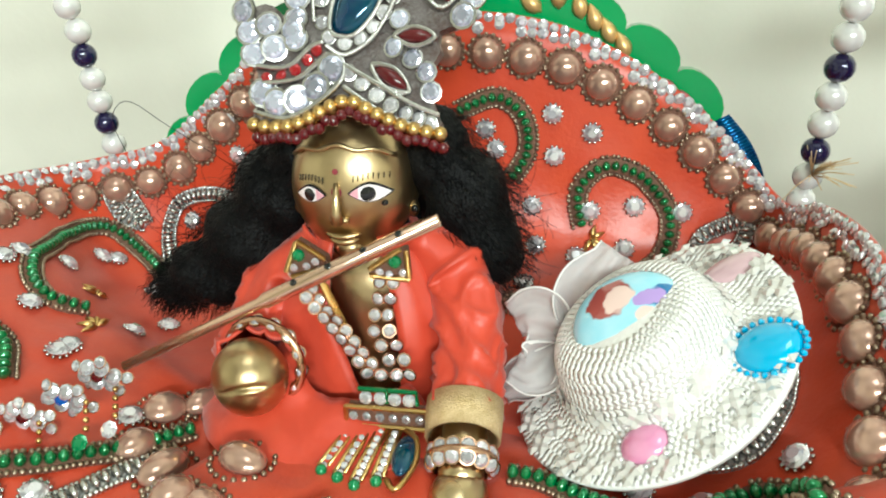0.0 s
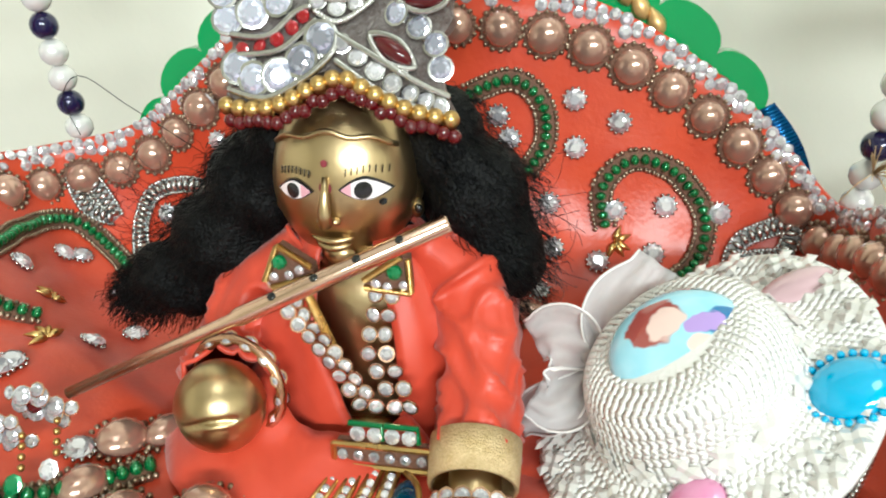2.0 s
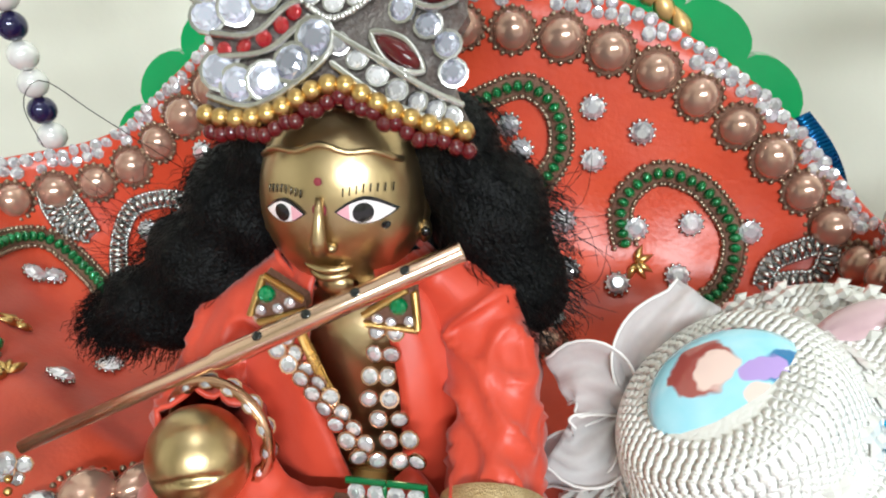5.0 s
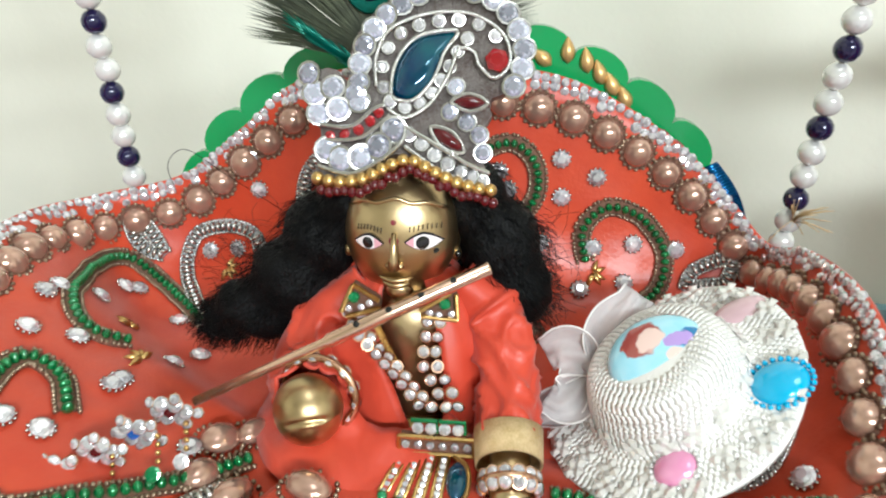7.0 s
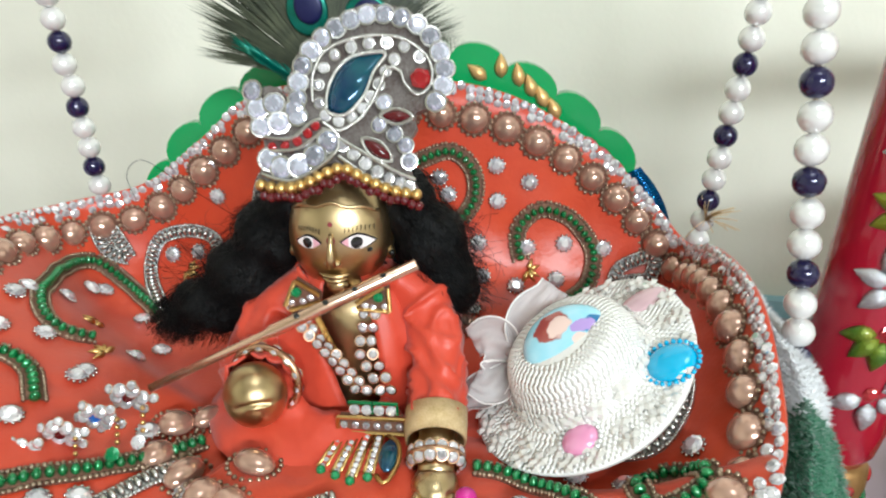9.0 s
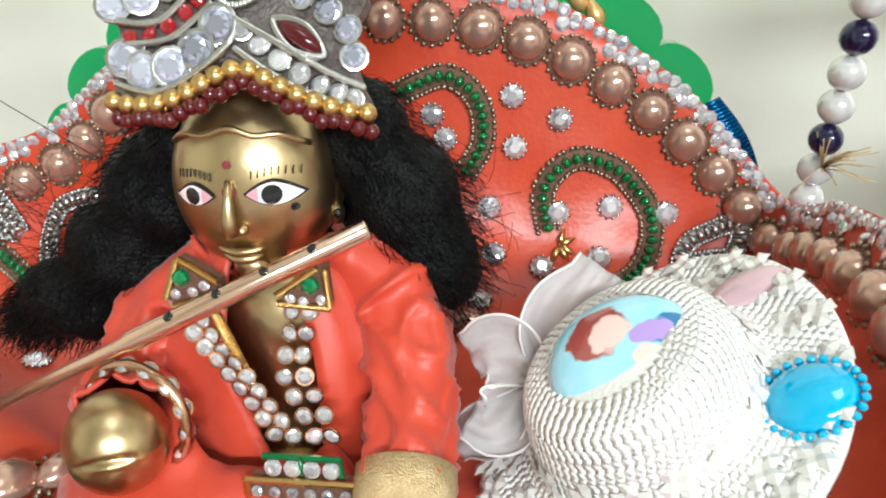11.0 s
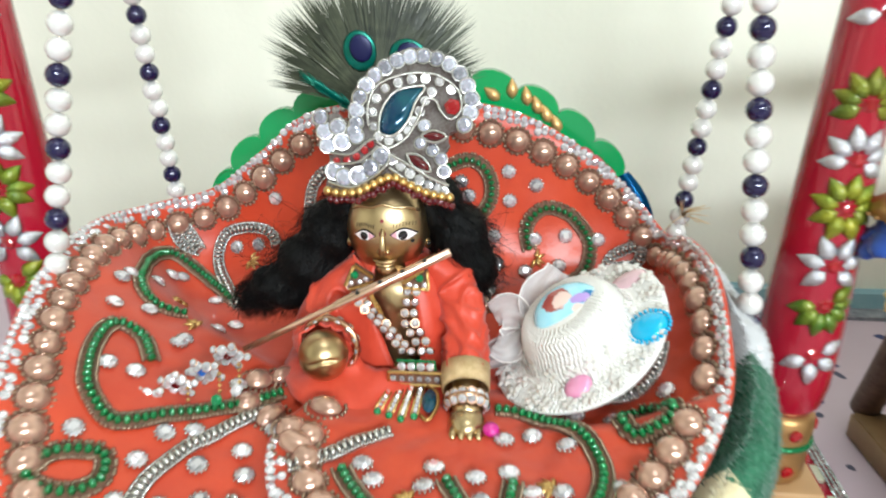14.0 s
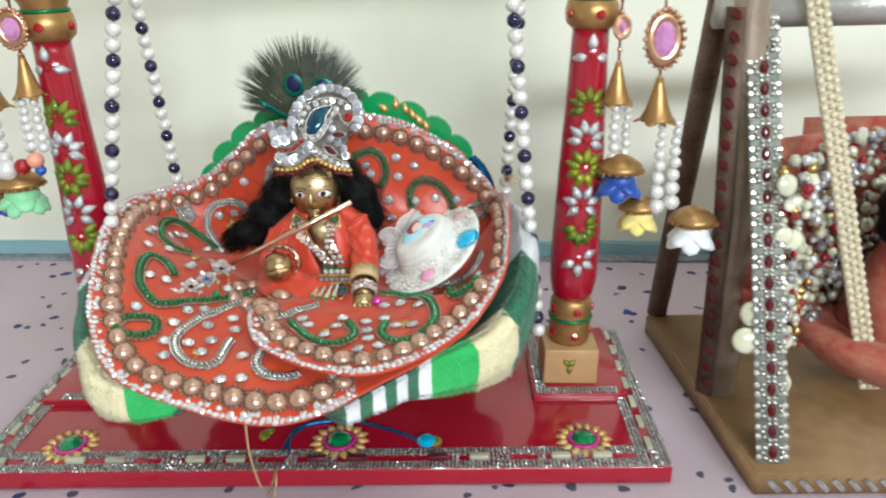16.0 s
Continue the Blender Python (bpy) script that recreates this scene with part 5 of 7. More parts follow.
def build_robe():
    robe = thing("satin_robe", (0, -0.005, 0.085), "orange-red satin robe with gold tissue cuffs", "robe")

    def cloth(name, rings, n, a0, a1, thick=0.0008, mat=ROBE, wr=0.0007, close=0.0):
        bm = bmesh.new()
        rows = []
        for cx, cy, cz, rx, ry, tilt in rings:
            row = []
            end = a1 + close * (rings[0][2] - cz) / (rings[0][2] - rings[-1][2])
            for j in range(n + 1):
                a = a0 + (end - a0) * j / n
                p = Vector((cx + rx * math.cos(a), cy + ry * math.sin(a), cz + tilt * math.cos(a)))
                p += Vector((math.cos(a), math.sin(a), 0)) * (noise.noise(Vector((a * 3.2, cz * 130, 4))) * wr * 1.6 + noise.noise(Vector((a * 7, cz * 60, 9))) * wr)
                row.append(bm.verts.new(p))
            rows.append(row)
        for i in range(len(rows) - 1):
            for j in range(n):
                bm.faces.new((rows[i][j], rows[i][j + 1], rows[i + 1][j + 1], rows[i + 1][j]))
        ob = part(name, bm, mat, robe)
        ob.modifiers.new("thickness", "SOLIDIFY").thickness = thick
        return ob

    # body: open at the front between two angles
    rings = []
    for k in range(15):
        t = k / 14
        z = 0.1185 - 0.040 * t
        rx = 0.0085 + 0.0105 * min(1, t * 2.6) ** 0.8 + 0.004 * t
        ry = 0.0080 + 0.0045 * min(1, t * 2.6) + 0.004 * t
        rings.append((-0.0015, -0.0035 - 0.002 * t, z, rx, ry, 0.0))
    cloth("body_panel", rings, 64, -math.pi / 2 + 0.42, 1.5 * math.pi - 0.48, close=0.75)

    def sleeve(pts, radii, name):
        rows, seg = 46, 52
        p = spline(pts, rows)
        r = np.interp(np.linspace(0, 1, rows), np.linspace(0, 1, len(radii)), radii)
        vs, fs = solid_tube(p, list(r), seg, False)
        out = []
        for i, v in enumerate(vs):
            q, c, along, a = Vector(v), Vector(p[i // seg]), (i // seg) / rows, 2 * math.pi * (i % seg) / seg
            n = (q - c).normalized()
            crease = 1 - min(1, abs(noise.noise(Vector((math.cos(a) * 1.1 + along * 1.6, math.sin(a) * 1.1, along * 4.2)))) * 3.2)
            soft = noise.noise(Vector((math.cos(a) * 1.2, math.sin(a) * 1.2, along * 2.4 + 5)))
            out.append(q + n * (soft * 0.0016 + crease ** 2 * 0.0018 - 0.0007))
        s = Soup()
        s.add((out, fs), ONE)
        ob = s.part(name, ROBE, robe)
        ob.modifiers.new("thickness", "SOLIDIFY").thickness = 0.0007
        return p

    sleeve([(0.0085, -0.004, 0.1165), (0.0160, -0.006, 0.1085), (0.0200, -0.013, 0.1010), (0.0208, -0.021, 0.0955), (0.0213, -0.0280, 0.0918)], [0.0058, 0.0080, 0.0074, 0.0066, 0.0060], "sleeve")
    sleeve([(-0.0105, -0.004, 0.1155), (-0.0190, -0.006, 0.1060), (-0.0240, -0.010, 0.0965), (-0.0220, -0.018, 0.0945), (-0.0200, -0.0235, 0.0955)], [0.0055, 0.0078, 0.0085, 0.0082, 0.0078], "sleeve")
    s = Soup()
    s.add(solid_tube([(0.0212, -0.0262, 0.0930), (0.0214, -0.0296, 0.0910), (0.0216, -0.0326, 0.0896)], [0.0070, 0.0069, 0.0067], 26, False), ONE)
    ob = s.part("cuff", NETGOLD, robe, "shimmering gold tissue cuff")
    ob.modifiers.new("thickness", "SOLIDIFY").thickness = 0.0006
    # skirt of the robe round the lap, with a gold hem
    lap = bmesh.new()
    rows = []
    for k in range(9):
        t = k / 8
        row = []
        for j in range(41):
            a = math.pi * (0.95 + 0.86 * j / 40)
            r = 0.013 + 0.0165 * t * (1 - 0.25 * smooth_step(1.35, 1.8, a / math.pi))
            p = Vector((-0.003 + r * 1.08 * math.cos(a), -0.010 + r * 1.15 * math.sin(a), 0.0905 - 0.0060 * t ** 0.7 + 0.007 * (1 - smooth_step(1.15, 1.45, a / math.pi)) * (1 - t) + noise.noise(Vector((a * 4, t * 3, 1))) * 0.0016))
            row.append(lap.verts.new(p))
        rows.append(row)
    for i in range(8):
        for j in range(40):
            lap.faces.new((rows[i][j], rows[i][j + 1], rows[i + 1][j + 1], rows[i + 1][j]))
    ob = part("lap_panel", lap, ROBE, robe)
    ob.modifiers.new("thickness", "SOLIDIFY").thickness = 0.0007


build_robe()


def stone_row(s, pts, size, gap, mi=0, rim=None, nrm=(0, -1, 0.25), jitter=0.1):
    L = float(np.linalg.norm(np.diff(np.array(pts), axis=0), axis=1).sum()) if len(pts) > 1 else 0
    n = max(2, int(L / gap))
    for p in spline(pts, n):
        d = Vector(nrm) + Vector((random.uniform(-1, 1), random.uniform(-1, 1), random.uniform(-1, 1))) * jitter
        s.add(solid_gem(10), on_normal(p, d, size, random.random()), mi)
        if rim is not None:
            s.add(solid_lathe([(1.0, -0.35), (1.18, 0.0), (1.16, 0.16), (1.0, 0.16)], 10), on_normal(p, d, size), rim)


def build_necklace():
    neck = thing("necklace", (0, -0.02, 0.09), "rhinestone and gold zari necklace with a fringed pendant", "necklace")
    s = Soup()
    # collar points: padded cloth edged with coiled gold cord
    for y, edge, gem in ((-0.0166, [(-.0114, .1193), (-.0061, .1159), (-.0059, .1143), (-.0130, .1119), (-.0141, .1130)], (-.0113, .1165)),
                         (-0.0172, [(.0085, .1188), (.0096, .1186), (.0099, .1128), (.0025, .1133), (.0025, .1145)], (.0074, .1163))):
        k = len(edge)
        vs = [(a, y, b) for a, b in edge] + [(a, y + 0.0022, b) for a, b in edge]
        s.add((vs, [tuple(range(k)), tuple(range(k, 2 * k))[::-1]] + [(i, i + k, (i + 1) % k + k, (i + 1) % k) for i in range(k)]), ONE, 2)
        for i in range(k):
            (a, b), (c, d) = edge[i], edge[(i + 1) % k]
            if math.hypot(c - a, d - b) < 0.002:
                continue
            n = int(math.hypot(c - a, d - b) / 0.00034)
            for q in range(n):
                t = (q + 0.5) / n
                s.add(solid_ball(8, 5, 0.00062, 0.00024, 0.00062), on_normal((a + (c - a) * t, y - 0.0004, b + (d - b) * t), (0, -1, 0), 1, 0.35, (d - b, 0, a - c)), 1)
        s.add(solid_ball(12, 8), Matrix.Translation((gem[0], y - 0.0004, gem[1])) @ Matrix.Scale(0.00128, 4), 3)
        for dx, dz in ((-0.0012, -0.0026), (0.0014, -0.0022), (0.0032, -0.0012) if gem[0] < 0 else (-0.0030, -0.0022)):
            s.add(GEM, on_normal((gem[0] + dx, y - 0.0004, gem[1] + dz), (0, -1, 0.1), 0.0008), 0)
    # strands of stones falling to the waist
    for pts in ([(-0.0118, -0.0170, 0.1110), (-0.0092, -0.0190, 0.1068), (-0.0045, -0.0215, 0.1032), (0.0005, -0.0245, 0.0992), (0.0042, -0.0268, 0.0960)],
                [(-0.0092, -0.0170, 0.1105), (-0.0066, -0.0190, 0.1063), (-0.0019, -0.0215, 0.1027), (0.0031, -0.0245, 0.0987), (0.0068, -0.0268, 0.0958)],
                [(0.0048, -0.0165, 0.1095), (0.0046, -0.0188, 0.1055), (0.0044, -0.0215, 0.1025), (0.0070, -0.0242, 0.0992), (0.0098, -0.0268, 0.0960)],
                [(0.0074, -0.0165, 0.1095), (0.0070, -0.0185, 0.1060), (0.0072, -0.0212, 0.1025), (0.0105, -0.0245, 0.0985), (0.0122, -0.0268, 0.0962)]):
        stone_row(s, [(a - 0.0012, b + 0.0012, c + 0.0014) for a, b, c in pts], 0.00118, 0.0024, 0, 4, jitter=0.35)
    for k in range(26):
        p = Vector((-0.0072, -0.0168, 0.1110)).lerp(Vector((-0.0002, -0.0218, 0.1000)), k / 25)
        s.add(solid_ball(8, 5, 0.0014, 0.0004, 0.00022), Matrix.Translation(p) @ Matrix.Rotation(0.5, 4, "Y"), 1)
    for k in range(4):
        s.add(GEM, on_normal((0.0032 + 0.0027 * k, -0.0282, 0.0938), (0, -1, 0.3), 0.00125), 0)
    for x in (0.0044, 0.0100):
        s.add(solid_tube([(x - 0.0026, -0.0280, 0.0955), (x + 0.0026, -0.0280, 0.0955), (x + 0.0026, -0.0280, 0.0928)], 0.00048, 6), ONE, 5)
    s.part("stone_chain", [STONE, GOLD, BROWNNET, GREENG, ROSEGOLD, DKGREENF], neck, "rows of clear rhinestones in metal settings", smooth=False)
    s = Soup()
    # bar
    s.add(solid_box(-0.0002, 0.0142, -0.0286, -0.0270, 0.0882, 0.0922), ONE, 0)
    for z in (0.0882, 0.0922):
        s.add(solid_tube([(-0.0006, -0.0290, z), (0.0146, -0.0290, z)], 0.0005, 6), ONE, 1)
    for x in (-0.0006, 0.0146):
        s.add(solid_tube([(x, -0.0290, 0.0882), (x, -0.0290, 0.0922)], 0.0005, 6), ONE, 1)
    stone_row(s, [(0.0008, -0.0290, 0.0902), (0.0132, -0.0290, 0.0902)], 0.00085, 0.0019, 2)
    s.part("pendant_bar", [BROWNNET, GOLD, STONE], neck, "gold framed bar of stones", smooth=False)
    for x0, x1, y1 in ((0.0008, -0.0022, -0.0385), (0.0035, 0.0012, -0.0400), (0.0062, 0.0046, -0.0415), (0.0088, 0.0080, -0.0400)):
        s = Soup()
        a, b = Vector((x0, -0.0286, 0.0880)), Vector((x1, y1, 0.0862))
        for off in (-0.0009, 0.0009):
            s.add(solid_tube([a + Vector((off, 0, 0)), b + Vector((off, 0, 0))], 0.0004, 6), ONE, 0)
        stone_row(s, [a, a.lerp(b, 0.5), b], 0.0007, 0.0014, 1, None, (0, -0.6, 0.8))
        s.add(BALL, Matrix.Translation(b + Vector((0, -0.0012, 0.0))) @ Matrix.Scale(0.0011, 4), 2)
        s.part("fringe_tail", [GOLD, STONE, GREENG], neck, "gold fringe tail with a green bead tip")
    s = Soup()
    loop = spline([(0.0105, -0.0290, 0.0880), (0.0135, -0.033, 0.0886), (0.0140, -0.038, 0.0876), (0.0120, -0.0435, 0.0868), (0.0098, -0.041, 0.0866)], 20)
    s.add(solid_tube(loop, 0.00055, 6), ONE, 1)
    s.add(solid_ball(14, 9, 0.0022, 0.0050, 0.0012), Matrix.Translation((0.0118, -0.0355, 0.0876)) @ Matrix.Rotation(0.1, 4, "X"), 0)
    s.part("teal_drop", [TEALG, GOLD], neck, "teal leaf-shaped drop edged with gold wire")


build_necklace()


def build_bangles():
    q = Soup()
    q.add(solid_gem(10), ONE, 0)
    q.add(solid_lathe([(1.0, -0.5), (1.2, 0.0), (1.2, 0.14), (1.0, 0.14)], 10), ONE, 1)
    first = q.part("clear_stone", [STONE, ROSEGOLD], smooth=False)
    gem = first.data
    bpy.data.objects.remove(first)
    for group, c, axis, r, label in (("wrist", (0.0219, -0.0358, 0.0876), (0.05, -0.85, -0.5), 0.0056, "bangle of clear stones at the resting wrist"),
                                     ("fist", (-0.0180, -0.0236, 0.0972), (-0.15, -0.9, 0.1), 0.0082, "bangle of clear stones round the raised fist")):
        b = thing("bangle", c, label, "bangle", "bangles")
        m = on_normal(c, axis)
        s = Soup()
        s.add(solid_tube([m @ Vector((r * math.cos(a), r * math.sin(a), 0.0)) for a in np.linspace(0, 2 * math.pi, 25)], 0.0009, 6, False), ONE)
        ring = s.part("ring", ROSEGOLD, b)
        for row in (-0.0008, 0.0012) if group == "wrist" else (0.0,):
            for k in range(14):
                a = 2 * math.pi * k / 14
                p = m @ Vector((r * math.cos(a), r * math.sin(a), row))
                n = (p - Vector(c)).normalized() + Vector((0, -0.6, 0.2))
                piece("clear_stone", gem, on_normal(p, n, 0.00125), ring)


build_bangles()


# ---- the crown and feather ----
def cy(z):
    return -0.0150 + (z - 0.140) * 0.55


def cp(px, py, lift=0.0):
    """A place on the crown's leaning, bowed front from its flat drawing."""
    flat = Vector(((px - 666) * 0.000146, -0.003, 0.160 + (215 - py) * 0.000151))
    apex = Vector((0.029, -0.183, 0.200))
    p = flat.copy()
    for _ in range(4):
        y = cy(p.z) + min(1.0, max(0.0, 0.158 - p.z) / 0.016) * 14.0 * (p.x + 0.0035) ** 2
        p = apex + (flat - apex) * ((y - apex.y) / (flat.y - apex.y))
    return (p.x, p.y - lift, p.z)


CN = Vector((0, -1, 0.5)).normalized()


def build_crown():
    crown = thing("crown", (0, 0, 0.139), "silver zari crown set with iridescent, teal and garnet stones", "crown")
    # cloth-covered cap
    s = Soup()
    prof = [(0.0140, 0.1405), (0.0146, 0.143), (0.0140, 0.147), (0.0120, 0.151), (0.008, 0.154), (0.003, 0.155)]
    s.add(solid_lathe(prof, 32), Matrix.Translation((-0.0028, 0.0030, 0)) @ Matrix.Diagonal((1, 0.86, 1, 1)))
    s.part("cap", BROWNNET, crown, "dark embroidered cap")
    outline = spline([(522, 370), (524, 335), (530, 300), (512, 255), (522, 225), (552, 215), (580, 238), (578, 190), (615, 140), (690, 98), (760, 108), (808, 150), (815, 205), (795, 238), (765, 252), (768, 275), (752, 300), (760, 345), (768, 372),
                      (700, 355), (640, 330), (580, 360)], 90, True)
    bm = bmesh.new()
    front, backv = [bm.verts.new(cp(a, b, 0.0002)) for a, b in outline], []
    for a, b in outline:
        q = Vector(cp(a, b)) - CN * 0.0026
        backv.append(bm.verts.new(q))
    n = len(front)
    bm.faces.new(front)
    bm.faces.new(backv[::-1])
    for i in range(n):
        bm.faces.new((front[i], backv[i], backv[(i + 1) % n], front[(i + 1) % n]))
    bmesh.ops.recalc_face_normals(bm, faces=bm.faces)
    bmesh.ops.triangulate(bm, faces=[f for f in bm.faces if len(f.verts) > 4])
    part("plate", bm, GREYZARI, crown, "stiff silver backing plate", smooth=False)

    cut = {}

    def row(name, pts, size, mat, n=None, lab="", rim=True, closed=False, gap=None, lift=0.0012):
        use = pts if n is None else spline(pts, n, closed)
        if (mat.name, rim) not in cut:
            q = Soup()
            q.add(solid_gem(10), ONE, 0)
            if rim:
                q.add(solid_lathe([(0.9, -0.6), (1.16, -0.1), (1.16, 0.12), (1.0, 0.14)], 12), ONE, 1)
            ob = q.part(name, [mat, SILVER], smooth=False)
            cut[mat.name, rim] = ob.data
            bpy.data.objects.remove(ob)
        for a, b in use:
            d = CN + Vector((random.uniform(-1, 1), random.uniform(-1, 1), random.uniform(-1, 1))) * 0.22
            piece(name, cut[mat.name, rim], on_normal(cp(a, b, lift), d, size, random.random()), crown)

    def wire(pts, closed=False, r=0.00042, lift=0.0014, mat=SILVER):
        s = Soup()
        q = [cp(a, b, lift) for a, b in spline(pts, 70, closed)]
        s.add(solid_tube(q + (q[:1] if closed else []), r, 6), ONE)
        for i in range(0, len(q) - 1):
            for t in (0.0, 0.5):
                s.add(BALL_S, Matrix.Translation(Vector(q[i]).lerp(Vector(q[i + 1]), t)) @ Matrix.Scale(r * 1.35, 4))
        s.part("twisted_wire", mat, crown, "twisted silver zari wire")

    row("iridescent_stone", [(588, 258), (589, 226), (594, 194), (613, 160), (639, 137), (671, 119), (703, 110), (733, 112), (763, 121), (788, 140), (805, 168), (810, 200), (797, 232)], 0.0021, IRID, 17, "arc of iridescent stones")
    tear = [(612, 235), (613, 200), (630, 165), (668, 146), (712, 139), (752, 145), (785, 170), (790, 205), (770, 222), (750, 205), (745, 190), (725, 185), (712, 215), (698, 240), (680, 262), (650, 278), (625, 265)]
    wire(tear, False)
    row("clear_stone", [(622, 238), (622, 205), (640, 173), (673, 156), (712, 149), (745, 152), (772, 168)], 0.0012, STONE, 9, "ring of clear stones")
    row("clear_stone", [(735, 172), (722, 190), (711, 210), (700, 227), (682, 250), (655, 264), (630, 256)], 0.0012, STONE, 8, "ring of clear stones")
    eye = [(632, 245), (640, 205), (668, 172), (715, 162), (722, 168), (705, 190), (690, 225), (665, 252), (645, 255)]
    wire(eye, True)
    bm = bmesh.new()
    ring = spline(eye, 40, True)
    mid = np.array([672, 212])
    lv = []
    for f, h in ((0.95, 0.0006), (0.75, 0.0019), (0.4, 0.0026), (0.05, 0.0027)):
        lv.append([bm.verts.new(cp(*(mid + (p - mid) * f), h)) for p in ring])
    for a, b in zip(lv, lv[1:]):
        for i in range(40):
            bm.faces.new((a[i], a[(i + 1) % 40], b[(i + 1) % 40], b[i]))
    bm.faces.new(lv[-1])
    bmesh.ops.recalc_face_normals(bm, faces=bm.faces)
    part("teal_stone", bm, TEALG, crown, "large teal paisley stone")
    s = Soup()
    s.add(solid_gem(6, 0.5, 0.5), on_normal(cp(774, 199, 0.0014), CN, 0.0024))
    s.part("red_stone", REDG, crown, "square bright red stone", smooth=False)
    for cx, cz, ang, L in ((738, 255, 0.0, 0.0062), (708, 306, -0.62, 0.0070)):
        s = Soup()
        s.add(solid_ball(16, 9, L * 0.5, L * 0.2, 0.0016), on_normal(cp(cx, cz, 0.001), CN, 1, 0, (math.cos(ang), 0, math.sin(ang))))
        s.part("garnet_leaf", DKREDG, crown, "pointed dark garnet stone")
        c, h, w = np.array([cx, cz]), L * 0.58 / 0.000146, L * 0.27 / 0.000146
        ex, ey = np.array([math.cos(ang), -math.sin(ang)]), np.array([math.sin(ang), math.cos(ang)])
        wire([c - ex * h, c - ey * w, c + ex * h, c + ey * w], True)
    row("iridescent_stone", [(634, 295), (612, 318), (587, 335), (558, 338), (540, 325)], 0.0024, IRID, None, "iridescent round stones")
    row("iridescent_stone", [(526, 248), (558, 268), (584, 248), (530, 275), (552, 240), (520, 222)], 0.0022, IRID, None, "iridescent round stones")
    row("red_stud", [(545, 306), (565, 303), (585, 296), (602, 284), (614, 272)], 0.0011, REDG, None, "row of small red stones", False)
    row("clear_stone", [(655, 300), (672, 314), (690, 328), (708, 340), (726, 350), (742, 356), (756, 362)], 0.0013, STONE, None, "band of clear stones")
    row("iridescent_stone", [(712, 268), (735, 282), (752, 298), (757, 322), (720, 235)], 0.0017, IRID, None, "small iridescent stones")
    wire([(535, 290), (575, 292), (606, 268), (622, 262)])
    wire([(540, 312), (585, 308), (612, 290), (628, 276)])
    wire([(528, 348), (570, 358), (610, 340), (645, 310), (650, 290)])
    wire([(650, 290), (690, 312), (730, 335), (765, 350)])
    wire([(650, 318), (690, 345), (730, 362), (766, 370)])
    low = [(524, 366), (545, 370), (568, 370), (592, 364), (615, 352), (636, 341), (656, 336), (676, 345), (698, 356), (722, 366), (748, 372), (768, 374)]
    gold, garnet = shared("gold_bead", soup_bm(BALL), GOLD), shared("garnet_bead", soup_bm(BALL), DKREDG)
    for a, b in spline(low, 17):
        piece("gold_bead", gold, Matrix.Translation(cp(a, b, 0.0014)) @ Matrix.Scale(0.00138, 4), crown)
    for a, b in spline(low, 24):
        piece("garnet_bead", garnet, Matrix.Translation(cp(a + 4, b + 15 + 3 * math.sin(a), 0.0012)) @ Matrix.Scale(0.00110, 4), crown)


build_crown()


def build_feather():
    f = thing("peacock_feather", (-0.012, 0.012, 0.155), "fanned peacock feather tucked behind the crown", "feather")
    rng = random.Random(3)
    root = Vector((-0.0085, 0.016, 0.158))
    s = Soup()
    for k in range(900):
        t = rng.random()
        a = math.radians(172 - 158 * t)
        edge = 0.0405 * (1 - 0.14 * abs(t - 0.45)) * (1.02 if 0.1 < t < 0.85 else 0.9) + rng.uniform(-0.006, 0.0015)
        d = Vector((math.cos(a), 0.12, math.sin(a)))
        start = root + d * rng.uniform(0.002, 0.012) + Vector((0, rng.uniform(-0.0015, 0.0015), 0))
        end = root + d * edge + Vector((rng.uniform(-1, 1), 1.5 * rng.uniform(-1, 1), rng.uniform(-1, 1))) * 0.0012
        side = Vector((-d.z, 0, d.x)) * 0.00019
        mid = start.lerp(end, 0.6) + Vector((0, rng.uniform(-0.001, 0.001), 0.0006))
        up = Vector((0, 0.0001, 0))
        vs = [start - side, start + side, mid + side, mid - side, end, start + up, mid + up]
        s.add((vs, [(0, 1, 2, 3), (3, 2, 4), (1, 0, 5), (0, 3, 6, 5), (2, 1, 5, 6)]), ONE)
    s.part("vane", BARB, f, "olive-grey feather barbs", smooth=False, kind="stuff")
    for x, z, w, h, lean in ((-0.0130, 0.1745, 0.0050, 0.0060, 0.2), (0.0016, 0.1728, 0.0060, 0.0052, -0.5)):
        for mat, fct, y in ((BARBG, 1.0, 0.0135), (BARBN, 0.68, 0.0122)):
            s = Soup()
            s.add(solid_ball(20, 8, w * fct, h * fct, 0.0006), Matrix.Translation((x + (0.0006 if mat is BARBN else 0), y + (z - 0.158) * 0.1, z + (0.0009 if mat is BARBN else 0))) @ Matrix.Rotation(math.radians(90), 4, "X") @ Matrix.Rotation(lean, 4, "Z"))
            s.part("eye_spot" if mat is BARBG else "eye_centre", mat, f, "teal feather eye" if mat is BARBG else "navy eye centre")
    s = Soup()
    for k in range(90):
        t = rng.random()
        a = root + Vector((-0.004 - 0.013 * t, -0.003, 0.0085 * t - 0.002))
        b = a + Vector((-0.006, 0.0, 0.004)) + Vector((rng.uniform(-1, 1), 0, rng.uniform(-1, 1))) * 0.0015
        s.add(solid_tube([a, b], [0.0006, 0.0001], 4), ONE)
    s.part("green_vane", BARBG, f, "shimmering green barbs at the root")


build_feather()


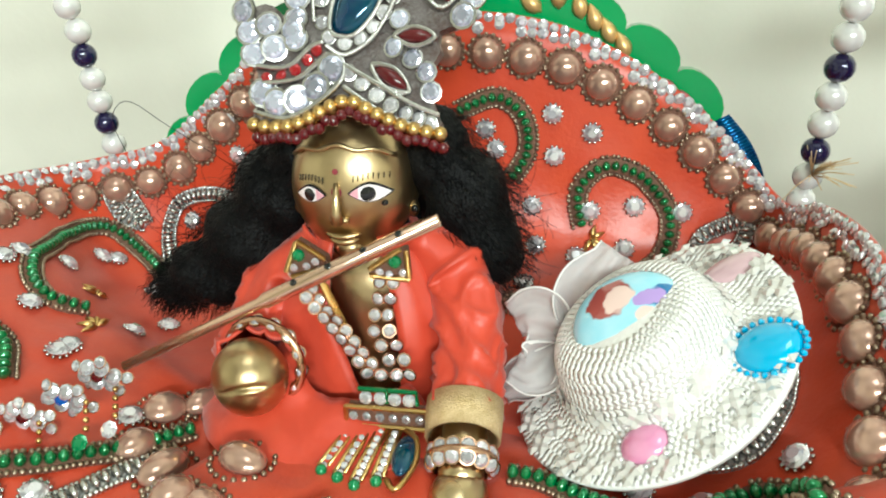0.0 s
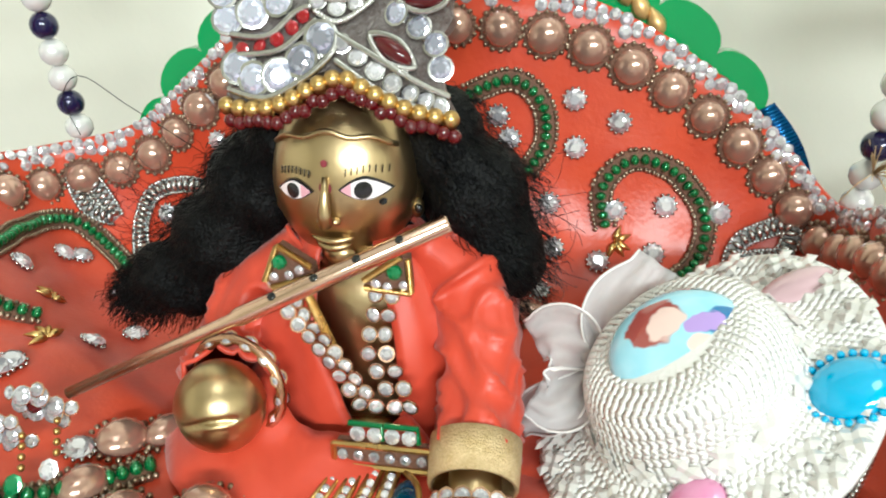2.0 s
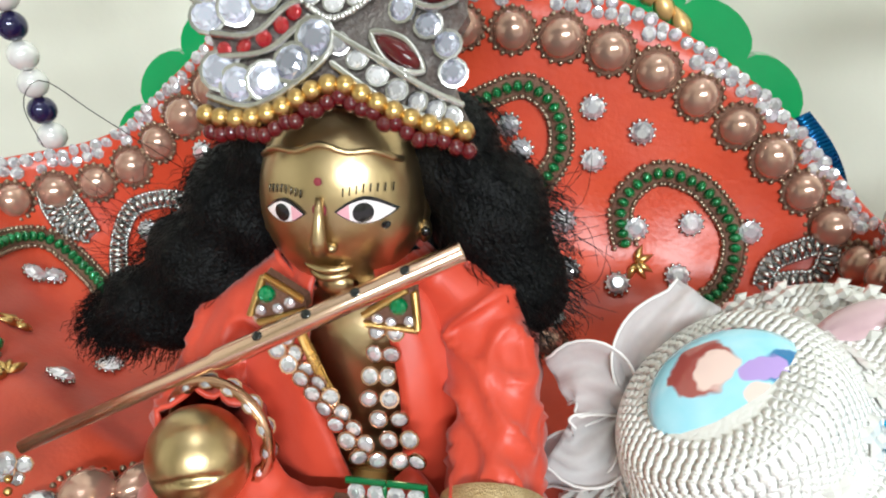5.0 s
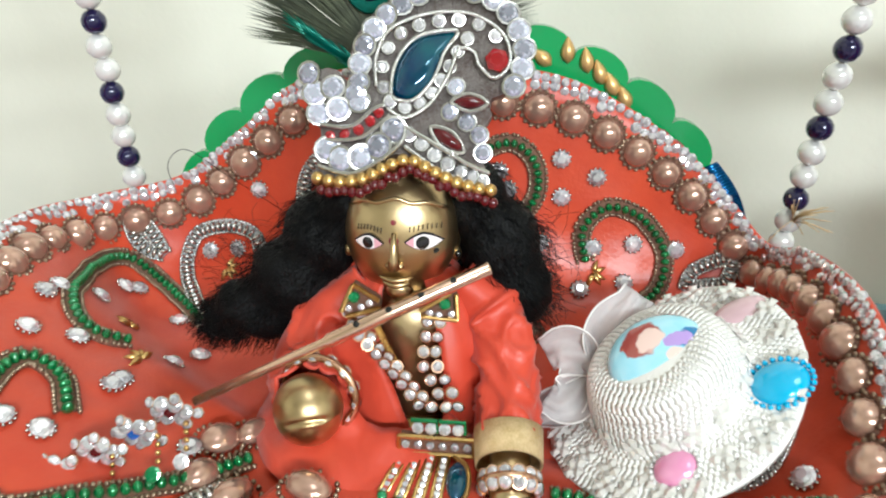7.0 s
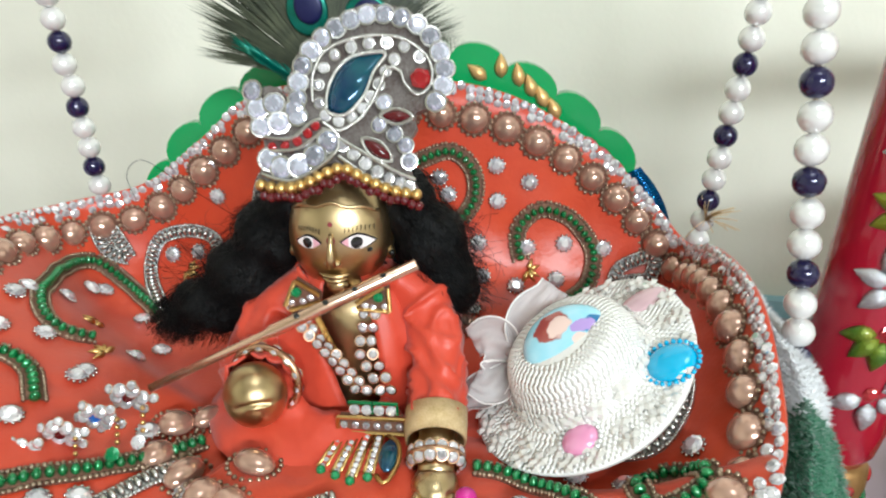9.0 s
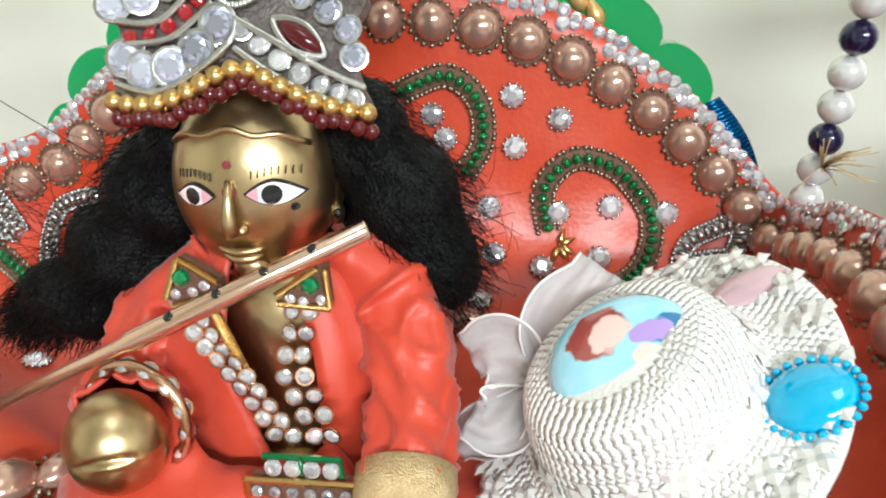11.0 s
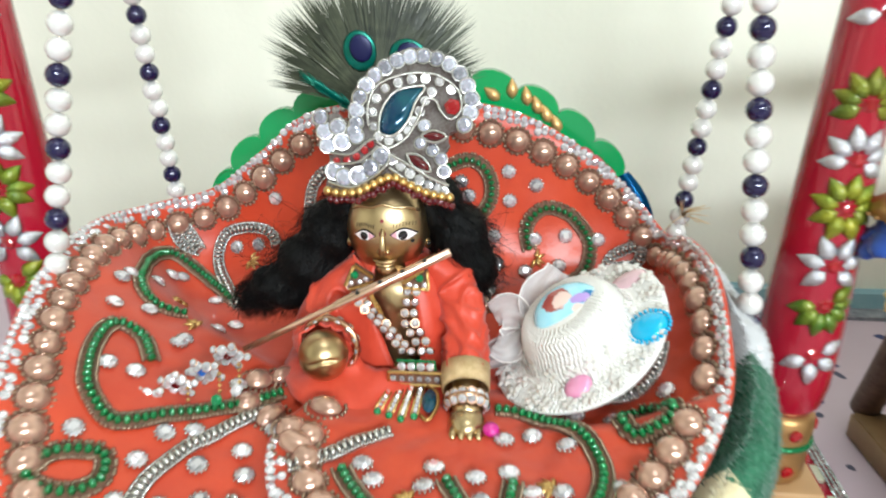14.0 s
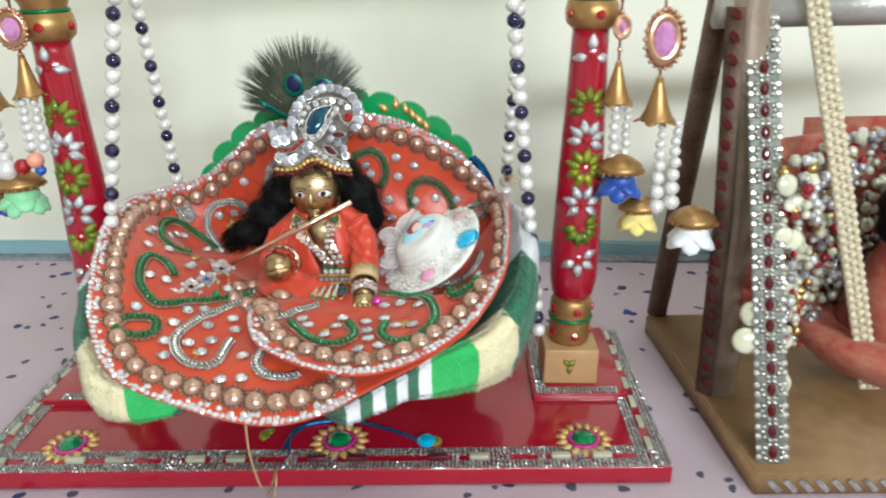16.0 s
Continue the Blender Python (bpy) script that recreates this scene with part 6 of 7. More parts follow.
# ---- the flute ----
def build_flute():
    a, b = Vector((0.0162, -0.0185, 0.1252)), Vector((-0.0393, -0.0351, 0.1014))
    flute = thing("flute", a.lerp(b, 0.5), "copper-coloured metal flute with a flower spray at its end", "flute")
    d = (b - a).normalized()
    s = Soup()
    w = a + d * 0.034
    s.add(solid_tube([a, a + d * 0.0003, w, w + d * 0.0012, b], [0.0013, 0.00145, 0.00145, 0.0010, 0.00092], 18), ONE)
    s.part("tube", COPPER, flute)
    up = Vector((0, -0.55, 0.8))
    hole = shared("finger_hole", soup_bm(solid_lathe([(0.00066, 0), (0.00066, 0.00016), (0.0004, 0.0002)], 10)), INK)
    for k in range(4):
        p = a + d * (0.0075 + 0.0068 * k)
        piece("finger_hole", hole, on_normal(p + (up - d * up.dot(d)).normalized() * 0.00138, up - d * up.dot(d)), flute)
    step = Vector((-0.0078, -0.0030, -0.0030))
    flowers = [(b + step * 0.45 + Vector((0, -0.001, 0.0006)), DKREDG), (b + step * 1.35 + Vector((0, 0, -0.001)), BLUEG), (b + step * 2.2 + Vector((0, 0, -0.0012)), DKREDG), (b + step * 3.0 + Vector((0, 0, -0.002)), ROSEGOLD)]
    for i, (c, core) in enumerate(flowers):
        s = Soup()
        for k in range(6):
            t = k * math.pi / 3 + i
            off = Vector((math.cos(t), -0.35 * math.sin(t), 0.85 * math.sin(t))) * 0.0028
            s.add(solid_gem(10), on_normal(c + off, (0.1, -0.8, 0.5), 0.00145), 0)
            s.add(solid_lathe([(0.8, -0.7), (1.15, 0.0), (1.0, 0.12)], 10), on_normal(c + off, (0.1, -0.8, 0.5), 0.00135), 1)
        for k in range(5):
            t = k * 2 * math.pi / 5 + i * 2.0
            off = Vector((math.cos(t), -0.35 * math.sin(t), 0.85 * math.sin(t))) * 0.0049
            s.add(solid_gem(8), on_normal(c + off + Vector((0, 0.0006, -0.0005)), (0.3 * math.cos(t), -0.8, 0.5), 0.0010), 0)
            s.add(solid_lathe([(0.8, -0.7), (1.2, 0.0), (1.0, 0.12)], 8), on_normal(c + off + Vector((0, 0.0006, -0.0005)), (0.3 * math.cos(t), -0.8, 0.5), 0.0010), 1)
        s.add(solid_gem(10), on_normal(c + Vector((0, -0.0006, 0.0004)), (0.1, -0.8, 0.5), 0.0013), 2)
        s.part("stone_flower", [STONE, ROSEGOLD, core], flute, "six-petal rhinestone flower", smooth=False)
    s = Soup()
    for k, (dx, mat) in enumerate(((-0.006, 1), (-0.014, 0), (-0.022, 1), (-0.001, 0))):
        p = b + step * (-dx / 0.0078) + Vector((0, -0.002, -0.003))
        for j in range(4):
            s.add(BALL_S, Matrix.Translation(p + Vector((0.0002 * j, -0.0008 * j, -0.0013 * j))) @ Matrix.Scale(0.0006, 4), 0)
        s.add(solid_gem(8), on_normal(p + Vector((0, -0.004, -0.0058)), (0, -0.7, 0.6), 0.0016), 1 + mat)
    s.part("dangle_fringe", [GOLD, STONE, GREENG], flute, "little dangling gold chains with gems")


build_flute()


# ---- the straw hat ----
def build_hat():
    n = Vector((-0.565, -0.178, 0.806)).normalized()
    c = Vector((0.0535, -0.0160, 0.0988))
    hat = thing("straw_hat", c - n * 0.004, "small white straw hat studded with crystals, leaning on the skirt", "hat")
    m = on_normal(c, n, 1, 0, (0.8, -0.05, 0.6))

    def prof(k):
        return [(0.0272, -0.0012), (0.0275, 0.0), (0.0240, 0.0008), (0.0205, 0.0012), (0.0180, 0.0022), (0.0165, 0.0045), (0.0153, 0.0085), (0.0140, 0.0118), (0.0120, 0.0138), (0.008, 0.0150), (0.002, 0.0154)][k]

    def bend(x, y, z):
        """The brim's wave, and the crown's slight lean towards the front."""
        r, a = math.hypot(x, y), math.atan2(y, x)
        return x + 0.14 * max(0, z), y - 0.26 * max(0, z), z + 0.0016 * math.sin(2 * a + 0.6) * smooth_step(0.018, 0.028, r)
    s = Soup()
    outer = [prof(k) for k in range(11)]
    vs, fs = solid_lathe([(0.014, -0.0022), (0.022, -0.0020)] + outer, 64)
    vs2 = [bend(*v) for v in vs]
    s.add((vs2, fs), m)
    s.part("straw_body", HATW, hat, "woven white straw")
    # weave: rows of flat straw stitches, slanting one way and then the other
    weave = Soup()
    stitch = solid_box(-1, 1, -1, 1, -1, 1)

    def at(r, z, a):
        return Vector(bend(r * math.cos(a), r * math.sin(a), z))
    line = spline([prof(k) for k in range(1, 10)], 31)
    for i in range(1, 30):
        (r, z), nxt, prv = line[i], line[i + 1], line[i - 1]
        count = int(2 * math.pi * r / 0.0013)
        for k in range(count):
            a = 2 * math.pi * (k + 0.5 * (i % 2)) / count
            t = at(nxt[0], nxt[1], a) - at(prv[0], prv[1], a)
            nn = Vector((-math.sin(a), math.cos(a), 0)).cross(t).normalized()
            if nn.dot(Vector((math.cos(a), math.sin(a), 1.5))) < 0:
                nn = -nn
            weave.add(stitch, m @ on_normal(at(r, z, a) + nn * 0.00012, nn, (0.00062, 0.00048, 0.00010), 0.3 * (-1) ** i, t))
    weave.part("weave", HATW, hat, "raised straw weave", kind="stuff")
    # crystal flowers: four-sided pyramids in fours
    crys = Soup()
    pyramid = ([(-1, -1, 0), (1, -1, 0), (1, 1, 0), (-1, 1, 0), (0.2, 0.1, 1.1)], [(0, 1, 4), (1, 2, 4), (2, 3, 4), (3, 0, 4), (3, 2, 1, 0)])
    rng = random.Random(5)
    for r, count, a0 in ((0.0252, 24, 0.0), (0.0215, 18, 0.1), (0.0171, 16, 0.2)):
        for k in range(count):
            a = a0 + 2 * math.pi * k / count + rng.uniform(-.05, .05)
            base = at(r, 0.0012 if r > 0.018 else 0.0042, a)
            nn = Vector((0, 0, 1)) if r > 0.018 else Vector((math.cos(a), math.sin(a), 0.35))
            f = on_normal(base, nn, 1, a + rng.uniform(-.2, .2), (1, 0, 0))
            for j in range(4):
                q = f @ Matrix.Rotation(j * math.pi / 2, 4, "Z") @ Matrix.Translation((0.0013, 0, 0.0001)) @ Matrix.Diagonal((0.00125, 0.00100, 0.00048, 1))
                crys.add(pyramid, m @ q)
    crys.part("crystal_crust", CRYSTAL, hat, "clusters of frosted pointed crystals", smooth=False, kind="stuff")
    # cabochons

    def cabochon(place, normal, along, sx, sy, sz, mat, beadmat, name, lab, beads=22):
        s = Soup()
        s.add(solid_lathe([(1.0, -0.1), (1.0, 0.15), (0.9, 0.5), (0.65, 0.8), (0.3, 0.96), (0.05, 1.0)], 28), on_normal(place, normal, (sx, sy, sz), 0, along), 0)
        if beadmat:
            rimbeads = Soup()
            f = on_normal(place, normal, 1, 0, along)
            for k in range(beads):
                a = 2 * math.pi * k / beads
                rimbeads.add(BALL_S, f @ Matrix.Translation((sx * 1.1 * math.cos(a), sy * 1.1 * math.sin(a), 0.0003)) @ Matrix.Scale(0.00062, 4), 0)
            rimbeads.part("bead_rim", beadmat, hat, "rim of tiny beads", kind="stuff")
        return s.part(name, mat, hat, lab)

    up = m.to_3x3() @ Vector((0, 0, 1))
    ax = m.to_3x3() @ Vector((1, 0, 0))
    cabochon(m @ at(0.0228, 0.0012, -0.503), up + Vector((0.1, -0.25, 0)), ax, 0.0054, 0.0044, 0.0022, CYANG, CYANG, "blue_cabochon", "bright blue cabochon in a beaded rim", 26)
    cabochon(m @ at(0.0205, 0.0012, -1.717), up + Vector((0.0, -0.3, 0)), ax, 0.0042, 0.0034, 0.0020, PINKG, PEARLW, "pink_cabochon", "pink cabochon in a pearl rim")
    cabochon(m @ at(0.0215, 0.0012, 0.495), up + Vector((0.0, -0.3, 0)), ax, 0.0060, 0.0030, 0.0018, PALEPINK, None, "pink_marquise", "pale pink oval stone")
    return hat, m


HAT, HATM = build_hat()


def build_hat_badge():
    """The picture cabochon: plain patches of colour under a clear dome."""
    mat = bpy.data.materials.new("picture_cabochon")
    mat.use_nodes = True
    nt = mat.node_tree
    b = nt.nodes["Principled BSDF"]
    b.inputs["Roughness"].default_value, b.inputs["Coat Weight"].default_value, b.inputs["Coat Roughness"].default_value = 0.15, 1.0, 0.03
    co, wob, mixv = nt.nodes.new("ShaderNodeTexCoord"), nt.nodes.new("ShaderNodeTexNoise"), nt.nodes.new("ShaderNodeVectorMath")
    wob.inputs["Scale"].default_value = 2.2
    nt.links.new(co.outputs["Object"], wob.inputs["Vector"])
    mixv.operation = "MULTIPLY_ADD"
    nt.links.new(wob.outputs["Color"], mixv.inputs[0])
    mixv.inputs[1].default_value = (0.45, 0.45, 0)
    nt.links.new(co.outputs["Object"], mixv.inputs[2])
    base = nt.nodes.new("ShaderNodeMix")
    base.data_type = "RGBA"
    base.inputs["A"].default_value, base.inputs["B"].default_value = (0.20, 0.58, 0.72, 1), (0.50, 0.74, 0.84, 1)
    nt.links.new(wob.outputs["Fac"], base.inputs["Factor"])
    last = base.outputs["Result"]
    for cx, cyy, rx, ry, col in ((-0.10, 0.42, 0.42, 0.42, (0.34, 0.07, 0.06)), (-0.32, 0.34, 0.28, 0.30, (0.34, 0.07, 0.06)), (0.02, 0.30, 0.30, 0.28, (0.80, 0.58, 0.52)), (0.72, 0.02, 0.34, 0.26, (0.02, 0.16, 0.36)),
                                 (0.50, 0.05, 0.26, 0.20, (0.42, 0.28, 0.62)), (0.35, -0.30, 0.18, 0.16, (0.80, 0.58, 0.52)), (0.02, -0.62, 0.22, 0.14, (0.02, 0.20, 0.34)), (0.18, -0.62, 0.10, 0.09, (0.42, 0.20, 0.55))):
        sub, div, ln, lt, mx = (nt.nodes.new(k) for k in ("ShaderNodeVectorMath", "ShaderNodeVectorMath", "ShaderNodeVectorMath", "ShaderNodeMapRange", "ShaderNodeMix"))
        sub.operation, div.operation, ln.operation = "SUBTRACT", "DIVIDE", "LENGTH"
        sub.inputs[1].default_value, div.inputs[1].default_value = (cx + 0.22, cyy + 0.22, 0), (rx, ry, 100)
        nt.links.new(mixv.outputs[0], sub.inputs[0])
        nt.links.new(sub.outputs[0], div.inputs[0])
        nt.links.new(div.outputs[0], ln.inputs[0])
        lt.inputs["From Min"].default_value, lt.inputs["From Max"].default_value = 1.05, 0.9
        nt.links.new(ln.outputs["Value"], lt.inputs["Value"])
        mx.data_type = "RGBA"
        mx.inputs["B"].default_value = (*col, 1)
        nt.links.new(lt.outputs[0], mx.inputs["Factor"])
        nt.links.new(last, mx.inputs["A"])
        last = mx.outputs["Result"]
    nt.links.new(last, b.inputs["Base Color"])
    s = Soup()
    s.add(solid_lathe([(1.0, -0.2), (1.02, 0.05), (0.95, 0.3), (0.8, 0.6), (0.5, 0.88), (0.15, 1.0), (0.02, 1.0)], 36), ONE)
    ob = s.part("picture_cabochon", mat, None, "domed oval cabochon with a blurred blue and auburn picture")
    c = HATM @ Vector((0.0034, -0.0056, 0.0142))
    n = HATM.to_3x3() @ Vector((0.12, -0.42, 1.0)).normalized()
    ob.matrix_basis = on_normal(c, n, (0.0096, 0.0080, 0.0026), 0, (0.9, 0.05, 0.50))
    hang(ob, HAT)


build_hat_badge()


def build_bow():
    bow = thing("organza_bow", (0.036, -0.008, 0.100), "grey organza ribbon bow tied on the straw hat", "bow")
    for pts, w in (([(.0395, -.013, .1005), (.0405, -.011, .1060), (.0440, -.009, .1110), (.0475, -.006, .1150)], 0.0105), ([(.0390, -.013, .1000), (.0350, -.012, .1030), (.0310, -.011, .1035), (.0285, -.010, .1015)], 0.0100),
                   ([(.0385, -.014, .0990), (.0350, -.016, .0960), (.0315, -.017, .0945), (.0290, -.016, .0950)], 0.0095), ([(.0375, -.014, .0985), (.0335, -.015, .0935), (.0295, -.013, .0895), (.0262, -.011, .0860)], 0.0080)):
        q = spline(pts, 18)
        bm = bmesh.new()
        rows = []
        for i, p in enumerate(q):
            t = i / 17
            ww = w * (0.22 + 0.85 * math.sin(math.pi * min(0.80, 0.9 * t + 0.02)))
            tan = Vector(q[min(i + 1, 17)]) - Vector(q[max(i - 1, 0)])
            wide = tan.cross(Vector((-0.2, -0.85, 0.45))).normalized()
            row = []
            for j in range(9):
                f = j / 8 - 0.5
                row.append(bm.verts.new(Vector(p) + wide * ww * f + Vector((-0.1, -0.85, 0.5)) * (0.0011 * math.sin(j * 1.5 + t * 4) + 0.004 * f * f * ww / 0.009)))
            rows.append(row)
        for i in range(17):
            for j in range(8):
                bm.faces.new((rows[i][j], rows[i][j + 1], rows[i + 1][j + 1], rows[i + 1][j]))
        edge = [[tuple(r[k].co) for r in rows] for k in (0, 8)]
        ob = part("ribbon_loop", bm, ORGANZA, bow)
        ob.modifiers.new("thickness", "SOLIDIFY").thickness = 0.00015
        s = Soup()
        for e in edge:
            s.add(solid_tube(e, 0.00022, 5), ONE)
        s.part("hem", ORGEDGE, bow, "pale woven ribbon edge")
    s = Soup()
    s.add(solid_ball(14, 10, 0.0026, 0.0024, 0.0024), Matrix.Translation((0.0385, -0.0115, 0.1005)))
    s.part("knot", ORGANZA, bow)


build_bow()
bead = Soup()
bead.add(BALL, Matrix.Translation((0.0288, -0.0462, 0.0868)) @ Matrix.Diagonal((0.0023, 0.0022, 0.0019, 1)))
tagged(bead.part("magenta_bead", MAGENTA), "shiny magenta bead lying by the figurine's hand", "bead")

# a loose gold thread hanging from the skirt to the table, and a frayed tuft at a chain's end
s = Soup()
s.add(solid_tube(spline([(-0.0165, -0.112, 0.071), (-0.0180, -0.1085, 0.050), (-0.0185, -0.098, 0.024), (-0.0195, -0.086, 0.0125), (-0.0200, -0.074, 0.0118), (-0.0205, -0.0695, 0.0105), (-0.0210, -0.0745, 0.0015), (-0.0215, -0.100, 0.0008)], 40), 0.00045, 6), ONE)
tagged(s.part("loose_thread", NETGOLD), "loose cream-gold thread hanging from the skirt's hem", "thread")
s = Soup()
rng = random.Random(9)
for k in range(34):
    p = Vector((0.0925, 0.040, 0.1165))
    d = Vector((rng.uniform(-0.2, 1.0), rng.uniform(-0.6, 0.3), rng.uniform(-0.2, 0.9))).normalized() * rng.uniform(0.004, 0.010)
    s.add(solid_tube([p, p + d * 0.5 + Vector((0, 0, 0.0006)), p + d], 0.00012, 4), ONE)
tagged(s.part("frayed_tuft", NETGOLD), "frayed pale gold thread tuft at a chain's end", "thread")


# ---- hanging ornaments beside the posts ----
def petals(s, c, r, n, mi, flat=0.5, tilt=-0.5):
    for k in range(n):
        a = 2 * math.pi * k / n + 0.3
        d = Vector((math.cos(a), math.sin(a) * 0.8, tilt + 0.3 * (k % 2)))
        s.add(solid_ball(10, 7, r * 0.62, r * 0.45, r * 0.22), on_normal(Vector(c) + d * r * 0.55, d.cross(Vector((0, 0, 1)).cross(d)) + d * 0.4, 1, 0, d), mi)


def cone_bell(s, x, y, z0, z1, r, mi=0):
    h = z1 - z0
    s.add(solid_lathe([(r, 0), (r * 0.93, h * 0.05), (r * 0.66, h * 0.28), (r * 0.45, h * 0.6), (r * 0.26, h * 0.85), (r * 0.2, h)], 20), Matrix.Translation((x, y, z0)), mi)
    for k in range(5):
        a = k * 2 * math.pi / 5 + 0.4
        s.add(solid_petal(8, r * 0.55, r * 0.7, r * 0.12), on_normal((x + r * 0.8 * math.cos(a), y + r * 0.8 * math.sin(a), z0 + 0.0004), (math.cos(a) * 0.4, math.sin(a) * 0.4, 1), 1, 0, (math.cos(a), math.sin(a), -0.35)), mi)


def build_ornament(x, y, ztop, gem, cone, strands, flowers, label):
    """gem: (z, rx, rz) or none; cone: (z0, z1, r); strands: (dx, z0, z1, r0, r1); flowers: (dx, dy, z, r, material)."""
    orn = thing("hanging_ornament", (x, y, flowers[0][2] if flowers else cone[0]), label, "ornament", "hanging ornaments")
    s = Soup()
    s.add(solid_tube([(x, y, cone[1]), (x, y, ztop)], 0.0006, 6), ONE)
    for k in range(14):
        s.add(BALL_S, Matrix.Translation((x, y - 0.0003, cone[1] + k * (ztop - cone[1]) / 14)) @ Matrix.Scale(0.0013, 4))
    s.part("bead_cord", ROSEGOLD, orn, "rose gold beaded cord")
    if gem:
        z, rx, rz = gem
        s = Soup()
        s.add(solid_lathe([(1.0, -0.5), (1.05, 0), (0.95, 0.5), (0.7, 0.7), (0.62, 0.5)], 26), on_normal((x, y - 0.002, z), (0.15, -1, 0.1), (rx, rz, 0.003), 0, (1, 0, 0)))
        setting = s.part("setting", ROSEGOLD, orn, "rose gold beaded oval setting")
        for k in range(22):
            a = 2 * math.pi * k / 22
            piece("bead", ROSE_ME, Matrix.Translation((x + rx * 1.03 * math.cos(a), y - 0.003, z + rz * 1.03 * math.sin(a))) @ Matrix.Scale(0.0011, 4), setting)
        s = Soup()
        s.add(solid_gem(10, 0.4, 0.9), on_normal((x, y - 0.0035, z), (0.15, -1, 0.1), (rx * 0.6, rz * 0.62, 0.003), 0, (1, 0, 0)))
        s.part("gem", VIOLETG, orn, "faceted violet gem", smooth=False)
    s = Soup()
    cone_bell(s, x, y, *cone)
    s.part("bell_cap", GOLDPAINT, orn, "antique gold flared bell cap")
    for dx, dy, z0, z1, r0, r1 in strands:
        z = z0
        k = 0
        while z > z1:
            r = r0 + (r1 - r0) * (z0 - z) / (z0 - z1)
            z -= r
            piece("bead", PEARL_ME, Matrix.Translation((x + dx + 0.0003 * math.sin(k * 2), y + dy, z)) @ Matrix.Scale(r, 4), orn)
            z -= r * 0.96
            k += 1
    for dx, dy, z, r, mat in flowers:
        s = Soup()
        petals(s, (x + dx, y + dy, z), r, 9, 0)
        s.add(solid_ball(12, 8, r * 0.7, r * 0.7, r * 0.55), Matrix.Translation((x + dx, y + dy, z)), 0)
        s.part("fabric_flower", mat, orn, "fabric petal tassel flower")
        s = Soup()
        s.add(solid_lathe([(r * 0.95, 0.0), (r * 0.9, r * 0.25), (r * 0.5, r * 0.55), (r * 0.15, r * 0.7)], 18), Matrix.Translation((x + dx, y + dy, z + r * 0.42)))
        for k in range(20):
            a = 2 * math.pi * k / 20
            s.add(BALL_S, Matrix.Translation((x + dx + r * 0.97 * math.cos(a), y + dy + r * 0.97 * math.sin(a), z + r * 0.45)) @ Matrix.Scale(0.0007, 4))
        s.part("flower_cap", GOLDPAINT, orn, "beaded gold flower cap")
    return orn


build_ornament(0.1420, 0.002, 0.262, (0.2000, 0.0032, 0.0045), (0.1655, 0.1840, 0.0072), [(0.0, 0, 0.165, 0.136, 0.0022, 0.0030), (0.006, 0.002, 0.163, 0.140, 0.0018, 0.0026)], [(0.0035, -0.002, 0.1275, 0.0118, BLUEPETAL), (0.0145, 0.0, 0.1080, 0.0102, YELLOWPETAL)],
               "violet and gold hanging ornament with blue and yellow flowers")
build_ornament(0.1600, -0.004, 0.262, (0.1950, 0.0085, 0.0125), (0.1580, 0.1775, 0.0082), [(0.003, 0, 0.157, 0.116, 0.0020, 0.0042), (0.0105, 0.001, 0.158, 0.119, 0.0020, 0.0040)], [(0.020, -0.006, 0.1040, 0.0118, WHITEPETAL)],
               "large violet gem hanging ornament with pearls and a white flower")
build_ornament(-0.1350, 0.000, 0.262, (0.2055, 0.0068, 0.0085), (0.1750, 0.1940, 0.0068), [(-0.006, 0, 0.174, 0.150, 0.0020, 0.0026), (0.001, 0, 0.174, 0.150, 0.0020, 0.0026), (-0.0030, -0.003, 0.174, 0.152, 0.0019, 0.0024)],
               [(-0.0165, 0.002, 0.1250, 0.0120, MINTPETAL)], "violet gem hanging ornament with pearls and a mint flower")
build_ornament(-0.1560, 0.004, 0.262, (0.2040, 0.0062, 0.0095), (0.1690, 0.1870, 0.0072), [(0.0, -0.002, 0.168, 0.135, 0.0022, 0.0040)], [(-0.0115, 0.0, 0.1200, 0.0080, BLUEPETAL)],
               "rose gold hanging ornament with pearls and a blue flower")
extra = thing("bead_cluster", (-0.150, -0.003, 0.138), "cluster of white pearl, red and peach beads", "beads")
for (bx, bz, br, mt) in ((-0.1525, 0.1400, 0.0052, PEARLW), (-0.1600, 0.1410, 0.0040, REDG), (-0.1445, 0.1415, 0.0040, REDG), (-0.1375, 0.1445, 0.0040, PEACHPETAL), (-0.1360, 0.1395, 0.0026, BLUEG)):
    s = Soup()
    s.add(BALL, Matrix.Translation((bx, -0.004, bz)) @ Matrix.Scale(br, 4))
    s.part("bead", mt, extra)


# ---- the second swing, of bare plywood ----
def strap(s, pts, width, thick, side, mi=0):
    """A flat band along points."""
    side = Vector(side).normalized()
    vs, fs = [], []
    for i, p in enumerate(pts):
        p = Vector(p)
        t = (Vector(pts[min(i + 1, len(pts) - 1)]) - Vector(pts[max(i - 1, 0)])).normalized()
        n = t.cross(side).normalized()
        for a, b in ((-1, -1), (1, -1), (1, 1), (-1, 1)):
            vs.append(tuple(p + side * a * width / 2 + n * b * thick / 2))
    for i in range(len(pts) - 1):
        for j in range(4):
            a, b = i * 4 + j, i * 4 + (j + 1) % 4
            fs.append((a, b, b + 4, a + 4))
    fs += [(3, 2, 1, 0), tuple(range(len(vs) - 4, len(vs)))]
    s.add((vs, fs), ONE, mi)


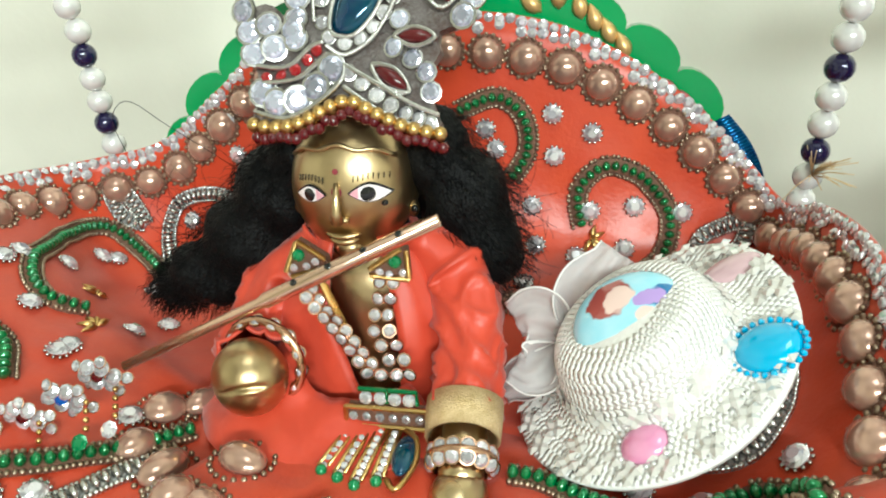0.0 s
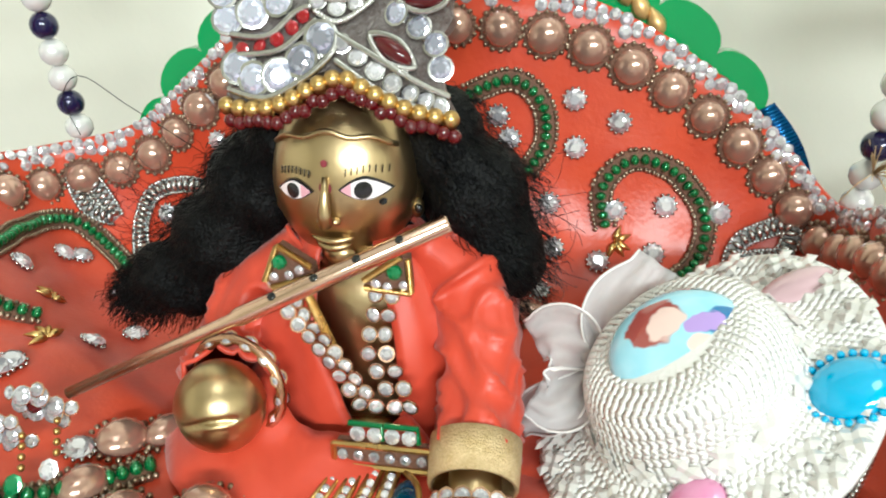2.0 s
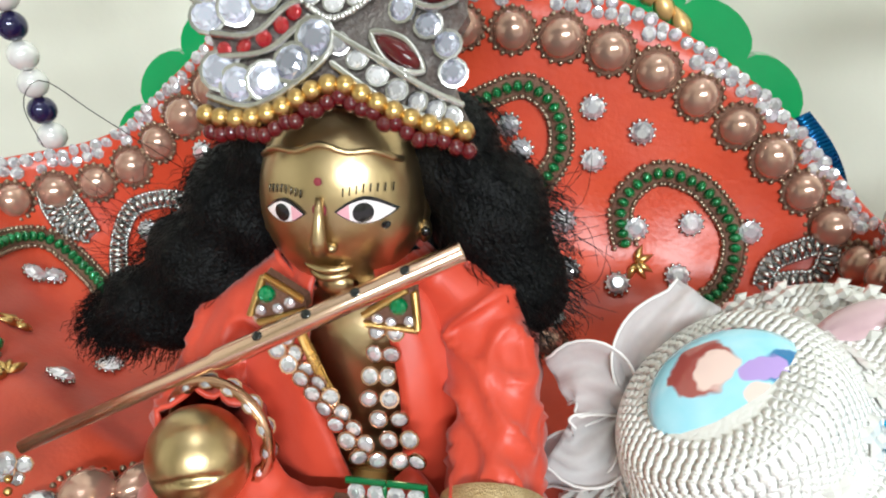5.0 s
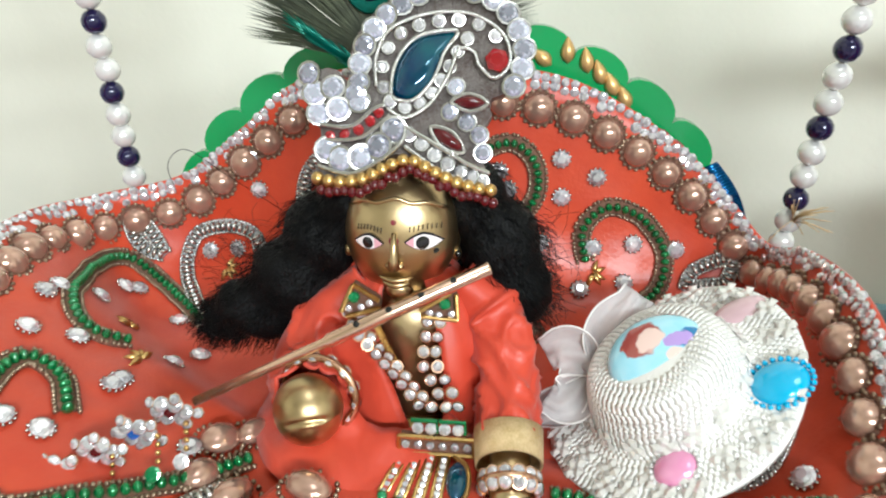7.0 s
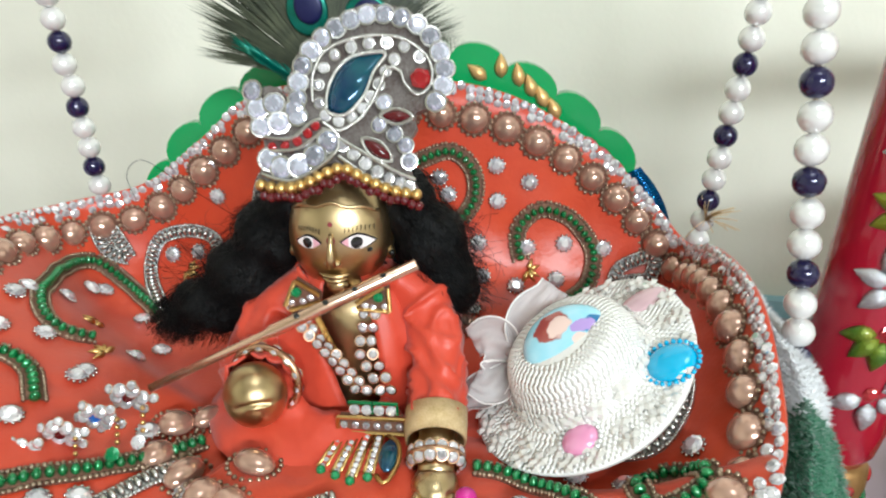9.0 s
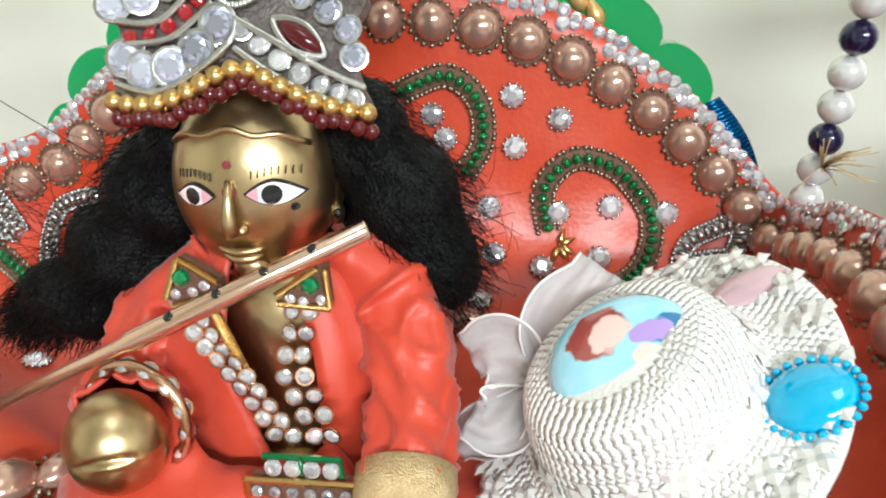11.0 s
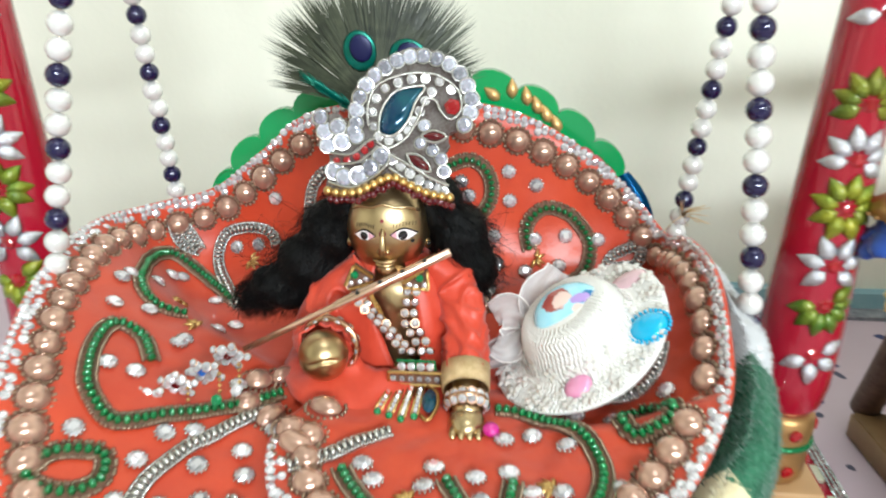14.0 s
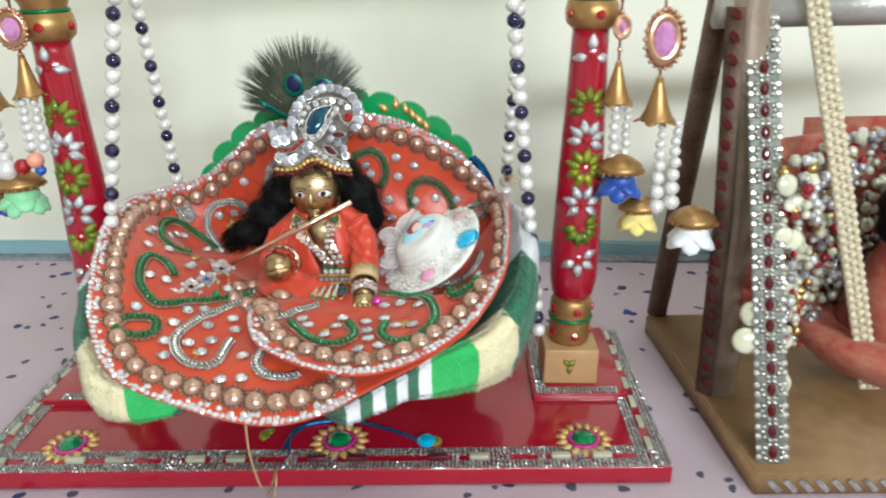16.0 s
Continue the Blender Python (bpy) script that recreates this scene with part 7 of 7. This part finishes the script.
def build_second_swing():
    sw = thing("plywood_swing", (0.29, 0, 0), "bare plywood toy swing with ribbon-wrapped legs and lace trim", "swing")
    bm = bmesh.new()
    top = [(0.199, -0.077), (0.42, -0.077), (0.42, 0.080), (0.186, 0.080)]
    lo, hi = [bm.verts.new((x, y, 0.0004)) for x, y in top], [bm.verts.new((x, y, 0.0125)) for x, y in top]
    bm.faces.new(lo[::-1])
    bm.faces.new(hi)
    for i in range(4):
        bm.faces.new((lo[i], lo[(i + 1) % 4], hi[(i + 1) % 4], hi[i]))
    bmesh.ops.bevel(bm, geom=list(bm.edges), offset=0.0008, segments=2, affect="EDGES")
    part("base_board", bm, WOOD, sw, "raw plywood base board")
    s = Soup()
    for k in range(30):
        x = 0.207 + k * 0.0072
        s.add(solid_box(-0.0012, 0.0012, -0.0005, 0.0005, -0.0042, 0.0042), Matrix.Translation((x, -0.0776, 0.0062)) @ Matrix.Rotation(-0.75, 4, "Y"))
    s.part("edge_trim", SILVERNET, sw, "slanted silver stripes on the front edge", smooth=False)
    for dx in (0.0, 0.165):
        s = Soup()
        s.add(solid_tube([(0.203 + dx, -0.006, 0.012), (0.204 + dx, -0.002, 0.11), (0.199 + dx, 0.000, 0.212)], [0.0095, 0.0088, 0.0085], 20), ONE)
        s.part("leg", BROWNTUBE, sw, "leg wrapped in brown ribbon")
        s = Soup()
        s.add(solid_tube([(0.194 + dx, 0.084, 0.012), (0.190 + dx, 0.012, 0.212)], [0.0062, 0.0062], 16), ONE)
        s.part("leg", BROWNLACE, sw, "rear leg wrapped in dark lace")
        s = Soup()
        strap(s, [(0.1945 + dx, -0.012, 0.013), (0.1945 + dx, -0.009, 0.11), (0.190 + dx, -0.007, 0.208)], 0.0085, 0.0012, (0.75, -0.65, 0))
        for k in range(20):
            p = Vector((0.1945 + dx, -0.0132, 0.02)).lerp(Vector((0.190 + dx, -0.008, 0.205)), k / 19)
            s.add(solid_gem(6), on_normal(p, (-0.55, -0.8, 0), (0.0022, 0.0034, 0.0012)), 1)
        s.part("lace_strip", [BROWNLACE, DKREDG], sw, "brown lace strip with dark red stones")
        # leaning front band with red stones
        a, b = Vector((0.2085 + dx, -0.069, 0.0125)), Vector((0.2035 + dx, 0.010, 0.232))
        s = Soup()
        strap(s, [a, a.lerp(b, 0.5), b], 0.0135, 0.0022, (1, 0, 0), 0)
        d = (b - a).normalized()
        nrm = Vector((1, 0, 0)).cross(d)
        nrm = nrm if nrm.y < 0 else -nrm
        n = 24
        for k in range(n):
            p = a.lerp(b, (k + 0.5) / n) + nrm * 0.0012
            s.add(solid_gem(10, 0.3, 0.6), on_normal(p, nrm, (0.0022, 0.0030, 0.0018), 0, (1, 0, 0)), 1)
            for j in range(10):
                t = 2 * math.pi * j / 10
                s.add(BALL_S, Matrix.Translation(p + Vector((math.cos(t), 0, 0)) * 0.0044 + d * 0.0040 * math.sin(t)) @ Matrix.Scale(0.0013, 4), 2)
            for sg in (-1, 1):
                for h in (-0.25, 0.25):
                    s.add(GEM6, on_normal(p + Vector((sg * 0.0062, 0, 0)) + d * h * 0.0085, nrm, 0.0017), 2)
        s.part("front_band", [GREYLACE, DKREDG, SILVER], sw, "lace band with red stones and silver beads")
    s = Soup()
    s.add(solid_tube([(0.185, 0.006, 0.206), (0.40, 0.006, 0.206)], 0.0085, 20), ONE)
    s.part("top_bar", GREYRIBBON, sw, "top bar wrapped in silver-brown ribbon")
    for x0, x1 in ((0.2235, 0.266), (0.345, 0.330)):
        s = Soup()
        a, b = Vector((x0, -0.006, 0.214)), Vector((x1, -0.036, 0.030))
        strap(s, [a, a.lerp(b, 0.5), b], 0.0095, 0.0016, (1, 0, 0), 0)
        for k in range(46):
            p = a.lerp(b, (k + 0.5) / 46) + Vector((0, -0.0012, 0))
            for sg in (-1, 0, 1):
                s.add(BALL_S, Matrix.Translation(p + Vector((sg * 0.0034, 0, 0.0012 * (sg == 0)))) @ Matrix.Diagonal((0.0019, 0.0012, 0.0017, 1)), 0 if sg == 0 else 1)
        s.part("hanging_strap", [CREAMBRAID, CREAMBRAID], sw, "cream and gold braided strap")
    # its hanging seat with a jewelled back
    seat = tagged(part("seat_cloth", soup_bm(solid_lathe([(0.02, 0.024), (0.040, 0.030), (0.052, 0.042), (0.054, 0.050), (0.046, 0.052), (0.01, 0.046)], 32)), REDVELVET, sw, "red and gold cloth seat"))
    seat.matrix_basis = Matrix.Translation((0.290, -0.008, 0.004))
    hang(seat, sw)
    rng = random.Random(11)
    s = Soup()
    strap(s, [(0.232, -0.005, 0.055), (0.228, 0.004, 0.10), (0.236, 0.012, 0.145)], 0.05, 0.003, (0.9, 0.4, 0), 0)
    strap(s, [(0.300, 0.022, 0.05), (0.300, 0.026, 0.10), (0.300, 0.03, 0.150)], 0.11, 0.003, (1, 0, 0), 0)
    s.part("seat_back", REDVELVET, sw, "red velvet seat back")
    pearls, seq = Soup(), []
    disc = shared("sequin", soup_bm(solid_lathe([(1.0, 0), (1.0, 0.12), (0.75, 0.3), (0.1, 0.36)], 14)), SEQUIN)
    for k in range(900):
        t, z = rng.random(), rng.uniform(0.045, 0.146)
        x = 0.211 + 0.125 * t
        y = -0.030 + 0.045 * smooth_step(0, 0.5, t) + rng.uniform(-0.006, 0.004)
        pearls.add(BALL_S, Matrix.Translation((x, y, z)) @ Matrix.Scale(rng.uniform(0.0016, 0.0032), 4), rng.choice((0, 0, 0, 0, 3, 3, 3, 1, 2)))
    pearls.part("jewel_crust", [STONE, REDG, GOLD, SEQUIN], sw, "crust of pearls, red and gold beads", kind="stuff")
    for k in range(44):
        t, z = rng.random() ** 1.4, rng.uniform(0.045, 0.140)
        x = 0.208 + 0.10 * t
        y = -0.036 + 0.045 * smooth_step(0, 0.5, t)
        piece("sequin", disc, on_normal((x, y, z), (rng.uniform(-.4, .3), -1, rng.uniform(-.2, .5)), rng.uniform(0.0028, 0.0052)), sw)
    for p in ((0.1975, -0.048, 0.0645), (0.2010, -0.044, 0.0760), (0.2150, -0.048, 0.0420)):
        piece("sequin", disc, on_normal(p, (-0.2, -1, 0.3), 0.0062), sw)
    return sw


build_second_swing()
dark = Soup()
for c, r in (((0.285, -0.016, 0.118), (0.020, 0.014, 0.012)), ((0.275, -0.018, 0.108), (0.010, 0.010, 0.010))):
    vs, fs = solid_ball(20, 14)
    dark.add(([(c[0] + x * r[0], c[1] + y * r[1], c[2] + z * r[2] + 0.0012 * noise.noise((x * 5, y * 5, z * 5))) for x, y, z in vs], fs), ONE)
tagged(dark.part("black_wig", HAIR), "small black wig on the second swing's seat", "wig")
s = Soup()
s.add(solid_lathe([(0.030, 0.046), (0.022, 0.075), (0.012, 0.100), (0.006, 0.112)], 24), Matrix.Translation((0.287, -0.012, 0)))
tagged(s.part("cloth_wrap", REDVELVET), "red and gold wrapped bundle on the second swing", "bundle")
